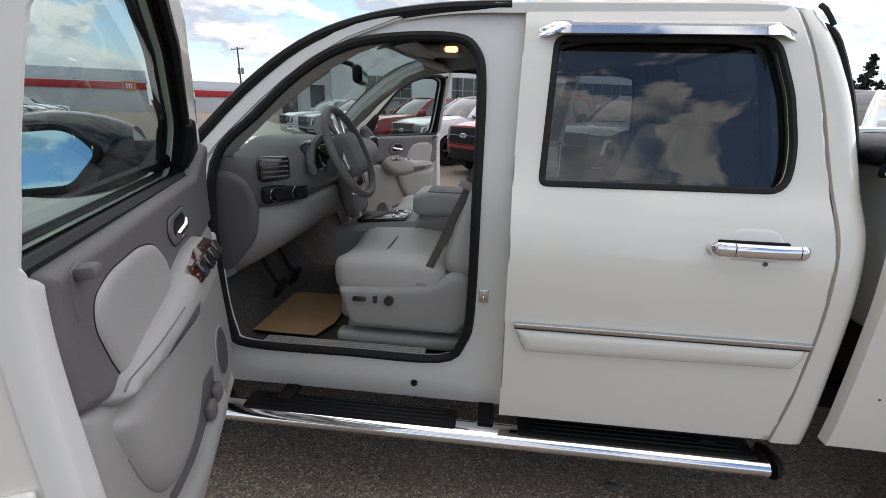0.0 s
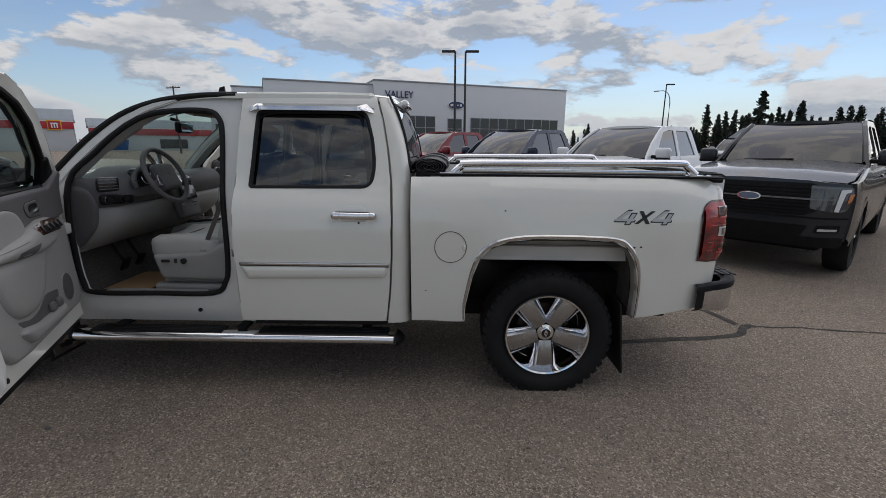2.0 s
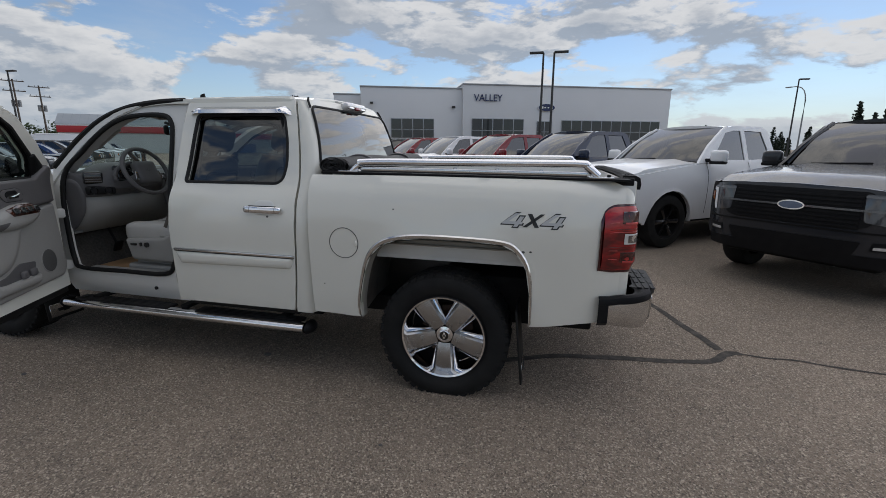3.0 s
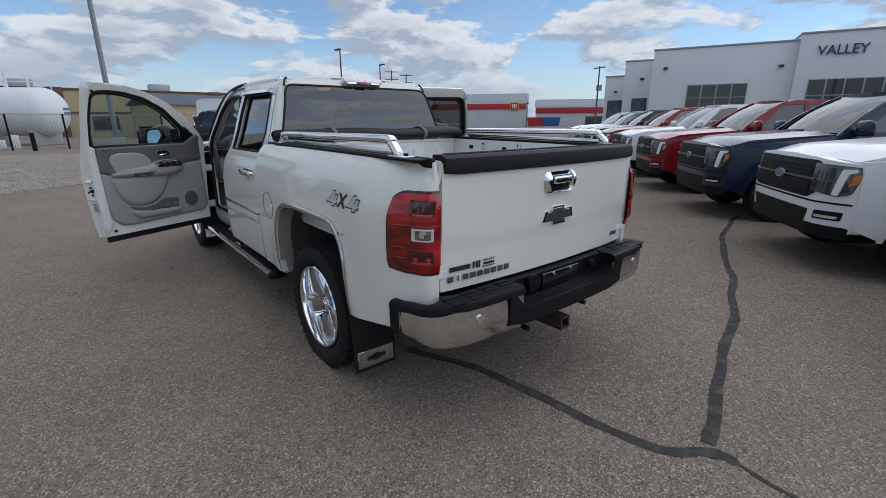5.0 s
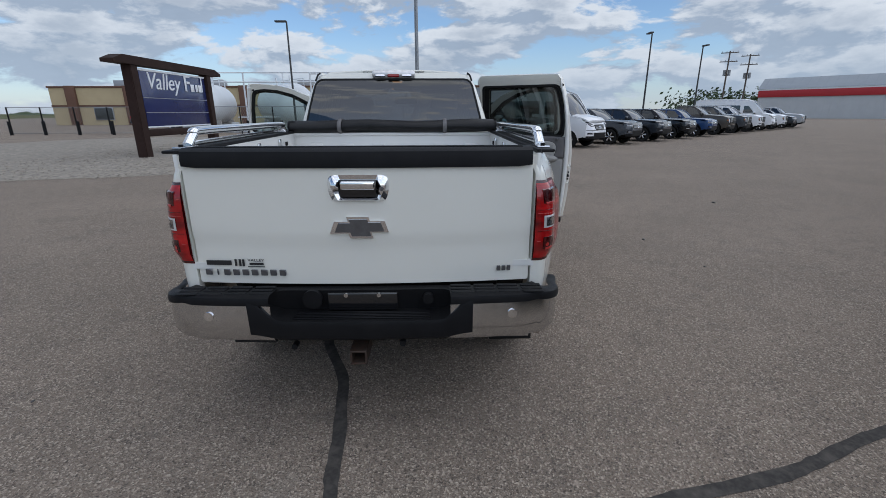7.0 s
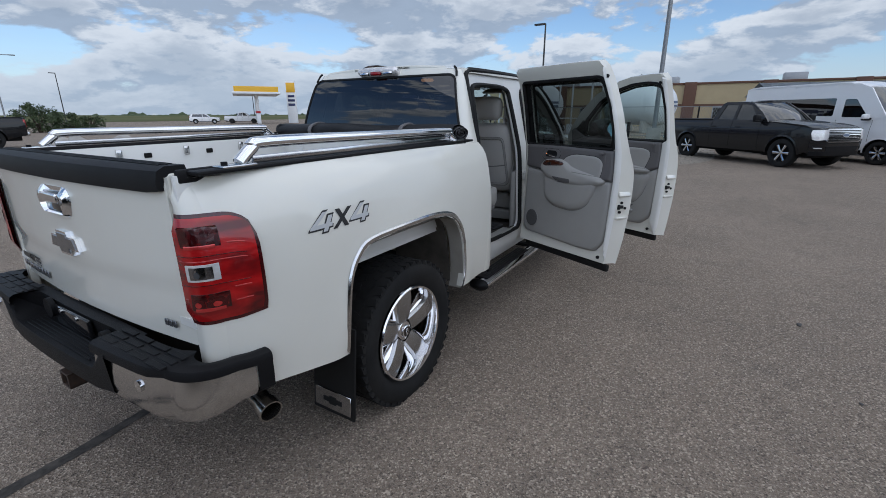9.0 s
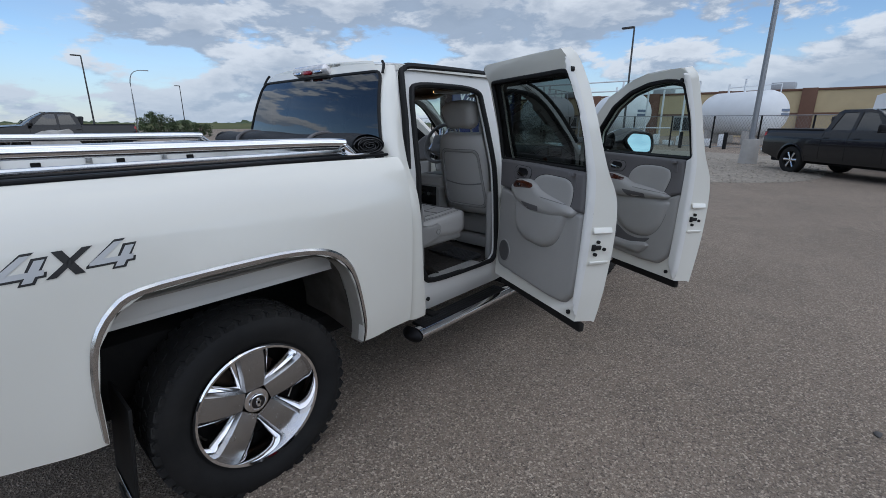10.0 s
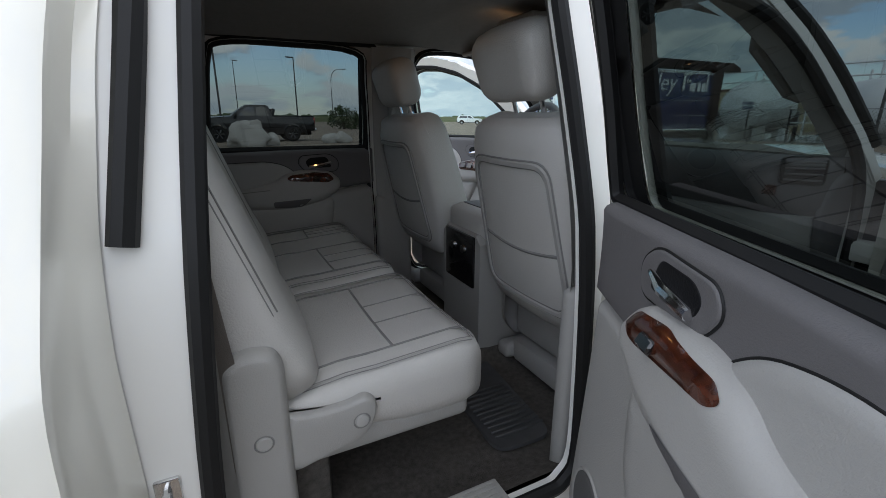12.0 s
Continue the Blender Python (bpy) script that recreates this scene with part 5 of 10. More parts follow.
def bed():
    for s in (-1, 1):
        top = [(0.991, 1.374), (0.88, 1.388), (0.44, 1.386), (-0.2, 1.380), (-0.852, 1.372)]
        out = [(-0.846, 0.50), *BED_ARCH, (0.80, 0.578), (0.991, 0.590)] + top
        bm = bmesh.new()
        sheet(bm, out, [], lambda u, v, e: (u, s * bed_y(u, v), v), (0, s, 0), 0.055, 0.035, flange=(0, -s * 0.04, 0))
        sd = part("bed_side", bm, M_PAINT, truck, "white bed side with chrome arch trim")
        # rear post
        bm = bmesh.new()

        rings = []
        for z in np.linspace(0.590, 1.374, 28):
            w = bed_y(0.991, z)
            rings.append([(0.991 + 0.056 * (math.sin(q) - 0.33) / 0.67, s * (w - 0.056 + 0.056 * math.cos(q) / 0.944), z) for q in np.linspace(0.336, math.pi / 2, 10)] + [(1.047, s * 0.787, z), (1.014, s * 0.782, z)])
        fs = loft(bm, rings, False)
        orient(bm, fs, (1, s * 0.8, 0))
        part("rear_post", bm, M_PAINT, sd)
        bm = bmesh.new()
        sheet(bm, fillet([(0.90, s * 0.79), (1.036, s * 0.79), (1.032, s * 0.805), (0.994, s * 0.822), (0.90, s * 0.850)], 0.015), [], lambda x, y, e: (x, y, 1.3745 - 0.004 * (e < 0.004)), (0, 0, 1), 0.04)
        part("post_top", bm, M_PAINT, sd)
        # arch trim, liner
        rail = smooth_line(BED_ARCH, 3)
        bm = bmesh.new()
        loft(bm, [[(u, s * (bed_y(u, v) - 0.004), v - 0.003), (u * 1.004, s * (bed_y(u, v) + 0.008), v + 0.003), (u * 1.024, s * (bed_y(u, v) + 0.009), v + 0.018), (u * 1.034, s * (bed_y(u, v) + 0.001), v + 0.026)] for u, v in rail], False)
        orient(bm, bm.faces, (0, s, 0))
        part("arch_trim", bm, M_CHROME_W, sd, "dull chrome arch trim")
        bm = bmesh.new()
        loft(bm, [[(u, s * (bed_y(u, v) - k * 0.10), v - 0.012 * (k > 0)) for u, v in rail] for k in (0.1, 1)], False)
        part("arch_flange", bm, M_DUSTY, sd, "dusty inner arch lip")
        bm = bmesh.new()
        loft(bm, [[(u * (1.0 if k < 1 else 1.02), s * (0.87 - k * 0.22), v + 0.02 + 0.03 * math.sin(k)) for u, v in rail] for k in (0, 1, 2)], False)
        part("arch_liner", bm, M_LINER, sd, "mud-dusted wheel arch liner")
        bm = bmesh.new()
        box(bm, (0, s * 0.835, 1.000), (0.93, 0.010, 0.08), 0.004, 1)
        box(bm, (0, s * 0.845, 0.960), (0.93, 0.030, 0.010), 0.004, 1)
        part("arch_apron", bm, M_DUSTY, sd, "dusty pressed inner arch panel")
        # dark cap strip, rail plate
        bm = bmesh.new()
        box(bm, (0.10, s * 0.845, 1.386), (1.80, 0.07, 0.014), 0.006)
        box(bm, (0.10, s * 0.802, 1.375), (1.86, 0.022, 0.045), 0.008)
        part("bed_cap", bm, M_BLACK, sd)
        # tubular rail
        bm = bmesh.new()
        pts = smooth_line([(-0.605, s * 0.845, 1.395), (-0.555, s * 0.843, 1.435), (-0.50, s * 0.842, 1.452), (0.15, s * 0.842, 1.460), (0.715, s * 0.842, 1.466), (0.775, s * 0.843, 1.45), (0.835, s * 0.846, 1.402)], 6)
        tube(bm, pts, 0.024, 12, flat=0.9)
        rl = part("bed_rail", bm, M_CHROME, truck, "polished tubular bed rail")
        for x in (-0.62, 0.85):
            bm = bmesh.new()
            box(bm, (x, s * 0.847, 1.396), (0.13, 0.062, 0.010), 0.004)
            part("rail_foot", bm, M_CHROME_W, rl)
            bm = bmesh.new()
            cyl(bm, (x + (0.04 if x > 0 else -0.04), s * 0.847, 1.40), (x + (0.04 if x > 0 else -0.04), s * 0.847, 1.412), 0.011, seg=10)
            part("rail_bolt", bm, M_BLACK, rl)
        bm = bmesh.new()
        box(bm, (0.115, s * 0.842, 1.410), (1.33, 0.014, 0.026), 0.005)
        part("lower_rail", bm, M_CHROME_W, rl)
        # inner wall with stake pocket holes, wheel house
        bm = bmesh.new()
        box(bm, (0.17, s * 0.80, 1.13), (1.74, 0.02, 0.50), 0.004)
        iw = part("bed_inner_wall", bm, M_PAINT_IN, truck)
        for x in (-0.45, -0.05, 0.35, 0.80):
            bm = bmesh.new()
            box(bm, (x, s * 0.787, 1.315), (0.045, 0.01, 0.03), 0.01, 3)
            part("stake_hole", bm, M_UNDER, iw)
            bm = bmesh.new()
            box(bm, (x + 0.16, s * 0.782, 1.33), (0.035, 0.018, 0.06), 0.006)
            part("tie_clamp", bm, M_CHROME_W, iw)
        bm = bmesh.new()
        box(bm, (0, s * 0.70, 1.0), (0.95, 0.22, 0.26), 0.08, 3)
        part("wheel_house", bm, M_PAINT_IN, truck)
        # fuel door on the driver side
        if s < 0:
            bm = bmesh.new()
            circ = [(-0.615 + 0.093 * math.cos(k * math.pi / 18), 0.972 + 0.093 * math.sin(k * math.pi / 18)) for k in range(36)]
            ring_tube(bm, [(u, s * (bed_y(u, v) + 0.0005), v) for u, v in circ], 0.0022, 5)
            fd = part("fuel_door", bm, M_DECALDARK, sd)
            bm = bmesh.new()
            circ = [(-0.535 + 0.012 * math.cos(k * math.pi / 8), 0.972 + 0.020 * math.sin(k * math.pi / 8)) for k in range(16)]
            pillow(bm, circ, lambda u, v: (u, s * bed_y(u, v), v), 0.012, 0.012, (0, s, 0), 0.008)
            part("fuel_door_tab", bm, M_PAINT, fd)
        # badge on the flank
        decal(s, sd)
        # dents and chips, all drawn as small flat dark marks
        for x, z, r in ((0.46, 0.985, 0.010), (0.50, 0.988, 0.008), (-0.30, 1.19, 0.006), (-0.76, 0.70, 0.005)):
            if s < 0:
                bm = bmesh.new()
                circ = [(x + r * math.cos(k * math.pi / 5), z + r * 0.7 * math.sin(k * math.pi / 5)) for k in range(10)]
                sheet(bm, circ, [], lambda u, v, e: (u, s * (bed_y(u, v) + 0.0012), v), (0, s, 0), 0.01)
                part("paint_chip", bm, M_EMBLEM, sd)
    # floor, front wall
    bm = bmesh.new()
    box(bm, (0.17, 0, 0.87), (1.76, 1.60, 0.03))
    bf = part("bed_floor", bm, M_PAINT_IN, truck)
    for k in range(11):
        bm = bmesh.new()
        box(bm, (0.17, -0.70 + 0.14 * k, 0.89), (1.72, 0.07, 0.022), 0.008)
        part("floor_rib", bm, M_PAINT_IN, bf)
    bm = bmesh.new()
    box(bm, (-0.71, 0, 1.12), (0.035, 1.64, 0.50), 0.008)
    fw = part("bed_front_wall", bm, M_PAINT_IN, truck)
    for k in range(6):
        bm = bmesh.new()
        box(bm, (-0.688, -0.62 + 0.25 * k, 1.10), (0.015, 0.10, 0.40), 0.007)
        part("wall_rib", bm, M_PAINT_IN, fw)
    bm = bmesh.new()
    box(bm, (-0.71, 0, 1.37), (0.06, 1.70, 0.025), 0.008)
    part("wall_cap", bm, M_PAINT_IN, fw)
    # underbody between the wheels
    for name, c, size in (("chassis_floor", (-1.7, 0, 0.465), (5.2, 1.20, 0.12)), ("spare_carrier", (0.42, 0, 0.62), (1.0, 1.30, 0.24)), ("frame_rail", (-1.85, -0.42, 0.42), (4.8, 0.09, 0.14)), ("frame_rail", (-1.85, 0.42, 0.42), (4.8, 0.09, 0.14)),
                          ("sill_box", (-1.95, -0.70, 0.44), (2.1, 0.12, 0.10)), ("sill_box", (-1.95, 0.70, 0.44), (2.1, 0.12, 0.10))):
        bm = bmesh.new()
        box(bm, c, size, 0.02)
        part(name, bm, M_UNDER, truck)
    for x in (0.0, -3.645):
        bm = bmesh.new()
        cyl(bm, (x, -0.62, 0.40), (x, 0.62, 0.40), 0.055, seg=12)
        if x == 0.0:
            bmesh.ops.create_uvsphere(bm, u_segments=14, v_segments=10, radius=0.15, matrix=Matrix.Translation((0, 0.05, 0.40)))
        part("axle", bm, M_UNDER, truck)


def decal(s, parent):
    """The slanted four-by-four flank badge, outlined dark over grey."""
    face = 0.0015
    m_x = (lambda a: 0.342 + a * 0.325) if s < 0 else (lambda a: 0.664 - a * 0.325)

    def put(shape, mat, d):
        bm = bmesh.new()
        sheet(bm, shape, [], lambda a, b, e: (m_x(a + 0.9 * (b - 0.037)), s * (bed_y(m_x(a), 1.125 + b) + d), 1.125 + b), (0, s, 0), 0.02)
        part("flank_badge", bm, mat, parent, "dark outlined 4X4 badge")

    h = 0.074

    def four(o):
        # digit 4 as a slanted stroke group
        return [[(o + 0.00, h * 0.30), (o + 0.17, h * 1.0), (o + 0.24, h * 1.0), (o + 0.10, h * 0.40), (o + 0.34, h * 0.40), (o + 0.34, h * 0.20), (o + 0.0, h * 0.20)],
                [(o + 0.20, 0.0), (o + 0.27, 0.0), (o + 0.335, h * 0.78), (o + 0.265, h * 0.78)]]

    def grow(p, g):
        c = np.mean(p, 0)
        q = np.array(p) - c
        return [tuple(c + v + np.array([np.sign(v[0]) * g * 3.2, np.sign(v[1]) * g]) * 1.0) for v in q]

    cross = [[(0.355, 0.0), (0.43, 0.0), (0.66, h), (0.585, h)], [(0.37, h), (0.445, h), (0.635, 0.0), (0.56, 0.0)]]
    for grp, o in ((four(0.0), 0), (four(0.655), 0)):
        for p in grp:
            put(grow(p, 0.0066), M_DECALDARK, 0.0012)
        for p in grp:
            put(p, M_DECAL, 0.0022)
    for p in cross:
        put(p, M_DECALDARK, 0.0028)


bed()


def tailgate():
    def face(y, z, e=0):
        t = 1 / (1 + math.exp(-(z - 0.985 - 0.03 * (y / 0.78) ** 2) / 0.008))
        k = 1 - min(max(1.385 - z, 0) / 0.04, 1)
        return (1.084 + 0.008 * t - 0.03 * (1 - math.sqrt(max(0, 1 - k * k))) - 0.006 * (y / 0.78) ** 2, y, z)

    bm = bmesh.new()
    sheet(bm, fillet([(-0.778, 0.785), (0.778, 0.785), (0.772, 1.385), (-0.772, 1.385)], 0.012), [], face, (1, 0, 0), 0.03, 0.03, flange=(-0.06, 0, 0))
    tg = part("tailgate", bm, M_PAINT, truck, "white tailgate with chrome handle and badges")
    bm = bmesh.new()
    box(bm, (1.03, 0, 1.10), (0.02, 1.54, 0.56), 0.008)
    part("tailgate_inner", bm, M_PAINT_IN, tg)
    bm = bmesh.new()
    rings = []
    for y in np.linspace(-0.765, 0.765, 25):
        e = min(1, (0.775 - abs(y)) / 0.03)
        rings.append([(1.105, y, 1.326 + 0.01 * (1 - e)), (1.108, y, 1.362), (1.10, y, 1.395), (1.075, y, 1.408), (1.01, y, 1.408), (1.005, y, 1.39), (1.06, y, 1.38), (1.08, y, 1.332)])
    fs = loft(bm, rings, True, True)
    bmesh.ops.recalc_face_normals(bm, faces=fs)
    cap = part("tailgate_cap", bm, M_BLACK, tg, "black ribbed tailgate cap")
    bm = bmesh.new()
    for k in range(4):
        box(bm, (1.025 + k * 0.014, 0, 1.409), (0.005, 1.45, 0.005))
    part("cap_ribs", bm, M_BLACK, cap)
    # handle
    bm = bmesh.new()
    o = fillet([(-0.118, 1.178), (0.118, 1.178), (0.135, 1.23), (0.130, 1.295), (-0.130, 1.295), (-0.135, 1.23)], 0.03)
    hole = fillet([(-0.075, 1.20), (0.075, 1.20), (0.08, 1.225), (0.078, 1.275), (-0.078, 1.275), (-0.08, 1.225)], 0.012)
    sheet(bm, o, [hole], lambda y, z, e: (1.094 + 0.022 * math.sqrt(1 - (1 - min(e / 0.02, 1)) ** 2), y - 0.0, z), (1, 0, 0), 0.02, 0.015, flange=(-0.02, 0, 0))
    hd = part("tailgate_handle", bm, M_CHROME, tg, "chrome tailgate handle")
    bm = bmesh.new()
    box(bm, (1.098, 0, 1.237), (0.012, 0.16, 0.078), 0.004)
    part("handle_cup", bm, M_GLOSSBLACK, hd)
    bm = bmesh.new()
    box(bm, (1.112, 0, 1.252), (0.018, 0.15, 0.038), 0.008, 3)
    part("handle_lever", bm, M_CHROME, hd)
    bm = bmesh.new()
    cyl(bm, (1.108, 0.104, 1.238), (1.118, 0.104, 1.238), 0.010, seg=14)
    part("lock_barrel", bm, M_EMBLEM, hd)
    # badge: a flat cross-shaped emblem, drawn plain
    q = [(-0.125, 1.038), (-0.050, 1.038), (-0.042, 1.018), (0.052, 1.018), (0.044, 1.042), (0.115, 1.042), (0.100, 1.088), (0.040, 1.088), (0.035, 1.105), (-0.055, 1.105), (-0.048, 1.086), (-0.105, 1.086)]
    for grow, mat, d in ((1.10, M_CHROME, 0.0), (0.92, M_EMBLEM, 0.004)):
        bm = bmesh.new()
        o = [(y * grow, 1.0625 + (z - 1.0625) * grow * (1.03 if grow > 1 else 0.97)) for y, z in q]
        sheet(bm, o, [], lambda y, z, e: (1.105 + d, y, z), (1, 0, 0), 0.03, flange=(-0.014, 0, 0))
        part("tailgate_badge", bm, mat, tg)
    # lettering
    face_m = Matrix(((0, 0, 1, 0), (1, 0, 0, 0), (0, 1, 0, 0), (0, 0, 0, 1)))
    bm = bmesh.new()
    box(bm, (1.088, -0.672, 0.888), (0.004, 0.118, 0.022))
    part("badge_bar", bm, M_DECALDARK, tg)
    return tg, face_m


TG, FACE_M = tailgate()


def tailgate_letters():
    """Wide raised capitals along the lower edge, trim badge and dealer sticker."""
    w = 0.395 / 9
    for k in range(9):
        bm = bmesh.new()
        y0, wd = -0.742 + k * w, w * (0.17 if k == 1 else 0.70)
        y0 += 0.011 if k == 1 else 0
        box(bm, (1.089, y0 + wd / 2, 0.842), (0.007, wd, 0.029), 0.002, 1)
        part("tailgate_bar", bm, M_EMBLEM, TG)
    for k in range(3):
        bm = bmesh.new()
        box(bm, (1.088, 0.632 + k * 0.024, 0.850), (0.006, 0.018, 0.026), 0.002, 1)
        part("trim_bar", bm, M_EMBLEM, TG)
    bar_letters("dealer_sticker", "VALLEY", 0.018, 0.0008, M_DECALDARK, Matrix.Translation((1.088, -0.535, 0.896)) @ FACE_M, TG, width=0.078)
    for y, z, wd, h in ((-0.592, 0.889, 0.010, 0.034), (-0.572, 0.889, 0.010, 0.034), (-0.556, 0.889, 0.010, 0.034), (-0.495, 0.884, 0.066, 0.011), (-0.497, 0.870, 0.080, 0.004)):
        bm = bmesh.new()
        box(bm, (1.088, y, z), (0.002, wd, h))
        part("sticker_bar", bm, M_DECALDARK, TG)


tailgate_letters()


def bow(ob):
    """The tailgate bows rearwards in the middle."""
    if ob.data.users == 1 and ob.matrix_basis == Matrix.Identity(4):
        for v in ob.data.vertices:
            v.co.x -= 0.036 * (v.co.y / 0.778) ** 2
    else:
        ob.location.x -= 0.036 * (ob.location.y / 0.778) ** 2


for piece in [TG, *TG.children_recursive]:
    bow(piece)


def tail_lamps():
    for s in (-1, 1):
        N_S, N_C, N_R = 8, 8, 6
        plan = list(range(N_S + N_C + N_R + 1))

        def wrap(i, z):
            # point and outward way on the body at step i of the wrap
            b = bed_y(0.991, z)
            if i <= N_S:
                x = 0.862 + (0.991 - 0.862) * i / N_S
                return (x, bed_y(x, z)), (0.1, 0.99)
            if i <= N_S + N_C:
                q = 0.336 + (math.pi / 2 - 0.336) * (i - N_S) / N_C
                return (0.991 + 0.056 * (math.sin(q) - 0.33) / 0.67, b - 0.056 + 0.056 * math.cos(q) / 0.944), (math.sin(q), math.cos(q))
            t = (i - N_S - N_C) / N_R
            return (1.047, (b - 0.056) * (1 - t) + 0.789 * t), (1.0, 0.0)

        def lim(t):
            # upper and lower limit along the wrap, front edge leaning
            k = min(t / 0.24, 1)
            return 0.885 - 0.005 * t + 0.012 * (1 - k), 1.175 + 0.083 * math.sqrt(max(0, 1 - (1 - k) ** 2)) + 0.004 * t

        n = len(plan) - 1

        def strip(z0, z1, t0, t1, mat, proud, name, label="", parent=None):
            bm = bmesh.new()
            rings = []
            for i in plan:
                t = i / n
                if t < t0 - 1e-6 or t > t1 + 1e-6:
                    continue
                lo, hi = lim(t)
                a, b = lo + (hi - lo) * z0, lo + (hi - lo) * z1
                row = []
                for j in range(9):
                    v = j / 8
                    e = math.sqrt(max(0, 1 - (1 - min(v, 1 - v) / 0.16) ** 2)) if min(v, 1 - v) < 0.16 else 1
                    z = a + (b - a) * v
                    prd = proud * e
                    (x, y), (dx, dy) = wrap(i, z)
                    row.append((x + dx * (prd + 0.003), s * (y + dy * (prd + 0.003)), z))
                rings.append(row)
            fs = loft(bm, rings, False)
            orient(bm, fs, (0.6, s, 0))
            return part(name, bm, mat, parent or truck, label)

        def spot(tc, zc, rt, rz, mat, proud, name, parent, n_=20):
            """An oval laid on the lamp at (tc, zc) of its wrap and height."""
            def pt(t, zf):
                k = min(max(t, 0), 1) * n
                i0 = min(int(k), n - 1)
                lo, hi = lim(t)
                z = lo + (hi - lo) * zf
                (xa, ya), (na, nb) = wrap(i0, z)
                (xb, yb), (nc, nd) = wrap(i0 + 1, z)
                f = k - i0
                x, y, dx, dy = xa + (xb - xa) * f, ya + (yb - ya) * f, na + (nc - na) * f, nb + (nd - nb) * f
                return Vector((x + dx * proud, s * (y + dy * proud), z))
            bm = bmesh.new()
            loft(bm, [[pt(tc + rt * g * math.cos(2 * math.pi * q / n_), zc + rz * g * math.sin(2 * math.pi * q / n_)) for q in range(n_)] for g in (1.0, 0.7, 0.35, 0.02)], True)
            orient(bm, bm.faces[:], (0.6, s, 0))
            return part(name, bm, mat, parent)

        lamp = strip(0, 1, 0, 1, M_REDDARK, 0.008, "tail_lamp", "glossy red tail lamp with clear reversing lens")
        strip(0.020, 0.980, 0.045, 0.96, M_RED, 0.018, "red_lens", parent=lamp)
        # dark reflector bays with two round bulbs each, above and below the clear lens
        for z0, z1, zb in ((0.70, 0.915, 0.845), (0.135, 0.335, 0.215)):
            bay = strip(z0, z1, 0.30, 0.70, M_BAY, 0.0195, "reflector_bay", parent=lamp)
            for tc in (0.42, 0.60):
                cup = spot(tc, zb, 0.075, 0.055, M_REDDARK, 0.0235, "bulb_cup", bay)
                spot(tc, zb, 0.035, 0.026, M_BAY if zb > 0.5 else M_RIM, 0.0245, "bulb", cup)
            strip(z0 + 0.01, z0 + 0.05, 0.36, 0.66, M_RIM, 0.0212, "bay_ledge", parent=bay)
        lens = strip(0.405, 0.600, 0.32, 0.72, M_CLEAR, 0.0200, "reversing_lens", "clear lens", parent=lamp)
        strip(0.43, 0.575, 0.40, 0.68, M_LAMPBOWL, 0.0212, "lens_bowl", parent=lens)
        spot(0.52, 0.515, 0.055, 0.045, M_CHROME, 0.0245, "reversing_bulb", lens)
        spot(0.56, 0.49, 0.03, 0.03, M_EMBLEM, 0.0252, "bulb_holder", lens)
        # slanted bright red strips: light caught by the side reflectors, put in as colour
        for z0, z1, ta, tb in ((0.735, 0.755, 0.10, 0.28), (0.60, 0.612, 0.10, 0.90), (0.33, 0.345, 0.12, 0.29), (0.20, 0.215, 0.12, 0.28), (0.80, 0.812, 0.72, 0.90), (0.25, 0.265, 0.72, 0.90)):
            strip(z0, z1, ta, tb, M_RIM, 0.0190, "side_reflector", parent=lamp)
        for zf in (0.385, 0.645):
            strip(zf, zf + 0.008, 0.10, 0.88, M_REDDARK, 0.0190, "lens_groove", parent=lamp)


tail_lamps()


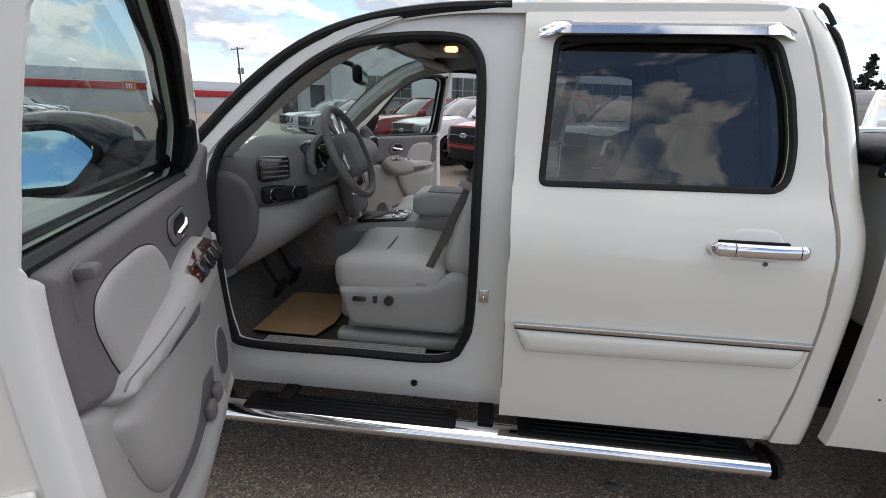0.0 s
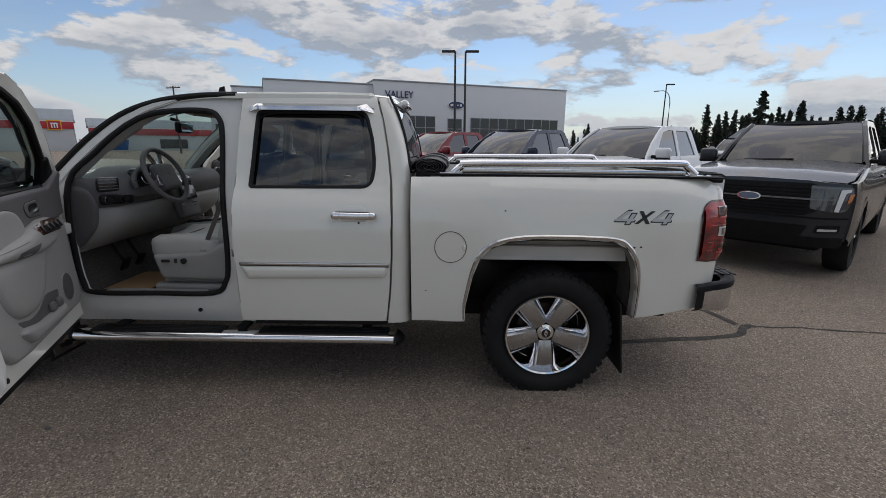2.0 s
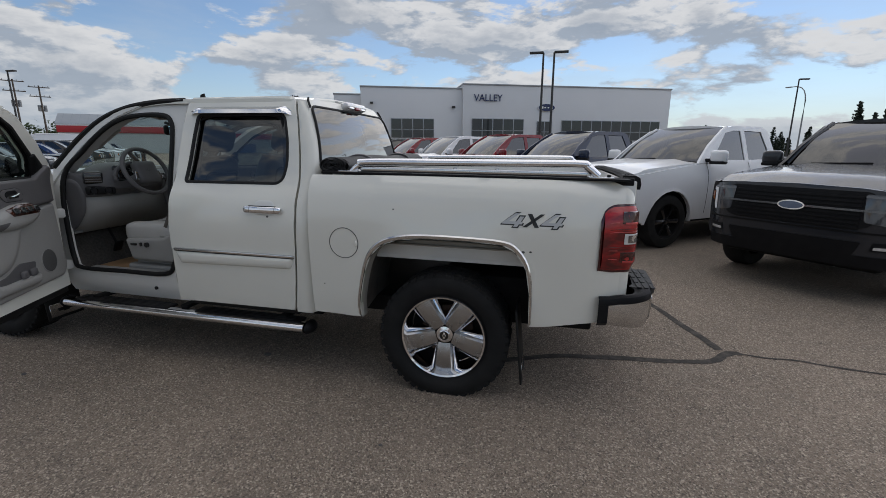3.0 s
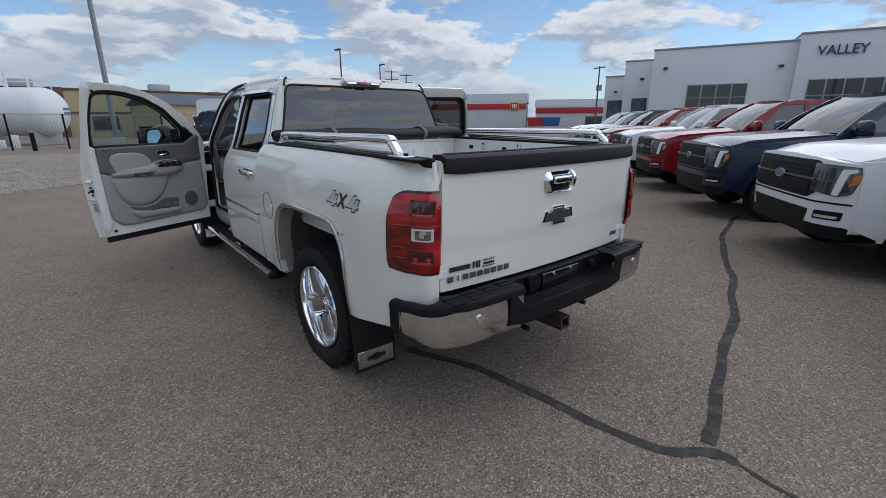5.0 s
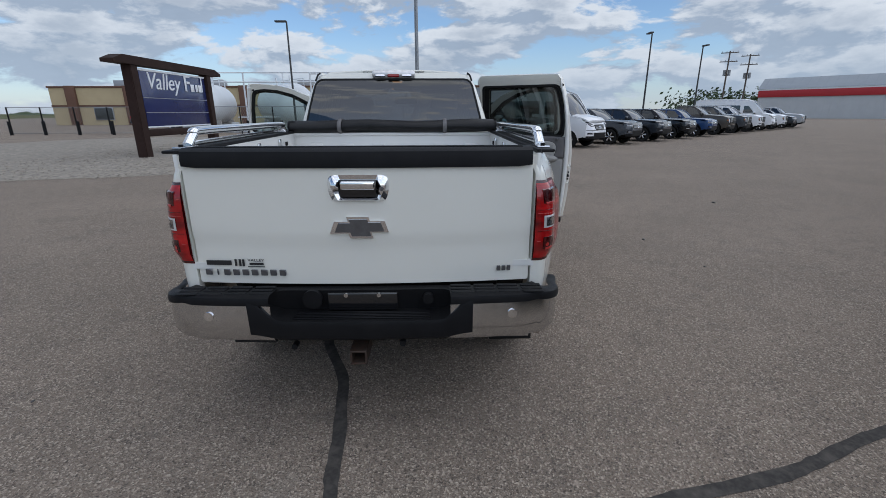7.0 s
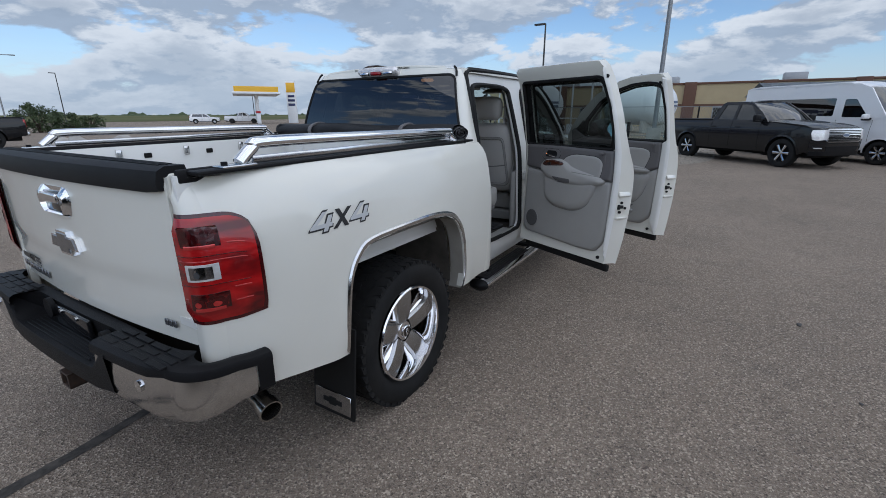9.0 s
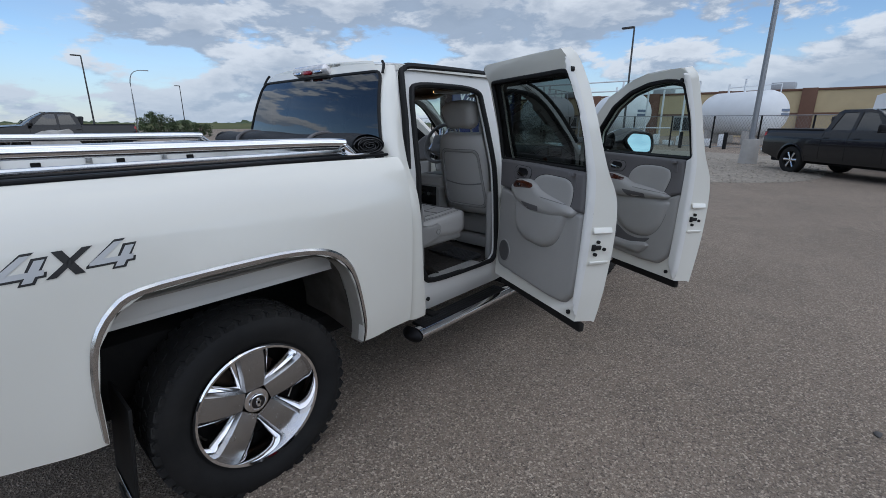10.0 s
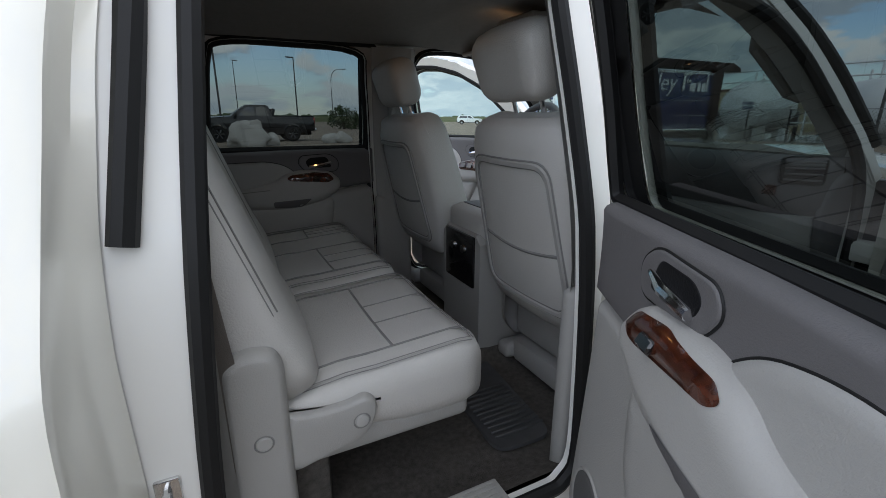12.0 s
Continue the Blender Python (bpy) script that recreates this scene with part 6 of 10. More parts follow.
def rear_bumper():
    def bx(y):
        # plan of the outer face
        a = abs(y)
        return 1.235 - 0.02 * (a / 0.6) ** 2 - (0.0 if a < 0.72 else 0.26 * ((a - 0.72) / 0.24) ** 2.2)

    # plan of one end: straight face, rounded corner, short flank; each step gives a place and the outward way
    def ends(s):
        rows = [((bx(a), a), (1.0, 0.06)) for a in np.linspace(0.40, 0.80, 9)]
        x1 = bx(0.80)
        for q in np.linspace(0.1, math.pi / 2, 12):
            rows.append(((x1 - 0.155 + 0.155 * math.cos(q), 0.80 + 0.120 * math.sin(q)), (math.cos(q), math.sin(q))))
        rows += [((x, 0.920 + 0.030 * k), (0.0, 1.0)) for x, k in zip(np.linspace(x1 - 0.18, 0.885, 7), np.linspace(0.05, 1, 7))]
        return [((x, s * y), (nx, s * ny)) for (x, y), (nx, ny) in rows]

    for s in (-1, 1):
        path = ends(s)

        def ring(p, spec):
            (x, y), (nx, ny) = p
            return [(x - nx * d, y - ny * d, z) for d, z in spec]

        bm = bmesh.new()
        rings = []
        for i, p in enumerate(path[:25]):
            up = 0.020 * max(0, (i - 9) / 15) ** 1.5
            dn = 0.034 * max(0, (i - 9) / 15)
            rings.append(ring(p, [(0.06, 0.556 + up), (0.020, 0.559 + up), (0.004, 0.582 + up), (-0.002, 0.640), (-0.001, 0.690 - dn * 0.6), (0.004, 0.738 - dn)]))
        fs = loft(bm, rings, False)
        orient(bm, fs, (1, s * 0.6, 0))
        bp = part("bumper_end", bm, M_CHROME_W, truck, "scuffed chrome bumper end")
        bm = bmesh.new()
        cyl(bm, (bx(0.68) - 0.005, s * 0.68, 0.685), (bx(0.68) + 0.007, s * 0.68, 0.685), 0.021, seg=20)
        part("parking_sensor", bm, M_CHROME, bp)
        bm = bmesh.new()
        rings = [ring(p, [(0.03, 0.572), (-0.004, 0.600), (-0.007, 0.665), (-0.006, 0.722)]) for p in path[24:]]
        fs = loft(bm, rings, False)
        orient(bm, fs, (0, s, 0))
        part("bumper_side_pad", bm, M_BLACK, bp)
        # step pad on top of this end, with a rolled lip
        bm = bmesh.new()
        rings = []
        for i, p in enumerate(path):
            back = (0.115 if i < 9 else 0.115 - 0.075 * min(1, (i - 8) / 9))
            lift = -0.038 * min(1, max(0, (i - 9) / 15))
            rings.append(ring(p, [(back, 0.779 + lift), (0.030, 0.785 + lift), (0.010, 0.784 + lift), (-0.004, 0.776 + lift), (-0.009, 0.762 + lift), (-0.008, 0.742 + lift), (0.004, 0.735 + lift)]))
        fs = loft(bm, rings, False)
        orient(bm, fs, (0.3, s * 0.3, 1))
        pad = part("bumper_pad", bm, M_BLACK, truck, "black textured bumper step pad")
        for k in range(4):
            for q in range(3):
                bm = bmesh.new()
                box(bm, (1.115 + q * 0.036, s * (0.45 + k * 0.108), 0.784), (0.024, 0.094, 0.006), 0.002, 1)
                part("pad_rib", bm, M_BLACK, pad)
    # centre section with lower step and plate recess
    bm = bmesh.new()
    rings = []
    for y in np.linspace(-0.50, 0.50, 25):
        k = min(1, max(0, (0.50 - abs(y)) / 0.14))
        k = k * k * (3 - 2 * k)
        x = bx(y)
        step_z = 0.772 - 0.105 * k
        rings.append([(1.08, y, 0.772), (x - 0.10 * k - 0.003, y, 0.772), (x - 0.115 * k - 0.002, y, step_z + 0.004), (x + 0.006, y, step_z), (x + 0.012, y, step_z - 0.02), (x + 0.004, y, 0.60 - 0.02 * k), (x - 0.03, y, 0.575 - 0.02 * k), (1.10, y, 0.60)])
    fs = loft(bm, rings, False)
    orient(bm, fs, (1, 0, 0.5))
    ctr = part("bumper_step", bm, M_BLACK, truck, "black moulded bumper centre step")
    bm = bmesh.new()
    for k in range(5):
        box(bm, (1.15 + k * 0.016, 0, 0.671), (0.007, 0.62, 0.006), 0.002, 1)
    part("step_ribs", bm, M_BLACK, ctr)
    bm = bmesh.new()
    box(bm, (1.142, 0.0, 0.722), (0.02, 0.32, 0.085), 0.006)
    rec = part("plate_recess", bm, M_GLOSSBLACK, ctr)
    for y in (-0.075, 0.075):
        bm = bmesh.new()
        cyl(bm, (1.15, y, 0.757), (1.16, y, 0.757), 0.010, seg=10)
        part("plate_screw", bm, M_CHROME_W, rec)
    bm = bmesh.new()
    cyl(bm, (1.135, -0.23, 0.735), (1.155, -0.23, 0.735), 0.045, seg=20)
    part("tow_socket", bm, M_BLACK, ctr)
    bm = bmesh.new()
    cyl(bm, (1.13, 0.30, 0.735), (1.16, 0.30, 0.735), 0.025, seg=16)
    part("tow_socket", bm, M_BLACK, ctr)
    # hitch
    bm = bmesh.new()
    for dy, dz, w, h in ((0, 0.031, 0.078, 0.010), (0, -0.031, 0.078, 0.010), (0.034, 0, 0.010, 0.07), (-0.034, 0, 0.010, 0.07)):
        box(bm, (1.13, -0.025 + dy, 0.47 + dz), (0.18, w, h), 0.002, 1)
    hr = part("hitch_receiver", bm, M_STEEL, truck, "rusty square hitch receiver")
    bm = bmesh.new()
    cyl(bm, (0.98, -0.62, 0.50), (0.98, 0.62, 0.50), 0.035, seg=12)
    box(bm, (1.0, -0.02, 0.52), (0.14, 0.24, 0.10), 0.02)
    part("hitch_bar", bm, M_UNDER, hr)
    bm = bmesh.new()
    for y, z in ((-0.32, 0.52), (0.18, 0.53)):
        cyl(bm, (1.16, y, z), (1.20, y, z), 0.014, seg=10)
    part("hitch_loop", bm, M_BLACK, hr)
    # exhaust tip on the passenger side
    bm = bmesh.new()
    a = Matrix.Translation((0.865, 0.80, 0.475)) @ Vector((0.16, 0.93, -0.22)).to_track_quat("Z", "Y").to_matrix().to_4x4()
    revolve(bm, [(0.038, -0.20), (0.040, 0.04), (0.047, 0.06), (0.047, 0.10), (0.041, 0.10), (0.036, 0.04), (0.034, -0.2)], a, 22)
    part("exhaust_tip", bm, M_EXHAUST, truck, "polished exhaust tip")


rear_bumper()


def wheel(x, s, spin):
    w = new("wheel")
    w.parent = truck
    w["label"] = "five-spoke chrome wheel on an all-terrain tyre"
    m = Matrix.Translation((x, s * (0.818 if x > -1 else 0.795), 0.403)) @ Matrix.Rotation(radians(-90 * s), 4, "X") @ Matrix.Rotation(radians(spin), 4, "Z")
    R = 0.408
    bm = bmesh.new()
    prof = [(0.262, -0.10), (0.30, -0.128), (0.345, -0.136), (0.378, -0.125), (R - 0.010, -0.108), (R - 0.005, -0.09), (R - 0.006, 0.0), (R - 0.005, 0.09), (R - 0.010, 0.108), (0.378, 0.125), (0.345, 0.136), (0.30, 0.128), (0.262, 0.10)]
    revolve(bm, prof, m, 56)
    tyre = part("tyre", bm, M_TYRE, w)
    bm = bmesh.new()
    n = 44
    for k in range(n):
        for row, (h, wd, off) in enumerate(((-0.098, 0.045, 0), (-0.035, 0.046, 0.5), (0.035, 0.046, 0), (0.098, 0.045, 0.5))):
            a = 2 * math.pi * (k + off) / n
            q = m @ Matrix.Rotation(a, 4, "Z") @ Matrix.Translation((R - 0.009, 0, h)) @ Matrix.Rotation(radians(18 if row % 2 else -18), 4, "X")
            box(bm, (0, 0, 0), (0.012, 0.036, wd), 0, 1, q)
            if row in (0, 3):
                q = m @ Matrix.Rotation(a, 4, "Z") @ Matrix.Translation((R - 0.024 - 0.004 * (k % 2), 0, h * 1.18))
                box(bm, (0, 0, 0), (0.030 + 0.008 * (k % 2), 0.036, 0.012), 0, 1, q)
    part("tread", bm, M_TYRE, tyre, smooth=False)
    bm = bmesh.new()
    revolve(bm, [(0.268, 0.118), (0.262, 0.126), (0.252, 0.122), (0.246, 0.100), (0.238, 0.02), (0.236, -0.08), (0.25, -0.11)], m, 56)
    rim = part("rim", bm, M_CHROME, w)
    bm = bmesh.new()
    revolve(bm, [(0.0, -0.045), (0.235, -0.045)], m, 40)
    part("wheel_backing", bm, M_UNDER, rim)
    bm = bmesh.new()
    revolve(bm, [(0.0, 0.005), (0.10, 0.005), (0.105, -0.012), (0.168, -0.012), (0.170, -0.03)], m, 40)
    part("brake_disc", bm, M_STEEL, rim)
    # spokes: broad slightly dished plates with raised edges
    for k in range(5):
        a = 2 * math.pi * k / 5
        q = m @ Matrix.Rotation(a, 4, "Z")
        bm = bmesh.new()
        rings = []
        for t in np.linspace(0, 1, 7):
            r = 0.055 + 0.190 * t
            hw = 0.050 + 0.018 * t ** 0.7
            hh = 0.062 + 0.022 * math.sin(math.pi * (0.1 + 0.7 * t)) + 0.006 * t
            rings.append([q @ Vector((r, -hw - 0.010, hh - 0.055)), q @ Vector((r, -hw, hh - 0.020)), q @ Vector((r, -hw * 0.74, hh)), q @ Vector((r, -hw * 0.30, hh + 0.003)), q @ Vector((r, 0, hh + 0.004)), q @ Vector((r, hw * 0.30, hh + 0.003)), q @ Vector((r, hw * 0.74, hh)), q @ Vector((r, hw, hh - 0.020)), q @ Vector((r, hw + 0.010, hh - 0.055))])
        fs = loft(bm, rings, False)
        orient(bm, fs, (0, s, 0))
        sp = part("spoke", bm, M_SATIN, rim)
        for sg in (-1, 1):
            bm = bmesh.new()
            rings = []
            for t in np.linspace(0.05, 1, 7):
                r = 0.055 + 0.188 * t
                hw = 0.050 + 0.018 * t ** 0.7
                hh = 0.062 + 0.022 * math.sin(math.pi * (0.1 + 0.7 * t)) + 0.006 * t
                w = 0.006 + 0.022 * t
                rings.append([q @ Vector((r, sg * hw, hh - 0.016)), q @ Vector((r, sg * (hw + w * 0.5), hh - 0.022)), q @ Vector((r, sg * (hw + w), hh - 0.042)), q @ Vector((r, sg * (hw + w), hh - 0.075))])
            fs = loft(bm, rings, False)
            orient(bm, fs, (0, s, 0))
            part("spoke_flank", bm, M_CHROME, sp, "polished spoke flank")
    bm = bmesh.new()
    revolve(bm, [(0.0, 0.086), (0.030, 0.086), (0.034, 0.083), (0.036, 0.074), (0.052, 0.070), (0.058, 0.062), (0.060, 0.03)], m, 32)
    hub = part("hub_cap", bm, M_CHROME, rim)
    bm = bmesh.new()
    revolve(bm, [(0.0, 0.0875), (0.029, 0.0870)], m, 24)
    part("hub_disc", bm, M_GLOSSBLACK, hub)
    bm = bmesh.new()
    box(bm, (0, 0, 0), (0.040, 0.013, 0.003), 0.001, 1, m @ Matrix.Translation((0, 0, 0.0885)))
    box(bm, (0, 0, 0), (0.014, 0.022, 0.003), 0.001, 1, m @ Matrix.Translation((0, 0, 0.0885)))
    part("hub_badge", bm, M_CHROME, hub)
    for k in range(6):
        a = 2 * math.pi * (k + 0.5) / 6
        bm = bmesh.new()
        p0, p1 = m @ Vector((0.075 * math.cos(a), 0.075 * math.sin(a), 0.03)), m @ Vector((0.075 * math.cos(a), 0.075 * math.sin(a), 0.052))
        cyl(bm, p0, p1, 0.010, seg=6)
        part("lug_nut", bm, M_CHROME_W, hub)


wheel(0.0, -1, -90)
wheel(0.0, 1, -90)
wheel(-3.645, -1, -110)
wheel(-3.645, 1, 60)


def running_gear():
    for s in (-1, 1):
        # step bar
        bm = bmesh.new()
        rings = []
        for x in np.linspace(-3.0, -0.965, 20):
            rings.append([(x, s * (0.875 + 0.055 * math.cos(q)), 0.345 + 0.036 * math.sin(q)) for q in np.linspace(0, 2 * math.pi, 16, endpoint=False)])
        fs = loft(bm, rings, True, True)
        bmesh.ops.recalc_face_normals(bm, faces=fs)
        st = part("side_step", bm, M_CHROME, truck, "chrome tube step with black tread pads")
        for x in (-0.928, -3.02):
            bm = bmesh.new()
            rings = []
            for k in range(5):
                f = math.cos(k / 4 * 1.35)
                xx = x + (0.05 if x > -2 else -0.05) * (k / 4)
                rings.append([(xx - (0.02 if x > -2 else -0.02), s * (0.862 + 0.078 * f * math.cos(q)), 0.345 + 0.046 * f * math.sin(q)) for q in np.linspace(0, 2 * math.pi, 14, endpoint=False)])
            fs = loft(bm, rings, True, True)
            bmesh.ops.recalc_face_normals(bm, faces=fs)
            part("step_end_cap", bm, M_BLACK, st)
        for x0, x1 in ((-2.90, -2.06), (-1.83, -1.0)):
            bm = bmesh.new()
            box(bm, ((x0 + x1) / 2, s * 0.850, 0.377), (x1 - x0, 0.105, 0.022), 0.009)
            pd = part("step_pad", bm, M_BLACK, st)
            bm = bmesh.new()
            for k in range(4):
                box(bm, ((x0 + x1) / 2, s * (0.815 + k * 0.022), 0.389), (x1 - x0 - 0.10, 0.008, 0.006), 0.002, 1)
            part("pad_tread", bm, M_RUBBER, pd)
        for x in (-2.75, -1.95, -1.15):
            bm = bmesh.new()
            box(bm, (x, s * 0.74, 0.39), (0.06, 0.24, 0.03), 0.008)
            part("step_bracket", bm, M_UNDER, st)
        # mud flaps with a bright plate
        for x, z0 in ((0.462, 0.15), (-3.16, 0.18)):
            bm = bmesh.new()
            box(bm, (x, s * 0.81, (z0 + 0.62) / 2), (0.014, 0.27, 0.62 - z0), 0.006, 2, Matrix.Rotation(radians(-6), 4, "Y"))
            fl = part("mud_flap", bm, M_RUBBER, truck, "black mud flap with metal plate")
            bm = bmesh.new()
            box(bm, (x + 0.028, s * 0.81, z0 + 0.075), (0.004, 0.235, 0.10), 0.002, 1, Matrix.Rotation(radians(-6), 4, "Y"))
            pl = part("flap_plate", bm, M_CHROME_W, fl)
            bm = bmesh.new()
            box(bm, (x + 0.031, s * 0.81, z0 + 0.075), (0.004, 0.12, 0.024), 0.001, 1, Matrix.Rotation(radians(-6), 4, "Y"))
            box(bm, (x + 0.0315, s * 0.81, z0 + 0.075), (0.004, 0.045, 0.04), 0.001, 1, Matrix.Rotation(radians(-6), 4, "Y"))
            part("plate_cutout", bm, M_RUBBER, pl)


running_gear()


def tonneau():
    """The soft bed cover rolled up behind the cab and strapped."""
    bm = bmesh.new()
    rnd = random.Random(4)
    rings = []
    for y in np.linspace(-0.815, 0.815, 46):
        ring = []
        for j in range(28):
            q = 2 * math.pi * j / 28
            wob = 1 + 0.035 * math.sin(q * 3 + y * 5) + 0.03 * noise.noise((math.cos(q) * 2, math.sin(q) * 2, y * 5))
            sag = -0.006 * math.sin(y * 7)
            ring.append((-0.735 + 0.100 * wob * math.cos(q) + 0.012 * y, y, 1.430 + sag + 0.049 * wob * math.sin(q)))
        rings.append(ring)
    fs = loft(bm, rings, True, False)
    orient(bm, fs, (0, 0, 0.01))
    bmesh.ops.recalc_face_normals(bm, faces=fs)
    roll = part("rolled_bed_cover", bm, M_VINYL, truck, "black vinyl bed cover rolled up behind the cab")
    # spiral folds at both ends
    for s in (-1, 1):
        bm = bmesh.new()
        pts = []
        for k in range(120):
            a = k / 119 * 2 * math.pi * 5.2
            r = (0.10 + 0.86 * k / 119) * (1 + 0.05 * math.sin(2.3 * a + s) * math.sin(0.37 * a))
            pts.append((-0.735 + 0.012 * s + 0.098 * r * math.cos(a), 1.430 + 0.047 * r * math.sin(a)))
        inn = [[(x, s * 0.832 + s * 0.004 * math.sin(i * 0.7), z) for i, (x, z) in enumerate(pts)], [(x, s * 0.78, z) for x, z in pts]]
        loft(bm, inn, False)
        bmesh.ops.solidify(bm, geom=bm.faces[:], thickness=0.005)
        part("roll_fold", bm, M_VINYL, roll)
        # thin grey line along the spiral, a highlight put in as colour
        bm = bmesh.new()
        tube(bm, [(x, s * (0.834 + 0.004 * math.sin(i * 0.7)), z) for i, (x, z) in enumerate(pts)], 0.0026, 4)
        part("fold_hem", bm, M_FOLDLIGHT, roll, "thin grey highlights painted along the rolled cover's folds")
        bm = bmesh.new()
        revolve(bm, [(0.0, 0.0), (1.0, 0.0)], Matrix.Translation((-0.735, s * 0.800, 1.430)) @ Matrix.Rotation(radians(90), 4, "X") @ Matrix.Diagonal((0.090, 0.043, 1, 1)), 24)
        part("roll_core", bm, M_UNDER, roll)
        bm = bmesh.new()
        ring_tube(bm, [(-0.735 + 0.106 * math.cos(q), s * 0.42, 1.430 + 0.055 * math.sin(q)) for q in np.linspace(0, 2 * math.pi, 24, endpoint=False)], 0.008, 6)
        bent(bm, lambda c: Vector((c.x, s * 0.42 + (c.y - s * 0.42) * 2.2, c.z)))
        part("roll_strap", bm, M_TRIMDARK, roll)
    return roll


tonneau()

# ---- cabin ----
def soft_box(bm, c, size, r, seg=4, fn=None, m=None):
    """A padded block: a bevelled, subdivided box bent by fn, which works in the block's own -1..1 space."""
    q = bmesh.new()
    bmesh.ops.create_cube(q, size=1.0)
    bmesh.ops.subdivide_edges(q, edges=q.edges[:], cuts=7, use_grid_fill=True)
    sx, sy, sz = size
    for v in q.verts:
        p = np.array(v.co) * 2
        # round the corners in true size
        half = np.array(size) / 2
        w = p * half
        core = np.clip(w, -(half - r), half - r)
        d = w - core
        n = np.linalg.norm(d)
        if n > 1e-9:
            w = core + d / n * min(max(abs(d)), r)
        p2 = w / half
        off = fn(*p2) if fn else (0, 0, 0)
        v.co = Vector(w + np.array(off))
    if m is not None:
        bmesh.ops.transform(q, matrix=m, verts=q.verts)
    bmesh.ops.translate(q, vec=c, verts=q.verts)
    me = bpy.data.meshes.new("tmp")
    q.to_mesh(me)
    q.free()
    bm.from_mesh(me)
    bpy.data.meshes.remove(me)


def floor_pan():
    bm = bmesh.new()

    def fz(x, y, e=0):
        hump = 0.10 * math.exp(-(y / 0.17) ** 4)
        rise = 0.28 * max(0, min(1, (-3.0 - x) / 0.12)) + 0.05 * max(0, min(1, (abs(y) - 0.66) / 0.08))
        back = 0.10 * max(0, min(1, (x + 1.32) / 0.12))
        return (x, y, 0.535 + hump + rise + back + 0.004 * noise.noise((x * 7, y * 7, 0)))

    sheet(bm, [(-3.12, -0.755), (-0.96, -0.755), (-0.96, 0.755), (-3.12, 0.755)], [], fz, (0, 0, 1), 0.06)
    part("cabin_floor", bm, M_CARPET, truck, "grey-brown carpet floor")
    bm = bmesh.new()
    box(bm, (-3.16, 0, 0.95), (0.04, 1.40, 0.72), 0.01)
    part("firewall", bm, M_CARPET, truck)
    # back trim panel of the cabin
    bm = bmesh.new()
    box(bm, (-0.955, 0, 1.0), (0.02, 1.50, 0.76), 0.006)
    part("cabin_back_panel", bm, M_TRIM, truck)
    for s in (-1, 1):
        # lower pillar trims
        bm = bmesh.new()
        box(bm, (-1.94, s * 0.715, 0.80), (0.185, 0.05, 0.52), 0.02, 3)
        part("pillar_trim", bm, M_TRIM, truck)
        bm = bmesh.new()
        rings = []
        for z in np.linspace(1.02, 1.74, 9):
            w = APER(z) - 0.06
            rings.append([(-2.03, s * w, z), (-2.00, s * (w - 0.03), z), (-1.89, s * (w - 0.03), z), (-1.856 + 0.06 * max(0, z - 1.1), s * w, z)])
        fs = loft(bm, rings, False)
        orient(bm, fs, (0, -s, 0))
        part("pillar_trim", bm, M_TRIM, truck)
        bm = bmesh.new()
        rings = []
        for z in np.linspace(0.62, 1.74, 9):
            w = APER(z) - 0.06
            rings.append([(-1.11, s * w, z), (-1.08, s * (w - 0.03), z), (-0.97, s * (w - 0.05), z)])
        fs = loft(bm, rings, False)
        orient(bm, fs, (-0.5, -s, 0))
        part("rear_pillar_trim", bm, M_TRIM, truck)
        bm = bmesh.new()
        tube(bm, [(-1.93, s * 0.63, 1.62), (-1.915, s * 0.60, 1.605), (-1.905, s * 0.595, 1.50), (-1.905, s * 0.605, 1.37), (-1.92, s * 0.65, 1.335)], 0.016, 8)
        part("pillar_grab_handle", bm, M_TRIM, truck)
        # seat belts
        bm = bmesh.new()
        line = smooth_line([(-1.975, 0.628, 1.53), (-2.022, 0.650, 1.36), (-2.055, 0.662, 1.26), (-2.10, 0.672, 1.16), (-2.155, 0.684, 1.03), (-2.205, 0.692, 0.92), (-2.232, 0.694, 0.86)], 3)
        loft(bm, [[(x - 0.022, s * y, z - 0.011) for x, y, z in line], [(x + 0.022, s * y, z + 0.011) for x, y, z in line]], False)
        bmesh.ops.solidify(bm, geom=bm.faces[:], thickness=0.003)
        part("seat_belt", bm, M_BELT, truck, "taupe seat belt")
        bm = bmesh.new()
        box(bm, (-2.058, s * 0.668, 1.245), (0.085, 0.012, 0.030), 0.004, 2, Matrix.Rotation(radians(24), 4, "Y"))
        box(bm, (-2.228, s * 0.690, 0.862), (0.06, 0.02, 0.03), 0.008)
        part("belt_tongue", bm, M_TRIM, truck)
        bm = bmesh.new()
        loft(bm, [[(-1.06, s * 0.70, 1.45), (-1.10, s * 0.70, 1.45)], [(-1.10, s * 0.705, 1.0), (-1.14, s * 0.705, 1.0)], [(-1.12, s * 0.71, 0.66), (-1.16, s * 0.71, 0.66)]], False)
        bmesh.ops.solidify(bm, geom=bm.faces[:], thickness=0.003)
        part("rear_seat_belt", bm, M_BELT, truck)
    # rubber mat with ribs in the passenger rear footwell, paper mat at the driver
    bm = bmesh.new()
    sheet(bm, fillet([(-1.97, 0.17), (-1.76, 0.17), (-1.745, 0.61), (-1.93, 0.62)], 0.05), [], lambda x, y, e: (x, y, 0.553 + 0.006 * (e < 0.02)), (0, 0, 1), 0.03, 0.03, flange=(0, 0, -0.012))
    rm = part("rubber_mat", bm, M_MAT, truck, "ribbed black rubber floor mat")
    bm = bmesh.new()
    for k in range(11):
        box(bm, (-1.855, 0.34 + k * 0.022, 0.557), (0.17, 0.008, 0.010), 0.002, 1)
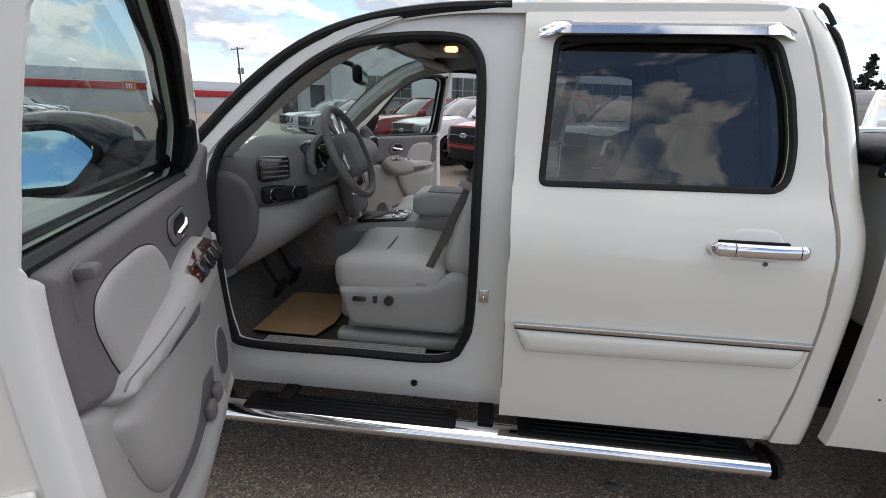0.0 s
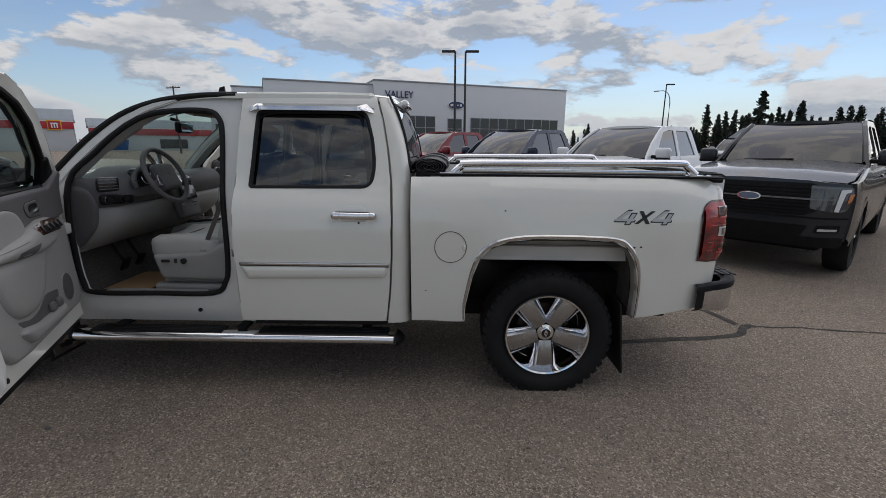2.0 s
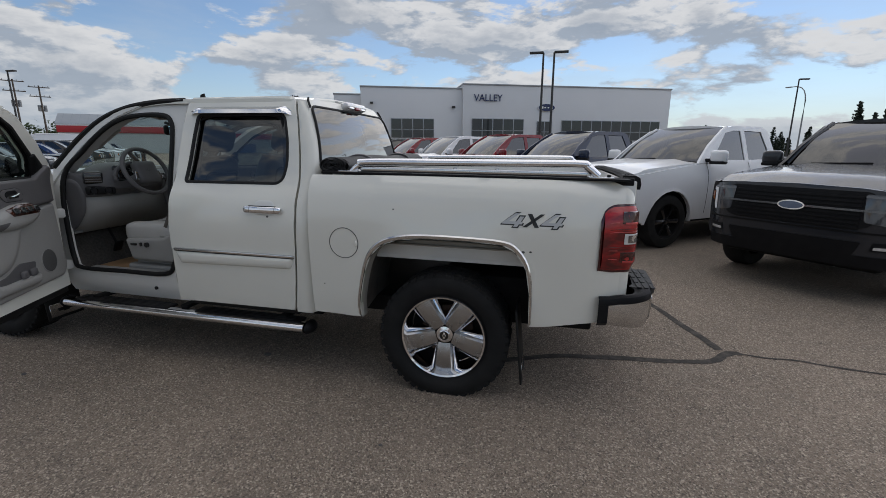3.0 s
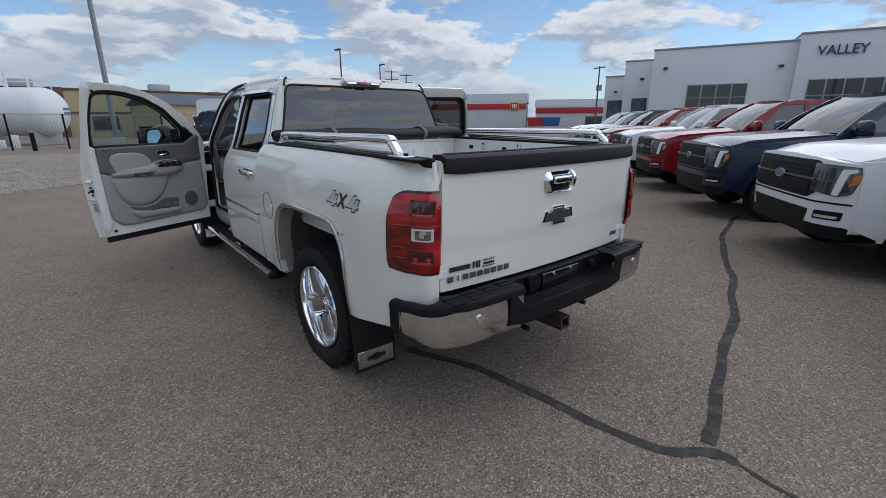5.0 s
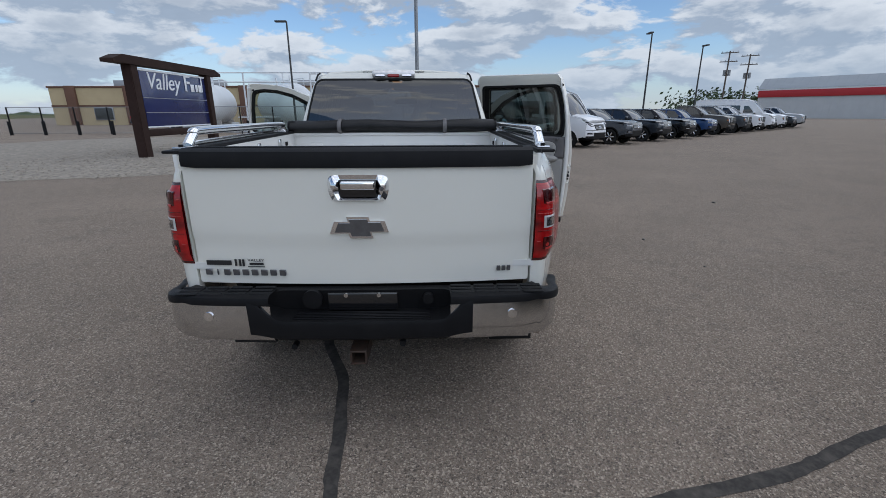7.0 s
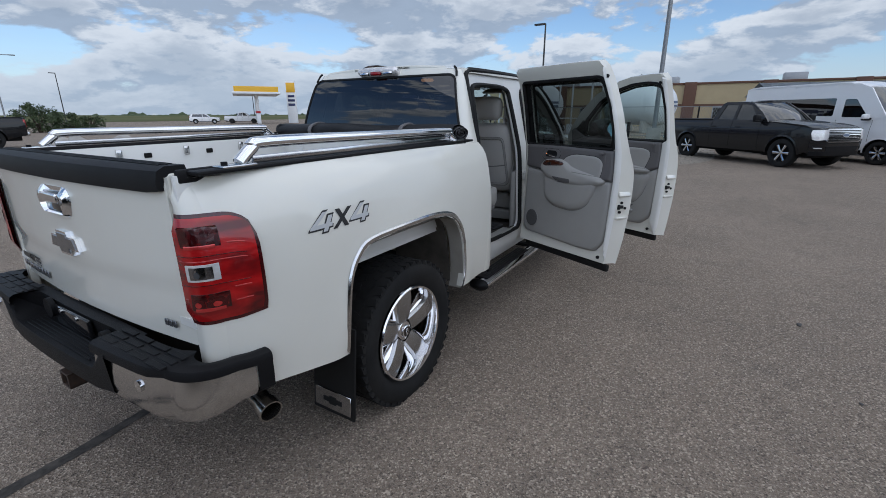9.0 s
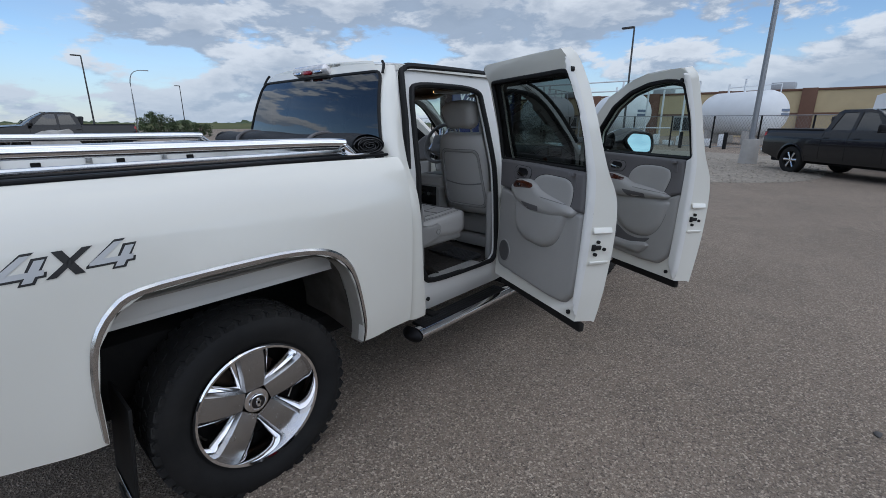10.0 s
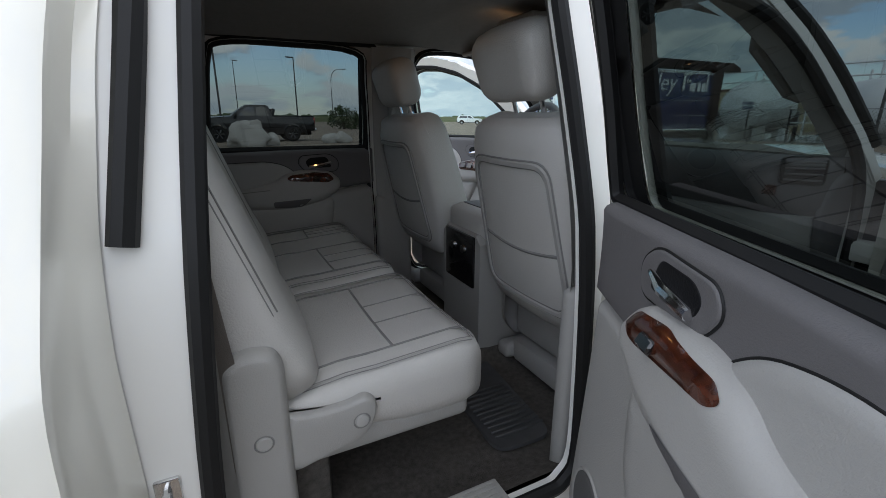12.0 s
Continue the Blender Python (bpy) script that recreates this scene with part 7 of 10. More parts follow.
    part("mat_ribs", bm, M_MAT, rm)
    bm = bmesh.new()
    sheet(bm, [(-2.99, -0.625), (-2.70, -0.63), (-2.66, -0.50), (-2.665, -0.16), (-2.985, -0.15)], [], lambda x, y, e: (x, y, 0.562 + 0.004 * noise.noise((x * 9, y * 9, 3))), (0, 0, 1), 0.05)
    part("paper_mat", bm, M_PAPER, truck, "brown paper floor protector")
    # pedals
    for y in (-0.30, -0.46):
        bm = bmesh.new()
        box(bm, (-2.93, y, 0.70), (0.02, 0.07, 0.09), 0.006, 2, Matrix.Rotation(radians(25), 4, "Y"))
        cyl(bm, (-2.94, y, 0.72), (-3.08, y, 0.98), 0.010, seg=8)
        part("pedal", bm, M_BLACK, truck)


floor_pan()


def front_seat(s):
    st = new("front_seat")
    st.parent = truck
    st["label"] = "light grey leather front seat with headrest"
    yc = s * 0.44
    # cushion with a raised front and side bolsters
    bm = bmesh.new()
    soft_box(bm, (-2.36, yc, 0.875), (0.47, 0.52, 0.17), 0.065, fn=lambda a, b, c: (0, 0, (0.020 * b * b - 0.018 * (1 - b * b) - 0.025 * a * a * (a > 0) + 0.012 * a * (a < 0) - 0.0) if c > 0 else 0))
    cu = part("seat_cushion", bm, M_LEATHER, st, sharp=80)
    bm = bmesh.new()
    for y in (-0.13, 0.13):
        tube(bm, [(-2.56 + k * 0.055, yc + y, 0.953 - 0.012 - 0.018 * (1 - (y / 0.26) ** 2) + 0.012 * math.sin(k)) for k in range(8)], 0.0045, 5)
    tube(bm, [(-2.40, yc + y, 0.945) for y in np.linspace(-0.13, 0.13, 6)], 0.0035, 5)
    part("seam", bm, M_STITCHSHADE, cu)
    # backrest
    tilt = Matrix.Rotation(radians(17), 4, "Y")
    bm = bmesh.new()
    soft_box(bm, (-1.985, yc, 1.165), (0.16, 0.50, 0.60), 0.060, fn=lambda a, b, c: ((-0.030 * b * b if a < 0 else 0.02 * (1 - b * b)) + 0.025 * c * (a > 0) * -1, -0.035 * b * max(c, 0) ** 2, 0.0), m=tilt)
    bk = part("backrest", bm, M_LEATHER, st, sharp=80)
    bm = bmesh.new()

    def rear_face(u, v, d=0):
        return tilt @ Vector((0.098 - 0.022 * (v / 0.30) - 0.02 * (u / 0.25) ** 2, u, v)) + Vector((-1.985, yc, 1.165))

    ring_o = fillet([(-0.19, -0.22), (0.19, -0.22), (0.165, 0.20), (-0.165, 0.20)], 0.05)
    ring_tube(bm, [rear_face(u, v) for u, v in dense(ring_o, 0.05)], 0.011, 6)
    part("back_panel_piping", bm, M_TRIM, bk)
    for k in (0.955, 1.045):
        bm = bmesh.new()
        ring_tube(bm, [rear_face(u * k, v * k) + Vector((0.003, 0, 0)) for u, v in dense(ring_o, 0.05)], 0.003, 5)
        part("piping_groove", bm, M_STITCHSHADE, bk)
    bm = bmesh.new()
    tube(bm, [rear_face(u, -0.035 - 0.02 * math.cos(u * 8)) for u in np.linspace(-0.175, 0.175, 10)], 0.006, 6)
    part("map_pocket_edge", bm, M_STITCHSHADE, bk)
    for y in (-0.13, 0.13):
        bm = bmesh.new()
        tube(bm, [tilt @ Vector((-0.10 - 0.005, y, z)) + Vector((-1.985, yc, 1.165)) for z in np.linspace(-0.22, 0.26, 7)], 0.0035, 5)
        part("seam", bm, M_STITCHSHADE, bk)
    # headrest on two posts
    bm = bmesh.new()
    soft_box(bm, (-1.885, yc, 1.585), (0.125, 0.285, 0.195), 0.055, fn=lambda a, b, c: (0.02 * b * b, 0.012 * b * c, -0.012 * b * b * (c > 0)), m=tilt)
    hr = part("headrest", bm, M_LEATHER, st, sharp=80)
    for y in (-0.06, 0.06):
        bm = bmesh.new()
        cyl(bm, (-1.935, yc + y, 1.42), (-1.90, yc + y, 1.52), 0.007, seg=8)
        part("headrest_post", bm, M_CHROME, hr)
    # base with side shield and power switches
    pts = fillet([(-2.57, 0.835, .03), (-2.52, 0.665, .03), (-2.08, 0.655, .03), (-2.03, 0.72, .03), (-2.03, 0.90, .05), (-2.10, 0.925, .04), (-2.20, 0.86, .04)], 0.02)
    for sg in (-1, 1):
        yy = yc + sg * 0.235
        bm = bmesh.new()
        pillow(bm, pts, lambda u, v: (u, yy, v), 0.045, 0.03, (0, sg, 0), 0.03)
        part("seat_side_shield", bm, M_TRIM, st)
    bm = bmesh.new()
    box(bm, (-2.32, yc, 0.745), (0.50, 0.44, 0.14), 0.02)
    box(bm, (-2.30, yc, 0.615), (0.50, 0.42, 0.09), 0.02)
    part("seat_base", bm, M_TRIM, st)
    for sg in (-1, 1):
        bm = bmesh.new()
        box(bm, (-2.30, yc + sg * 0.23, 0.605), (0.56, 0.07, 0.06), 0.02, 3)
        part("seat_rail_cover", bm, M_TRIM, st)
    yy = yc + s * 0.286
    bm = bmesh.new()
    box(bm, (-2.47, yy, 0.795), (0.055, 0.018, 0.020), 0.008, 2)
    part("seat_switch", bm, M_GLOSSBLACK, st)
    bm = bmesh.new()
    box(bm, (-2.405, yy, 0.797), (0.016, 0.018, 0.030), 0.006, 2)
    part("seat_switch", bm, M_GLOSSBLACK, st)
    bm = bmesh.new()
    cyl(bm, (-2.35, yy - s * 0.005, 0.797), (-2.35, yy + s * 0.009, 0.797), 0.019, seg=16)
    part("lumbar_knob", bm, M_GLOSSBLACK, st)


front_seat(-1)
front_seat(1)


def rear_bench():
    be = new("rear_bench")
    be.parent = truck
    be["label"] = "light grey leather rear bench, split sixty-forty"
    tilt = Matrix.Rotation(radians(19), 4, "Y")
    for y0, y1 in ((-0.67, 0.115), (0.125, 0.68)):
        yc, w = (y0 + y1) / 2, y1 - y0
        bm = bmesh.new()
        soft_box(bm, (-1.395, yc, 0.868), (0.545, w, 0.17), 0.060, fn=lambda a, b, c: (0, 0, (-0.012 * (1 - b * b) + 0.02 * (a < 0) * (-a) - 0.035 * (a > 0.2) * (a - 0.2)) if c > 0 else (0.05 * max(0, a + 0.3))))
        cu = part("bench_cushion", bm, M_LEATHER, be, sharp=80)
        n = 4 if w > 0.7 else 2
        seats = ((y0, y0 + 0.31), (y0 + 0.31, y1)) if w > 0.7 else ((y0, y1),)

        def top(x, y, lift=0.0005):
            """The cushion's rounded upper face over (x, y)."""
            hx, hy, hz, r = 0.2725, w / 2, 0.085, 0.060
            dx, dy = x + 1.395, y - yc
            ex, ey = max(abs(dx) - (hx - r), 0), max(abs(dy) - (hy - r), 0)
            z = hz - r + math.sqrt(max(r * r - ex * ex - ey * ey, 0.0))
            a, b = dx / hx, dy / hy
            z += -0.012 * (1 - b * b) + (-0.02 * a if a < 0 else 0) - (0.035 * (a - 0.2) if a > 0.2 else 0)
            return (x, y, 0.868 + z + lift)

        # seams as dark tubes, which also paint the shade of the tucks
        bm = bmesh.new()
        for a, b in seats:
            g = 0.085
            for y in (a + g, b - g):
                tube(bm, [top(x, y) for x in np.linspace(-1.655, -1.19, 18)], 0.0032, 5)
            for f in (0.36, 0.64):
                tube(bm, [top(x, a + g + (b - a - 2 * g) * f) for x in np.linspace(-1.648, -1.455, 9)], 0.0022, 5)
            tube(bm, [top(-1.455, y) for y in np.linspace(a + g, b - g, 9)], 0.0032, 5)
        for dx in (0.0, 0.008):
            tube(bm, [top(-1.637 + dx, y) for y in np.linspace(y0 + 0.035, y1 - 0.035, 15)], 0.0013, 4)
            for sg, ye in ((1, y0 + 0.028), (-1, y1 - 0.028)):
                tube(bm, [top(x, ye + sg * dx) for x in np.linspace(-1.63, -1.20, 14)], 0.0013, 4)
        part("seam", bm, M_STITCHSHADE, cu)
        bm = bmesh.new()
        box(bm, (-1.40, yc, 0.800), (0.44, w - 0.03, 0.08), 0.02, 3)
        part("cushion_pan", bm, M_TRIM, be)
        bm = bmesh.new()
        soft_box(bm, (-1.122, yc, 1.185), (0.15, w, 0.58), 0.055, fn=lambda a, b, c: ((-0.012 * (1 - b * b) - 0.030 * max(0, -c - 0.45)) if a < 0 else 0, 0, 0), m=tilt)
        bk = part("bench_backrest", bm, M_LEATHER, be, sharp=80)
        bm = bmesh.new()
        for k in range(1, n + 1):
            y = y0 + w * k / (n + 1)
            tube(bm, [tilt @ Vector((-0.081, 0, z)) + Vector((-1.122, y, 1.185)) for z in np.linspace(-0.2, 0.22, 6)], 0.0036, 5)
        for sg in (-1, 1):
            for q in (radians(36), radians(50)):
                edge = Vector((-0.075 + 0.055 * (1 - math.cos(q)), sg * (w / 2 - 0.055 * (1 - math.sin(q))), 0))
                tube(bm, [tilt @ (edge + Vector((0, 0, z))) + Vector((-1.122, yc, 1.185)) for z in np.linspace(-0.10, 0.22, 6)], 0.0016, 4)
        part("seam", bm, M_STITCHSHADE, bk)
        for y in ((yc,) if w < 0.7 else (y0 + 0.25,)):
            bm = bmesh.new()
            soft_box(bm, (-1.015, y, 1.50), (0.10, 0.27, 0.12), 0.045, m=tilt)
            part("bench_headrest", bm, M_LEATHER, be, sharp=80)
    for s in (-1, 1):
        # side hinge covers: a column with a round cap and an arm that carries the cushion
        bm = bmesh.new()
        pts = fillet([(-1.105, 1.045, .02), (-1.150, 1.068, .03), (-1.200, 1.058, .02), (-1.215, 1.025, .02), (-1.212, 0.60), (-1.095, 0.60)], 0.01)
        yy = s * 0.676
        pillow(bm, pts, lambda u, v: (u, yy, v), 0.036, 0.018, (0, s, 0), 0.02, 0.03)
        sh = part("bench_side_cover", bm, M_TRIM, be)
        bm = bmesh.new()
        pts = fillet([(-1.205, 0.915), (-1.265, 0.903, .03), (-1.325, 0.905, .03), (-1.362, 0.914, .015), (-1.385, 0.895, .02), (-1.383, 0.855, .02), (-1.355, 0.815, .02), (-1.205, 0.780)], 0.004)
        pillow(bm, pts, lambda u, v: (u, yy, v), 0.022, 0.010, (0, s, 0), 0.02, 0.03)
        ar = part("cushion_arm", bm, M_TRIM, be)
        for x, z, d, holder in ((-1.348, 0.860, 0.698, ar), (-1.163, 0.883, 0.712, sh)):
            bm = bmesh.new()
            revolve(bm, [(0.0, 0.003), (0.012, 0.003), (0.0145, 0.001), (0.015, -0.004)], Matrix.Translation((x, s * d, z)) @ Matrix.Rotation(radians(-90 * s), 4, "X"), 18)
            part("cover_cap", bm, M_PADTRIM, holder)
            bm = bmesh.new()
            ring_tube(bm, [(x + 0.0165 * math.cos(q), s * (d + 0.0004), z + 0.0165 * math.sin(q)) for q in np.linspace(0, 2 * math.pi, 18, endpoint=False)], 0.0016, 4)
            part("cap_groove", bm, M_STITCHSHADE, holder)
    bm = bmesh.new()
    box(bm, (-1.18, 0, 0.70), (0.22, 1.28, 0.20), 0.02)
    part("bench_base", bm, M_CARPET, be)


rear_bench()


def dashboard():
    da = new("dashboard")
    da.parent = truck
    da["label"] = "two-tone grey dashboard with wood trim"
    # upper pad
    prof_u = smooth_line([(-3.13, 1.20), (-3.10, 1.275), (-2.98, 1.312), (-2.85, 1.322), (-2.765, 1.300), (-2.735, 1.240), (-2.75, 1.165), (-2.80, 1.130), (-3.0, 1.10)], 4)
    bm = bmesh.new()
    rings = []
    for y in np.linspace(-0.745, 0.745, 41):
        b = 0.070 * math.exp(-((y + 0.42) / 0.21) ** 4)
        e = 0.10 * max(0, (abs(y) - 0.60) / 0.145) ** 2
        rings.append([(x - e * (x > -3.0) + (b * 0.9 if x > -2.9 and z > 1.2 else 0), y, z + (b if z > 1.25 and x > -2.95 else 0)) for x, z in prof_u])
    fs = loft(bm, rings, True, True)
    bmesh.ops.recalc_face_normals(bm, faces=fs)
    part("dash_pad", bm, M_DASH, da, "dark grey dash pad", sharp=60)
    # lower knee panel
    prof_l = smooth_line([(-3.06, 1.14), (-2.79, 1.150), (-2.755, 1.08), (-2.79, 1.0), (-2.88, 0.92), (-3.0, 0.85), (-3.08, 0.84)], 4)
    bm = bmesh.new()
    rings = [[(x - 0.09 * max(0, (abs(y) - 0.58) / 0.15) ** 2 * (x > -3.0), y, z) for x, z in prof_l] for y in np.linspace(-0.735, 0.735, 25)]
    fs = loft(bm, rings, True, True)
    bmesh.ops.recalc_face_normals(bm, faces=fs)
    part("knee_panel", bm, M_TRIM, da, "light grey knee panel", sharp=60)
    for s in (-1, 1):
        bm = bmesh.new()
        pillow(bm, fillet([(-3.10, 0.86), (-2.98, 0.88), (-2.86, 1.02), (-2.835, 1.16), (-2.88, 1.26), (-2.98, 1.285), (-3.10, 1.27)], 0.05), lambda u, v: (u, s * 0.737, v), 0.022, 0.03, (0, s, 0), 0.03)
        part("dash_end_cap", bm, M_DASH, da)
    # instrument binnacle
    bm = bmesh.new()
    box(bm, (-2.705, -0.42, 1.315), (0.06, 0.35, 0.13), 0.03, 3, Matrix.Rotation(radians(-14), 4, "Y"))
    bi = part("instrument_panel", bm, M_SCREEN, da)
    bm = bmesh.new()
    tube(bm, [(-2.678 - 0.02 * math.sin(q), -0.42 + 0.195 * math.cos(q), 1.285 + 0.105 * math.sin(q)) for q in np.linspace(-0.25, math.pi + 0.25, 18)], 0.017, 8)
    part("instrument_hood", bm, M_DASH, da)
    for y in (-0.50, -0.41, -0.32):
        bm = bmesh.new()
        a = Matrix.Translation((-2.674, y, 1.315)) @ Matrix.Rotation(radians(76), 4, "Y")
        revolve(bm, [(0.036, 0.0), (0.040, 0.004), (0.043, 0.0)], a, 24)
        part("gauge_ring", bm, M_CHROME_W, bi)
    # vents; the outer ones are turned towards the doors
    for y in (-0.655, -0.06, 0.06, 0.655):
        outer = abs(y) > 0.5
        turn = Matrix.Rotation(radians(38 * (1 if y > 0 else -1) if outer else 0), 4, "Z")
        m = Matrix.Translation((-2.790, math.copysign(0.700, y), 1.284) if outer else (-2.728, y, 1.245)) @ turn
        wd = 0.125 if outer else 0.105
        bm = bmesh.new()
        box(bm, (0, 0, 0), (0.034, wd, 0.092), 0.022, 3)
        bm.transform(m)
        v = part("air_vent", bm, M_GLOSSBLACK, da)
        for k in range(4):
            bm = bmesh.new()
            box(bm, (0.018, 0, -0.027 + k * 0.018), (0.006, wd - 0.025, 0.006), 0.002, 1)
            bm.transform(m)
            part("vent_slat", bm, M_TRIMDARK, v)
    # lighting knobs panel
    m = Matrix.Translation((-2.765, -0.672, 1.190)) @ Matrix.Rotation(radians(-34), 4, "Z")
    bm = bmesh.new()
    box(bm, (0, 0, 0), (0.034, 0.19, 0.066), 0.022, 3)
    bm.transform(m)
    kn = part("light_switch_panel", bm, M_BLACK, da)
    for y in (-0.045, 0.045):
        bm = bmesh.new()
        cyl(bm, m @ Vector((0.014, y, 0)), m @ Vector((0.036, y, 0.001)), 0.023, 0.019, 18)
        k2 = part("rotary_knob", bm, M_BLACK, kn)
        bm = bmesh.new()
        revolve(bm, [(0.023, 0), (0.026, 0.004), (0.028, 0)], m @ Matrix.Translation((0.018, y, 0)) @ Matrix.Rotation(radians(90), 4, "Y"), 20)
        part("knob_ring", bm, M_CHROME_W, k2)
    bm = bmesh.new()
    box(bm, (-2.738, -0.10, 1.285), (0.012, 0.30, 0.020), 0.005)
    box(bm, (-2.745, 0.45, 1.22), (0.012, 0.42, 0.035), 0.005)
    part("wood_strip", bm, M_WOOD, da, "burl wood dash strip")
    # centre stack
    bm = bmesh.new()
    box(bm, (-2.725, 0.0, 1.115), (0.06, 0.27, 0.30), 0.025, 3, Matrix.Rotation(radians(-14), 4, "Y"))
    cs = part("centre_stack", bm, M_TRIMDARK, da)
    bm = bmesh.new()
    box(bm, (-2.688, 0.0, 1.165), (0.012, 0.20, 0.105), 0.004, 2, Matrix.Rotation(radians(-14), 4, "Y"))
    part("radio_screen", bm, M_SCREEN, cs)
    for k in range(3):
        bm = bmesh.new()
        cyl(bm, (-2.70, -0.075 + k * 0.075, 1.035), (-2.676, -0.075 + k * 0.075, 1.04), 0.021, seg=16)
        part("rotary_knob", bm, M_BLACK, cs)
    for k in range(8):
        bm = bmesh.new()
        box(bm, (-2.684, -0.098 + k * 0.028, 1.085), (0.010, 0.020, 0.014), 0.003, 1)
        part("radio_key", bm, M_CHROME_W, cs)
    # steering wheel and column
    sw = new("steering_wheel")
    sw.parent = truck
    sw["label"] = "leather steering wheel with grey hub"
    m = Matrix.Translation((-2.585, -0.42, 1.328)) @ Matrix.Rotation(radians(66), 4, "Y")
    bm = bmesh.new()
    ring_tube(bm, [m @ Vector((0.188 * math.cos(q), 0.192 * math.sin(q), 0)) for q in np.linspace(0, 2 * math.pi, 40, endpoint=False)], 0.0165, 10)
    part("wheel_rim", bm, M_TRIMDARK, sw)
    bm = bmesh.new()
    soft_box(bm, (0, 0, 0), (0.185, 0.19, 0.060), 0.028, fn=lambda a, b, c: (0, 0, 0.012 * (c > 0)))
    bmesh.ops.transform(bm, matrix=m @ Matrix.Translation((0.01, 0, -0.012)), verts=bm.verts)
    part("hub", bm, M_TRIMDARK, sw)
    for a in (200, 340, 70, 110):
        bm = bmesh.new()
        q = m @ Matrix.Rotation(radians(a + 90 - 0), 4, "Z")
        box(bm, (0, 0, 0), (0.13, 0.044, 0.018), 0.006, 2, q @ Matrix.Translation((0.125, 0, -0.008)))
        part("spoke", bm, M_SATIN if a in (70, 110) else M_DASH, sw)
    for dy in (-0.105, 0.105):
        bm = bmesh.new()
        soft_box(bm, (0, 0, 0), (0.075, 0.030, 0.016), 0.006)
        bm.transform(m @ Matrix.Translation((0.035, dy, 0.004)) @ Matrix.Rotation(math.copysign(0.35, dy), 4, "Z"))
        part("wheel_button_pad", bm, M_SATIN, sw)
    bm = bmesh.new()
    box(bm, (0, 0, 0), (0.016, 0.058, 0.004), 0.001, 1, m @ Matrix.Translation((0.0, 0, 0.028)))
    box(bm, (0, 0, 0), (0.028, 0.022, 0.004), 0.001, 1, m @ Matrix.Translation((0.0, 0, 0.028)))
    part("hub_badge", bm, M_CHROME, sw)
    bm = bmesh.new()
    a, b = m @ Vector((0, 0, -0.03)), m @ Vector((0.02, 0, -0.22))
    cyl(bm, a, b, 0.045, 0.065, 14)
    part("column_shroud", bm, M_TRIMDARK, sw)
    for dy, e in ((-0.10, 0.05), (0.12, 0.06)):
        bm = bmesh.new()
        tube(bm, [m @ Vector((0.01, 0, -0.09)), m @ Vector((-0.03, dy * 0.7, -0.085)), m @ Vector((-e, dy * 1.3, -0.08))], [0.008, 0.008, 0.013], 8)
        part("stalk", bm, M_BLACK, sw)


dashboard()


def centre_console():
    co = new("centre_console")
    co.parent = truck
    co["label"] = "grey centre console with cup holders and padded armrest"
    bm = bmesh.new()
    rings = []
    for x, z, w in ((-2.78, 0.90, 0.13), (-2.66, 0.935, 0.14), (-2.36, 0.965, 0.145), (-2.33, 1.000, 0.15), (-2.00, 1.045, 0.15), (-1.955, 1.030, 0.145)):
        rings.append([(x, -w, 0.56), (x, -w, z - 0.03), (x, -w + 0.03, z), (x, w - 0.03, z), (x, w, z - 0.03), (x, w, 0.56)])
    fs = loft(bm, rings, True, True)
    bmesh.ops.recalc_face_normals(bm, faces=fs)
    part("console_body", bm, M_TRIM, co)
    bm = bmesh.new()
    box(bm, (-2.54, 0, 0.955), (0.26, 0.19, 0.025), 0.010, 2, Matrix.Rotation(radians(-5), 4, "Y"))
    tr = part("console_tray", bm, M_GLOSSBLACK, co)
    for y in (-0.045, 0.045):
        bm = bmesh.new()
        revolve(bm, [(0.034, 0.0), (0.038, 0.004), (0.042, 0.0)], Matrix.Translation((-2.45, y, 0.975)), 20)
        part("cup_holder", bm, M_CHROME_W, tr)
    bm = bmesh.new()
    soft_box(bm, (-2.17, 0, 1.055), (0.40, 0.30, 0.12), 0.04)
    lid = part("console_armrest", bm, M_LEATHER, co, "padded leather armrest", sharp=80)
    bm = bmesh.new()
    box(bm, (-2.16, 0, 1.116), (0.28, 0.20, 0.006), 0.003)
    part("armrest_tray", bm, M_TRIMDARK, lid)
    bm = bmesh.new()
    box(bm, (-1.952, 0, 0.925), (0.015, 0.22, 0.20), 0.006)
    rp = part("rear_console_panel", bm, M_GLOSSBLACK, co)
    bm = bmesh.new()
    cyl(bm, (-1.947, -0.04, 0.965), (-1.937, -0.04, 0.965), 0.016, seg=14)
    part("rear_climate_knob", bm, M_CHROME_W, rp)
    bm = bmesh.new()
    cyl(bm, (-1.947, 0.04, 0.965), (-1.937, 0.04, 0.965), 0.016, seg=14)
    part("rear_climate_knob", bm, M_CHROME_W, rp)


centre_console()

# ---- parked vehicles ----
M_CARPAINT = material("vehicle_paint", (1.0, 1.0, 1.0), 0.24, coat=0.5, spec=0.30, var=0.03, scale=2, random_tint=1.0)
M_CARGLASS = glass("vehicle_glass", (0.05, 0.06, 0.065), 0.10)
M_CARSCREEN = glass("vehicle_windscreen", (0.06, 0.085, 0.10), 0.09, 0.55)
M_HEADLAMP = material("headlamp_lens", (0.05, 0.05, 0.055), 0.08, coat=1.0, var=0.2, scale=30)
M_DRL = material("lamp_white_strip", (0.80, 0.80, 0.80), 0.2, var=0.05)
M_AMBER = material("amber_lens", (0.55, 0.16, 0.02), 0.2, coat=1, var=0.1)
M_CARIN = material("dark_cabin", (0.03, 0.03, 0.032), 0.8, var=0.3)
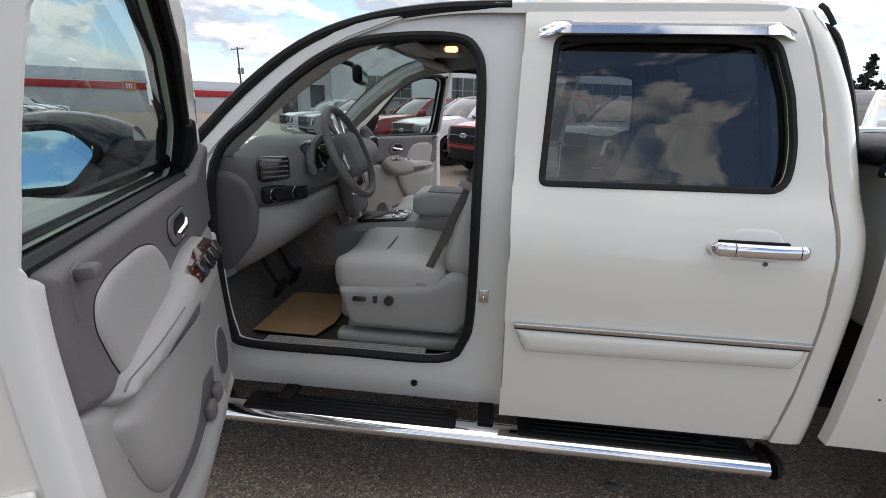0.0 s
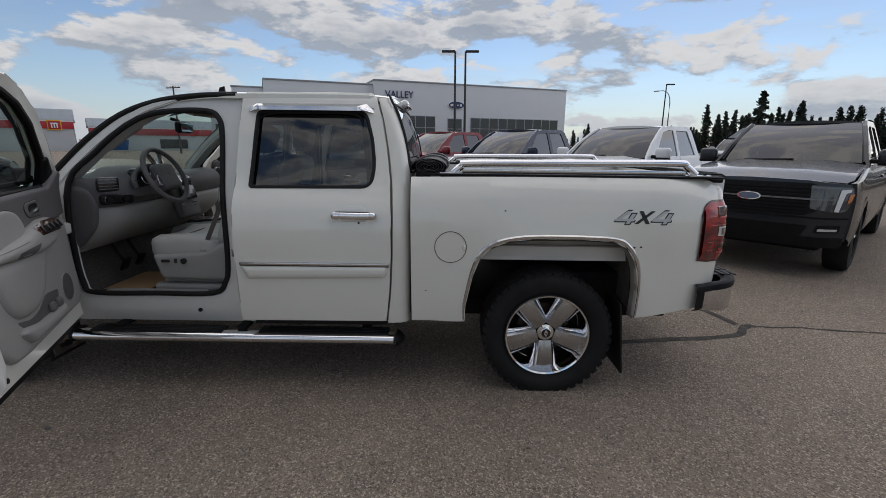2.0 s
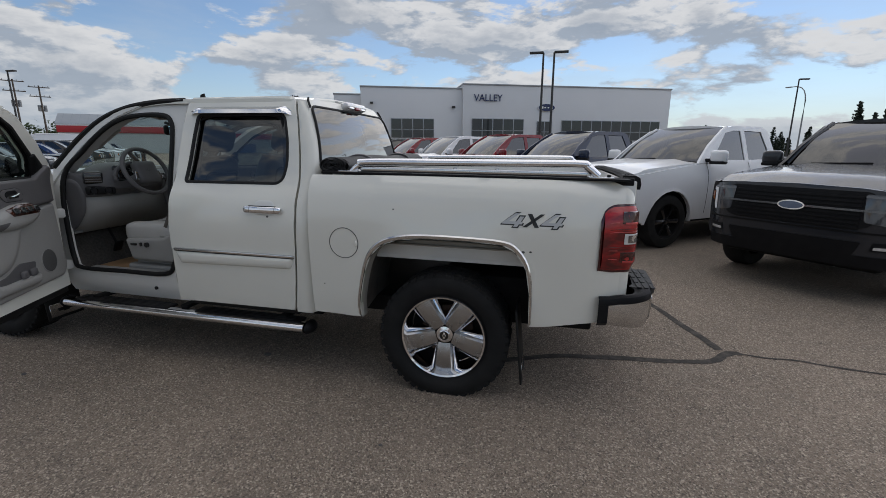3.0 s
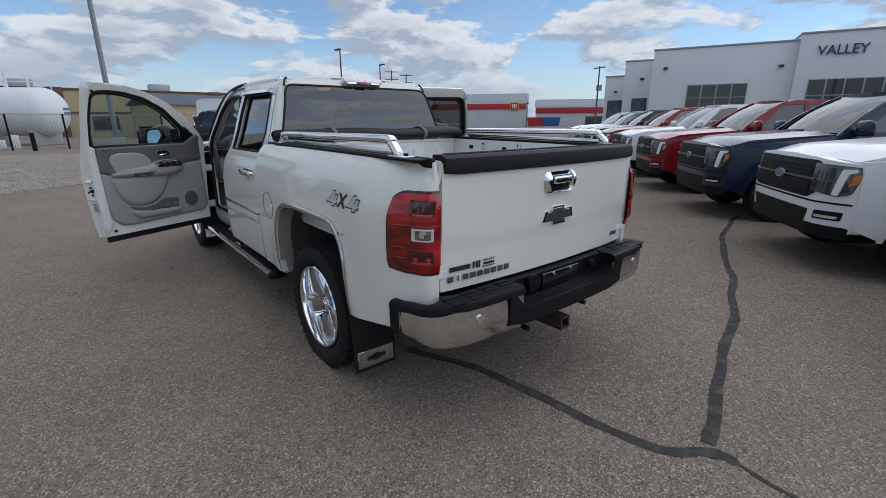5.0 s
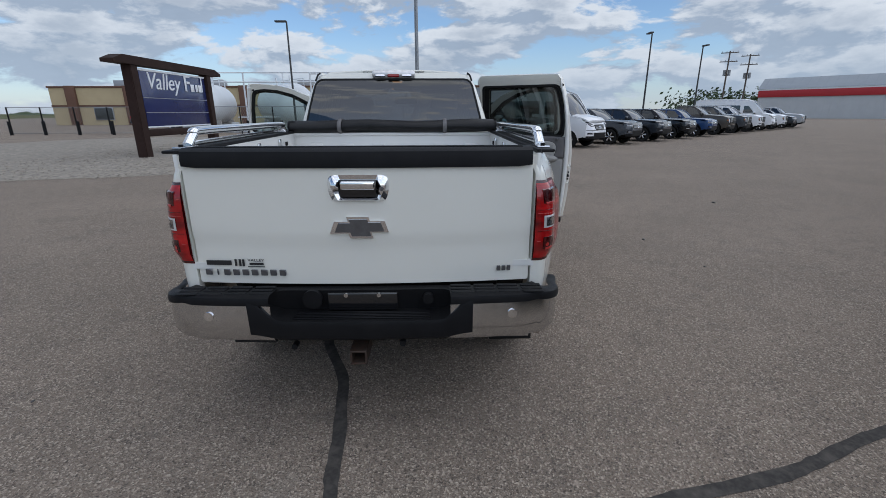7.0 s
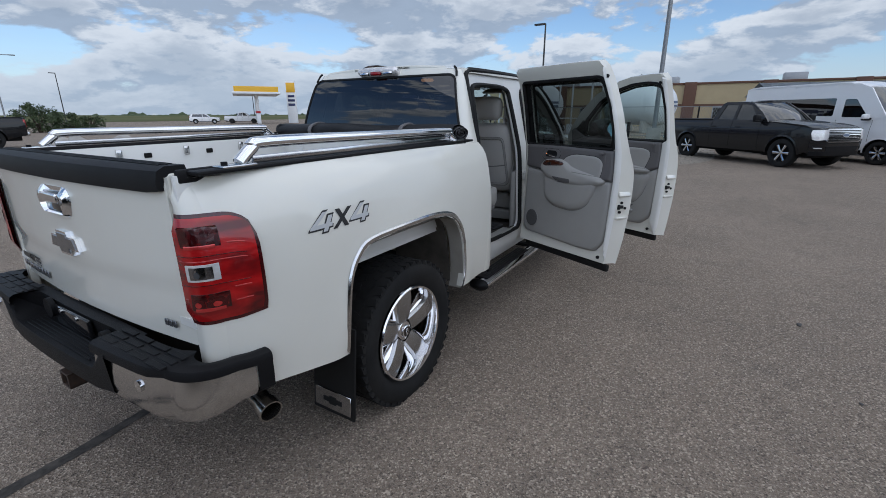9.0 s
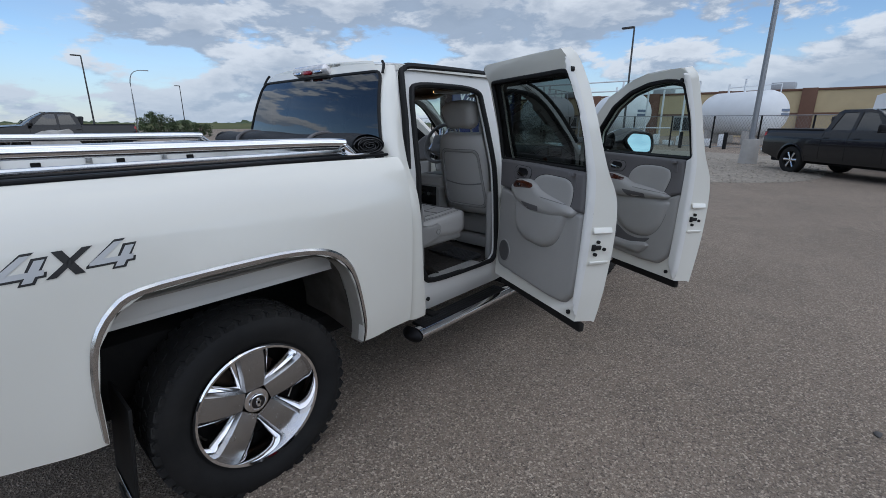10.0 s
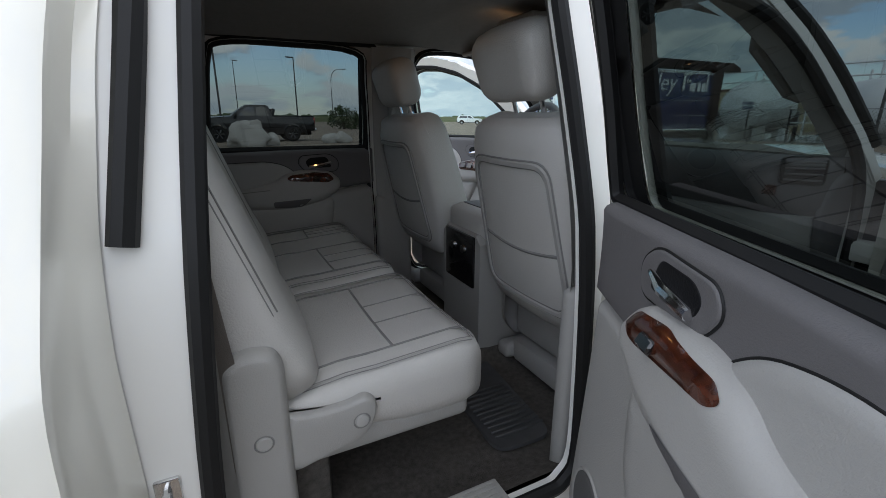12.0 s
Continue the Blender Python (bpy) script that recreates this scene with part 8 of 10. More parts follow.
M_OVAL = material("grey_blue_oval", (0.16, 0.20, 0.28), 0.25, 0.4, var=0.1)

SIDE = table([(0.30, 0.90), (0.45, 0.965), (0.60, 0.985), (0.90, 0.995), (1.10, 0.985), (1.20, 0.965), (1.30, 0.92), (1.34, 0.89), (1.60, 0.815), (1.85, 0.735), (1.95, 0.70), (2.1, 0.66)])


def simple_wheel(parent, x, s, R, mat):
    w = new("wheel")
    w.parent = parent
    m = Matrix.Translation((x, s * 0.84, R)) @ Matrix.Rotation(radians(-90 * s), 4, "X")
    bm = bmesh.new()
    revolve(bm, [(0.64 * R, -0.12), (0.80 * R, -0.135), (0.95 * R, -0.12), (R, -0.08), (R, 0.08), (0.95 * R, 0.12), (0.80 * R, 0.135), (0.66 * R, 0.125), (0.64 * R, 0.10)], m, 32)
    part("tyre", bm, M_TYRE, w)
    bm = bmesh.new()
    revolve(bm, [(0.64 * R, 0.118), (0.60 * R, 0.11), (0.57 * R, 0.02), (0.0, 0.01)], m, 32)
    rim = part("rim", bm, M_UNDER, w)
    bm = bmesh.new()
    for k in range(6):
        q = m @ Matrix.Rotation(2 * math.pi * k / 6, 4, "Z")
        fs = loft(bm, [[q @ Vector((r, -hw, h)), q @ Vector((r, 0, h + 0.012)), q @ Vector((r, hw, h))] for r, hw, h in ((0.03, 0.02, 0.085), (0.10, 0.028, 0.10), (0.60 * R, 0.040, 0.105))], False)
        orient(bm, fs, (0, s, 0))
    revolve(bm, [(0.0, 0.105), (0.05, 0.10), (0.06, 0.08)], m, 16)
    part("spokes", bm, mat, rim)


def vehicle(name, label, category, style, rim_mat=None, old=False):
    """A parked vehicle, its nose along +x, origin under the front axle."""
    v = thing(name, label, category, "parked vehicles")
    wb = {"pickup": 3.68, "suv": 2.95, "van": 3.75}[style]
    R = {"pickup": 0.42, "suv": 0.37, "van": 0.36}[style]
    top = {"pickup": 1.94, "suv": 1.72, "van": 2.55}[style]
    hood_z = {"pickup": 1.20, "suv": 1.06, "van": 1.22}[style]
    belt = {"pickup": 1.31, "suv": 1.12, "van": 1.34}[style]
    nose = 0.92 if style != "van" else 0.95
    tail = -wb - {"pickup": 1.22, "suv": 0.95, "van": 1.25}[style]
    dz = belt - 1.31

    def hw(z):
        return SIDE(min(max(z - dz, 0.3), 2.08)) if style != "van" else (SIDE(min(z, 1.25)) if z < 1.25 else 0.965 - 0.08 * ((z - 1.25) / 1.3) ** 1.5)

    def sy(x, z):
        k = max(0.0, (x - 0.45) / (nose - 0.45))
        return hw(z) - 0.085 * min(k, 1.1) ** 2.5 - 0.015 * max(0, (tail + 0.2 - x) / 0.2)

    def arch_pts(cx, r):
        return [(cx + r * math.cos(a), R * 0.95 + r * 1.02 * math.sin(a)) for a in np.linspace(0.0, math.pi, 13)]

    lo = 0.42
    r = R + 0.07
    for s in (-1, 1):
        if style == "pickup":
            upper = [(tail, 1.37), (-wb + 0.95 - 0.02, 1.37), (-wb + 0.95, 1.325), (-0.55, belt - 0.02), (0.1, hood_z + 0.02), (nose - 0.14, hood_z - 0.06)]
        elif style == "suv":
            upper = [(tail, belt + 0.02), (-0.45, belt), (0.1, hood_z - 0.02), (nose - 0.14, hood_z - 0.14)]
        else:
            upper = [(tail, top - 0.12), (-1.0, top - 0.10), (-0.62, top - 0.25), (0.05, belt + 0.02), (0.55, hood_z), (nose - 0.10, hood_z - 0.22)]
        out = [(nose - 0.15, 0.52), (r + 0.04, lo)] + arch_pts(0, r) + [(-r - 0.04, lo), (-wb + r + 0.04, lo)] + arch_pts(-wb, r) + [(-wb - r - 0.04, lo), (tail, 0.60)] + upper + [(nose - 0.15, hood_z - 0.16)]
        holes = []
        if style == "van":
            holes = [fillet([(-0.50, 1.42), (-1.28, 1.42), (-1.28, 1.98), (-0.95, 1.98)], 0.05), fillet([(-1.55, 1.45), (-4.55, 1.45), (-4.55, 2.02), (-1.55, 2.02)], 0.06)]
        bm = bmesh.new()
        sheet(bm, out, holes, lambda x, z, e: (x, s * sy(x, z), z), (0, s, 0), 0.16, 0.08, flange=(0, -s * 0.05, 0))
        bs = part("body_side", bm, M_CARPAINT, v)
        for cx in (0, -wb):
            bm = bmesh.new()
            a = [(cx + r * math.cos(q), R * 0.95 + r * 1.02 * math.sin(q)) for q in np.linspace(0.0, math.pi, 13)]
            b = [(cx + (r + 0.05) * math.cos(q), R * 0.95 + (r + 0.05) * 1.02 * math.sin(q)) for q in np.linspace(0.0, math.pi, 13)]
            fs = loft(bm, [[(x, s * (sy(x, z) + 0.012), z) for x, z in a], [(x, s * (sy(x, z) + 0.004), z) for x, z in b]], False)
            orient(bm, fs, (0, s, 0))
            part("arch_lip", bm, M_BLACK if style == "suv" else M_CARPAINT, bs)
            bm = bmesh.new()
            fs = loft(bm, [[(x, s * (sy(x, z) - 0.01), z) for x, z in a], [(x, s * 0.45, z) for x, z in a]], False)
            part("arch_liner", bm, M_UNDER, bs)
            simple_wheel(v, cx, s, R, rim_mat or M_CHROME_W)
        # greenhouse
        if style != "van":
            ce = -wb + 0.98 if style == "pickup" else tail + 0.16
            if style == "pickup":
                go = [(-0.62, belt - 0.01), (-0.95, belt + 0.28), (-1.36, top - 0.09), (-1.62, top - 0.035), (ce + 0.30, top - 0.03), (ce + 0.16, top - 0.10), (ce, belt)]
                w1 = [(-0.98, belt + 0.04), (-1.40, top - 0.15), (-1.62, top - 0.11), (-1.80, top - 0.11), (-1.80, belt + 0.04)]
                w2 = [(-1.90, belt + 0.04), (-1.90, top - 0.11), (ce + 0.34, top - 0.12), (ce + 0.18, belt + 0.05)]
            else:
                go = [(-0.50, belt - 0.01), (-1.15, top - 0.12), (-1.5, top - 0.04), (tail + 0.55, top - 0.06), (tail + 0.22, top - 0.20), (tail + 0.03, belt)]
                w1 = [(-0.85, belt + 0.04), (-1.30, top - 0.14), (-1.75, top - 0.10), (-1.75, belt + 0.04)]
                w2 = [(-1.84, belt + 0.04), (-1.84, top - 0.10), (tail + 0.62, top - 0.13), (tail + 0.42, belt + 0.06)]
            bm = bmesh.new()
            sheet(bm, go, [w1, w2], lambda x, z, e: (x, s * hw(z), z), (0, s, 0), 0.14, 0.08, flange=(0, -s * 0.04, 0))
            cabs = part("cab_side", bm, M_CARPAINT, v)
            for w in (w1, w2):
                bm = bmesh.new()
                sheet(bm, w, [], lambda x, z, e: (x, s * (hw(z) - 0.015), z), (0, s, 0), 0.3)
                part("side_window", bm, M_CARGLASS, cabs)
        else:
            for w in holes:
                bm = bmesh.new()
                sheet(bm, w, [], lambda x, z, e: (x, s * (sy(x, z) - 0.012), z), (0, s, 0), 0.3)
                part("side_window", bm, M_CARGLASS, bs)
        # door joints and handles
        for x in ((-0.80, -1.86, -wb + 1.0) if style != "van" else (-0.35, -1.42, -2.9)):
            bm = bmesh.new()
            zs = np.linspace(0.52, belt, 8)
            loft(bm, [[(x + dx, s * (sy(x, z) + 0.0015), z) for z in zs] for dx in (-0.005, 0.005)], False)
            part("door_joint", bm, M_UNDER, bs)
        for x in (-1.62, -2.55 if style != "van" else -1.7):
            bm = bmesh.new()
            box(bm, (x, s * (sy(x, belt - 0.18) + 0.016), belt - 0.18), (0.20, 0.03, 0.035), 0.012)
            part("door_handle", bm, M_CARPAINT, bs)
        # mirror
        bm = bmesh.new()
        mx = -0.85 if style != "van" else -0.45
        box(bm, (mx, s * (hw(belt) + 0.17), belt + 0.10), (0.13, 0.25, 0.20 if style == "pickup" else 0.16), 0.05, 3)
        mr = part("door_mirror", bm, M_CARPAINT if not old else M_BLACK, v)
        bm = bmesh.new()
        box(bm, (mx + 0.02, s * (hw(belt) + 0.03), belt + 0.04), (0.08, 0.12, 0.06), 0.02)
        box(bm, (mx + 0.01, s * (hw(belt) + 0.17), belt + 0.01), (0.125, 0.235, 0.05), 0.02)
        part("mirror_base", bm, M_BLACK, mr)
        bm = bmesh.new()
        tz = 1.10 if style != "van" else 1.35
        box(bm, (tail + 0.02, s * 0.90, tz), (0.10, 0.13, 0.36), 0.03, 2)
        part("tail_lamp", bm, M_RED, v)
    # bonnet
    cow = -0.60 if style == "pickup" else (-0.48 if style == "suv" else 0.08)

    def hood(x, y, e=0):
        t = (x - cow) / (nose - cow)
        return (x - 0.13 * (y / 0.9) ** 2 * t, y, (belt if style != "van" else belt + 0.05) - ((belt if style != "van" else belt + 0.05) - hood_z) * max(t, 0) ** 1.2 + 0.045 * (1 - (y / 0.9) ** 2) - 0.07 * max(0, t - 0.8) / 0.2
                + 0.02 * math.exp(-((abs(y) - 0.45) / 0.1) ** 2) * (1 - t))

    bm = bmesh.new()
    sheet(bm, [(cow, -0.90), (nose - 0.15, -0.90), (nose - 0.02, -0.86), (nose + 0.02, 0), (nose - 0.02, 0.86), (nose - 0.15, 0.90), (cow, 0.90), (cow - 0.05, 0)], [], hood, (0, 0, 1), 0.12, flange=(0, 0, -0.06))
    part("bonnet", bm, M_CARPAINT, v)
    # windscreen and roof
    hx, hz = (-1.42, top - 0.06) if style == "pickup" else ((-1.20, top - 0.07) if style == "suv" else (-0.78, top - 0.22))
    bx_, bz = cow - 0.02, belt + (0.02 if style != "van" else 0.06)
    wt, wbm = hw(hz) - 0.05, hw(bz) - 0.06

    def scr(a, b):
        return (bx_ + (hx - bx_) * b - 0.12 * a * a * (1 - 0.4 * b) + 0.03 * math.sin(math.pi * b), a * (wbm + (wt - wbm) * b), bz + (hz - bz) * b + 0.04 * math.sin(math.pi * b))

    bm = bmesh.new()
    fs = loft(bm, [[scr(a, b) for a in np.linspace(-1, 1, 13)] for b in np.linspace(0, 1, 8)], False)
    orient(bm, fs, (1, 0, 1))
    sc = part("windscreen", bm, M_CARSCREEN, v)
    for s in (-1, 1):
        bm = bmesh.new()
        tube(bm, [Vector(scr(s, b)) + Vector((-0.01, s * 0.015, 0)) for b in np.linspace(0, 1, 6)], 0.035, 8)
        part("screen_pillar", bm, M_CARPAINT, sc)
    bm = bmesh.new()
    tube(bm, [(bx_ + 0.05, -0.5, bz + 0.02), (bx_ + 0.01, 0.1, bz + 0.035)], 0.012, 6)
    part("wiper", bm, M_BLACK, sc)
    if style == "pickup" and not old:
        bm = bmesh.new()
        fs = loft(bm, [[Vector(scr(a, b)) + Vector((-0.015, 0, -0.02)) for a in np.linspace(0.22, 0.52, 4)] for b in (0.10, 0.20)], False)
        orient(bm, fs, (1, 0, 1))
        part("window_sticker", bm, M_DRL, sc, "pale price sheet inside the windscreen")
    rear_x = (-wb + 1.22) if style == "pickup" else (tail + 0.45 if style == "suv" else tail + 0.05)

    def rf(x, y, e=0):
        return (x - 0.10 * (y / wt) ** 2 * max(0, 1 - (hx - x) / 0.5), y, hz + 0.045 * (1 - abs(y / (wt + 0.04)) ** 2.5) + (top - hz - 0.05) * min(1, max(0, (hx - x) / 0.5)) - 0.06 * max(0, (rear_x + 0.3 - x) / 0.3) ** 2)

    bm = bmesh.new()
    ww = wt + 0.045
    sheet(bm, [(hx, -ww), (rear_x, -ww), (rear_x, ww), (hx, ww)], [], rf, (0, 0, 1), 0.16, flange=(0, 0, -0.06))
    part("roof", bm, M_CARPAINT, v)
    # dark cabin inside
    bm = bmesh.new()
    box(bm, ((hx + rear_x) / 2, 0, (belt + 0.3) / 2 + 0.1), (abs(rear_x - bx_) * 0.9, 1.5, belt - 0.55), 0.05)
    for y in (-0.4, 0.4):
        for x in (hx - 0.45, hx - 1.35):
            box(bm, (x, y, belt + 0.12), (0.16, 0.46, 0.62), 0.06, 3, Matrix.Rotation(radians(-12), 4, "Y"))
    part("cabin", bm, M_CARIN, v)
    # nose: one rounded front with grille, lamps and bumper laid on it
    slope = {"pickup": 0.0, "suv": 0.22, "van": 0.40}[style]
    zt = hood_z - 0.02

    def front(y, z, d=0.0):
        k = abs(z - 0.82) / 0.40
        return (nose + 0.085 + d * (1 - 0.6 * max(0, (abs(y) - 0.62) / 0.33)) - 0.045 * (abs(y) / 0.95) ** 2 - 0.21 * max(0, (abs(y) - 0.60) / 0.35) ** 2 - (0.05 if z > 0.82 else 0.035) * k * k - slope * max(0, z - 0.74), y + d * 0.9 * math.copysign(max(0, (abs(y) - 0.62) / 0.33), y), z)

    def patch(name, o, mat, d, parent, r=0.02, mirror=False, grid=0.10):
        for sg in ((-1, 1) if mirror else (1,)):
            bm = bmesh.new()
            sheet(bm, fillet([(sg * y, z) for y, z in o], r), [], lambda y, z, e: front(y, z, d), (1, 0, 0), grid, 0.06, flange=(-0.03, 0, 0))
            ob = part(name, bm, mat, parent)
        return ob

    bm = bmesh.new()
    sheet(bm, fillet([(-0.93, 0.46), (0.93, 0.46), (0.945, 0.70), (0.92, zt - 0.06), (0.55, zt - 0.015), (0, zt), (-0.55, zt - 0.015), (-0.92, zt - 0.06), (-0.945, 0.70)], 0.04), [], lambda y, z, e: front(y, z), (1, 0, 0), 0.10, 0.06, flange=(-0.10, 0, 0))
    fb = part("front_bumper", bm, M_CARPAINT, v)
    if style == "pickup":
        g = [(-0.56, zt - 0.41), (0.56, zt - 0.41), (0.66, zt - 0.36), (0.66, zt - 0.08), (0.60, zt - 0.045), (-0.60, zt - 0.045), (-0.66, zt - 0.08), (-0.66, zt - 0.36)]
        lamp = [(0.60, zt - 0.33), (0.84, zt - 0.37), (0.90, zt - 0.34), (0.945, zt - 0.10), (0.90, zt - 0.085), (0.58, zt - 0.065)]
        bars = [(zt - 0.385 + 0.041 * k, 0.57) for k in range(8) if k != 4]
    elif style == "suv":
        g = [(-0.56, zt - 0.28), (0.56, zt - 0.28), (0.60, zt - 0.12), (-0.60, zt - 0.12)]
        lamp = [(0.60, zt - 0.22), (0.90, zt - 0.20), (0.92, zt - 0.12), (0.58, zt - 0.13)]
        bars = [(zt - 0.28 + 0.04 * k, 0.54) for k in range(1, 4)]
    else:
        g = [(-0.42, zt - 0.42), (0.42, zt - 0.42), (0.47, zt - 0.20), (-0.47, zt - 0.20)]
        lamp = [(0.50, zt - 0.30), (0.72, zt - 0.28), (0.92, zt - 0.10), (0.80, zt - 0.08), (0.52, zt - 0.20)]
        bars = [(zt - 0.42 + 0.05 * k, 0.40) for k in range(1, 4)]
    gr = patch("grille", g, M_CHROME_W if old else M_BLACK, 0.006, v, 0.03)
    for z, w in bars:
        patch("grille_bar", [(-w, z - 0.010), (w, z - 0.010), (w, z + 0.010), (-w, z + 0.010)], M_BLACK if old or style == "pickup" else M_EMBLEM, 0.018, gr, 0.006)
    if old:
        for k in range(4):
            patch("grille_slot", [(-0.56, bars[k][0] + 0.016), (0.56, bars[k][0] + 0.016), (0.56, bars[k][0] + 0.042), (-0.56, bars[k][0] + 0.042)], M_UNDER, 0.014, gr, 0.006)
    hl = patch("headlamp", lamp, M_CLEAR if old else M_HEADLAMP, 0.010, v, 0.025, True)
    if style == "pickup" and not old:
        patch("light_strip", [(0.80, zt - 0.355), (0.835, zt - 0.36), (0.865, zt - 0.15), (0.90, zt - 0.135), (0.90, zt - 0.105), (0.825, zt - 0.112)], M_DRL, 0.017, hl, 0.006, True)
        patch("amber_marker", [(0.885, zt - 0.27), (0.915, zt - 0.24), (0.93, zt - 0.155), (0.895, zt - 0.165)], M_AMBER, 0.017, hl, 0.006, True)
        patch("light_strip", [(0.58, zt - 0.100), (0.90, zt - 0.108), (0.90, zt - 0.090), (0.58, zt - 0.078)], M_EMBLEM, 0.016, hl, 0.006, True)
        patch("light_bar", [(-0.64, zt - 0.232), (0.64, zt - 0.232), (0.64, zt - 0.212), (-0.64, zt - 0.212)], M_EMBLEM, 0.024, gr, 0.006)
        patch("lamp_bar", [(0.60, zt - 0.232), (0.80, zt - 0.236), (0.80, zt - 0.212), (0.60, zt - 0.212)], M_EMBLEM, 0.016, hl, 0.006, True)
    elif not old:
        patch("light_strip", [(0.62, zt - 0.155), (0.88, zt - 0.130), (0.88, zt - 0.112), (0.62, zt - 0.135)] if style == "suv" else [(0.56, zt - 0.27), (0.70, zt - 0.25), (0.70, zt - 0.22), (0.56, zt - 0.24)], M_DRL, 0.016, hl, 0.005, True)
    patch("bumper_intake", [(-0.55, 0.51), (0.55, 0.51), (0.61, 0.655), (-0.61, 0.655)], M_BLACK, 0.006, fb, 0.03)
    patch("bumper_slot", [(-0.92, zt - 0.445), (0.92, zt - 0.445), (0.92, zt - 0.428), (-0.92, zt - 0.428)], M_UNDER, 0.004, fb, 0.005)
    fg = patch("fog_bezel", [(0.67, 0.575), (0.87, 0.58), (0.88, 0.665), (0.69, 0.66)], M_BLACK, 0.006, fb, 0.012, True)
    patch("fog_lamp", [(0.695, 0.592), (0.85, 0.596), (0.855, 0.622), (0.70, 0.62)], M_CLEAR, 0.012, fg, 0.008, True)
    patch("lower_valance", [(-0.90, 0.40), (0.90, 0.40), (0.92, 0.52), (-0.92, 0.52)], M_BLACK, 0.004, fb, 0.03)
    zo = (zt - 0.222) if style == "pickup" else (g[0][1] + g[2][1]) / 2
    for r1, r2, mat, d, nm in ((0.125, 0.05, M_CHROME, 0.028, "grille_oval"), (0.108, 0.038, M_OVAL, 0.034, "oval_face")):
        patch(nm, [(r1 * math.cos(q), zo + r2 * math.sin(q)) for q in np.linspace(0, 2 * math.pi, 20, endpoint=False)], mat, d, gr, 0.004, grid=0.05)
    # rear and underside
    bm = bmesh.new()
    box(bm, (tail + 0.03, 0, (0.60 + (1.36 if style == "pickup" else belt)) / 2), (0.06, 1.86, (1.36 if style == "pickup" else belt) - 0.60), 0.02)
    if style == "van":
        box(bm, (tail + 0.03, 0, 1.9), (0.06, 1.80, 1.1), 0.03)
    part("tail_panel", bm, M_CARPAINT, v)
    bm = bmesh.new()
    box(bm, (tail - 0.02, 0, 0.62), (0.18, 1.90, 0.20), 0.05, 3)
    part("rear_bumper", bm, M_CHROME_W if style == "pickup" else M_BLACK, v)
    if style == "pickup":
        bm = bmesh.new()
        box(bm, ((tail + -wb + 0.95) / 2, 0, 1.345), (abs(tail + wb - 0.95) - 0.04, 1.84, 0.05), 0.015)
        part("bed_cover", bm, M_BLACK, v)
        bm = bmesh.new()
        sheet(bm, [(-0.80, belt - 0.02), (0.80, belt - 0.02), (0.70, top - 0.08), (-0.70, top - 0.08)], [], lambda y, z, e: (-wb + 0.97 + 0.22 * (z - belt) / (top - belt), y, z), (-1, 0, 0), 0.3)
        part("rear_window", bm, M_CARGLASS, v)
    elif style == "suv":
        bm = bmesh.new()
        sheet(bm, [(-0.80, belt), (0.80, belt), (0.66, top - 0.10), (-0.66, top - 0.10)], [], lambda y, z, e: (tail + 0.05 + 0.38 * (z - belt) / (top - belt), y, z), (-1, 0, 0), 0.3)
        part("rear_window", bm, M_CARGLASS, v)
    bm = bmesh.new()
    box(bm, ((nose + tail) / 2, 0, 0.44), (abs(tail) + nose - 0.3, 1.45, 0.22), 0.04)
    part("underbody", bm, M_UNDER, v)
    return v


def tint(v, c):
    for o in v.children_recursive:
        o.color = (*c, 1)


WHITE, NAVY, CRIMSON, GREY, BLACKC, SILVER, BROWN, BLUE, DKGREY = (0.78, 0.78, 0.78), (0.010, 0.018, 0.045), (0.22, 0.008, 0.014), (0.020, 0.0225, 0.028), (0.006, 0.006, 0.007), (0.38, 0.39, 0.40), (0.07, 0.06, 0.05), (0.02, 0.05, 0.14), (0.055, 0.06, 0.068)
WORDS = {WHITE: "white", NAVY: "dark navy", CRIMSON: "deep red", GREY: "dark grey", BLACKC: "black", SILVER: "silver", BROWN: "brown-grey", BLUE: "blue", DKGREY: "slate grey"}


def row_pose(x, y, az):
    return pose(x, y, 0, 0, 0, az)


PICK = vehicle("parked_pickup", "dark grey crew-cab pickup parked nose out in a row", "pickup truck", "pickup", M_GLOSSBLACK)
PICK.matrix_basis = row_pose(3.85, 2.65, -137.3)
tint(PICK, GREY)
for k, c in enumerate((WHITE, NAVY, CRIMSON, WHITE, CRIMSON, BLACKC, SILVER, WHITE), 1):
    # where the nose badge stands, and the heading
    x, y = ((1.037, 4.161), (-0.804, 6.228), (-2.73, 8.34))[k - 1] if k < 4 else (-2.73 - 1.90 * (k - 3), 8.34 + 2.11 * (k - 3))
    az = -142.5 if k == 1 else -139.0
    q = copy_thing(PICK, row_pose(x - 1.033 * math.cos(radians(az)), y - 1.033 * math.sin(radians(az)), az))
    tint(q, c)
    q["label"] = f"{WORDS[c]} crew-cab pickup parked nose out in a row"
# a second row behind
for x, y, c in ((17.5, 17.5, CRIMSON), (20.6, 14.4, WHITE), (23.5, 11.2, GREY), (14.4, 20.6, SILVER)):
    q = copy_thing(PICK, row_pose(x, y, -137.3))
    tint(q, c)
    q["label"] = f"{WORDS[c]} pickup parked in the row behind"

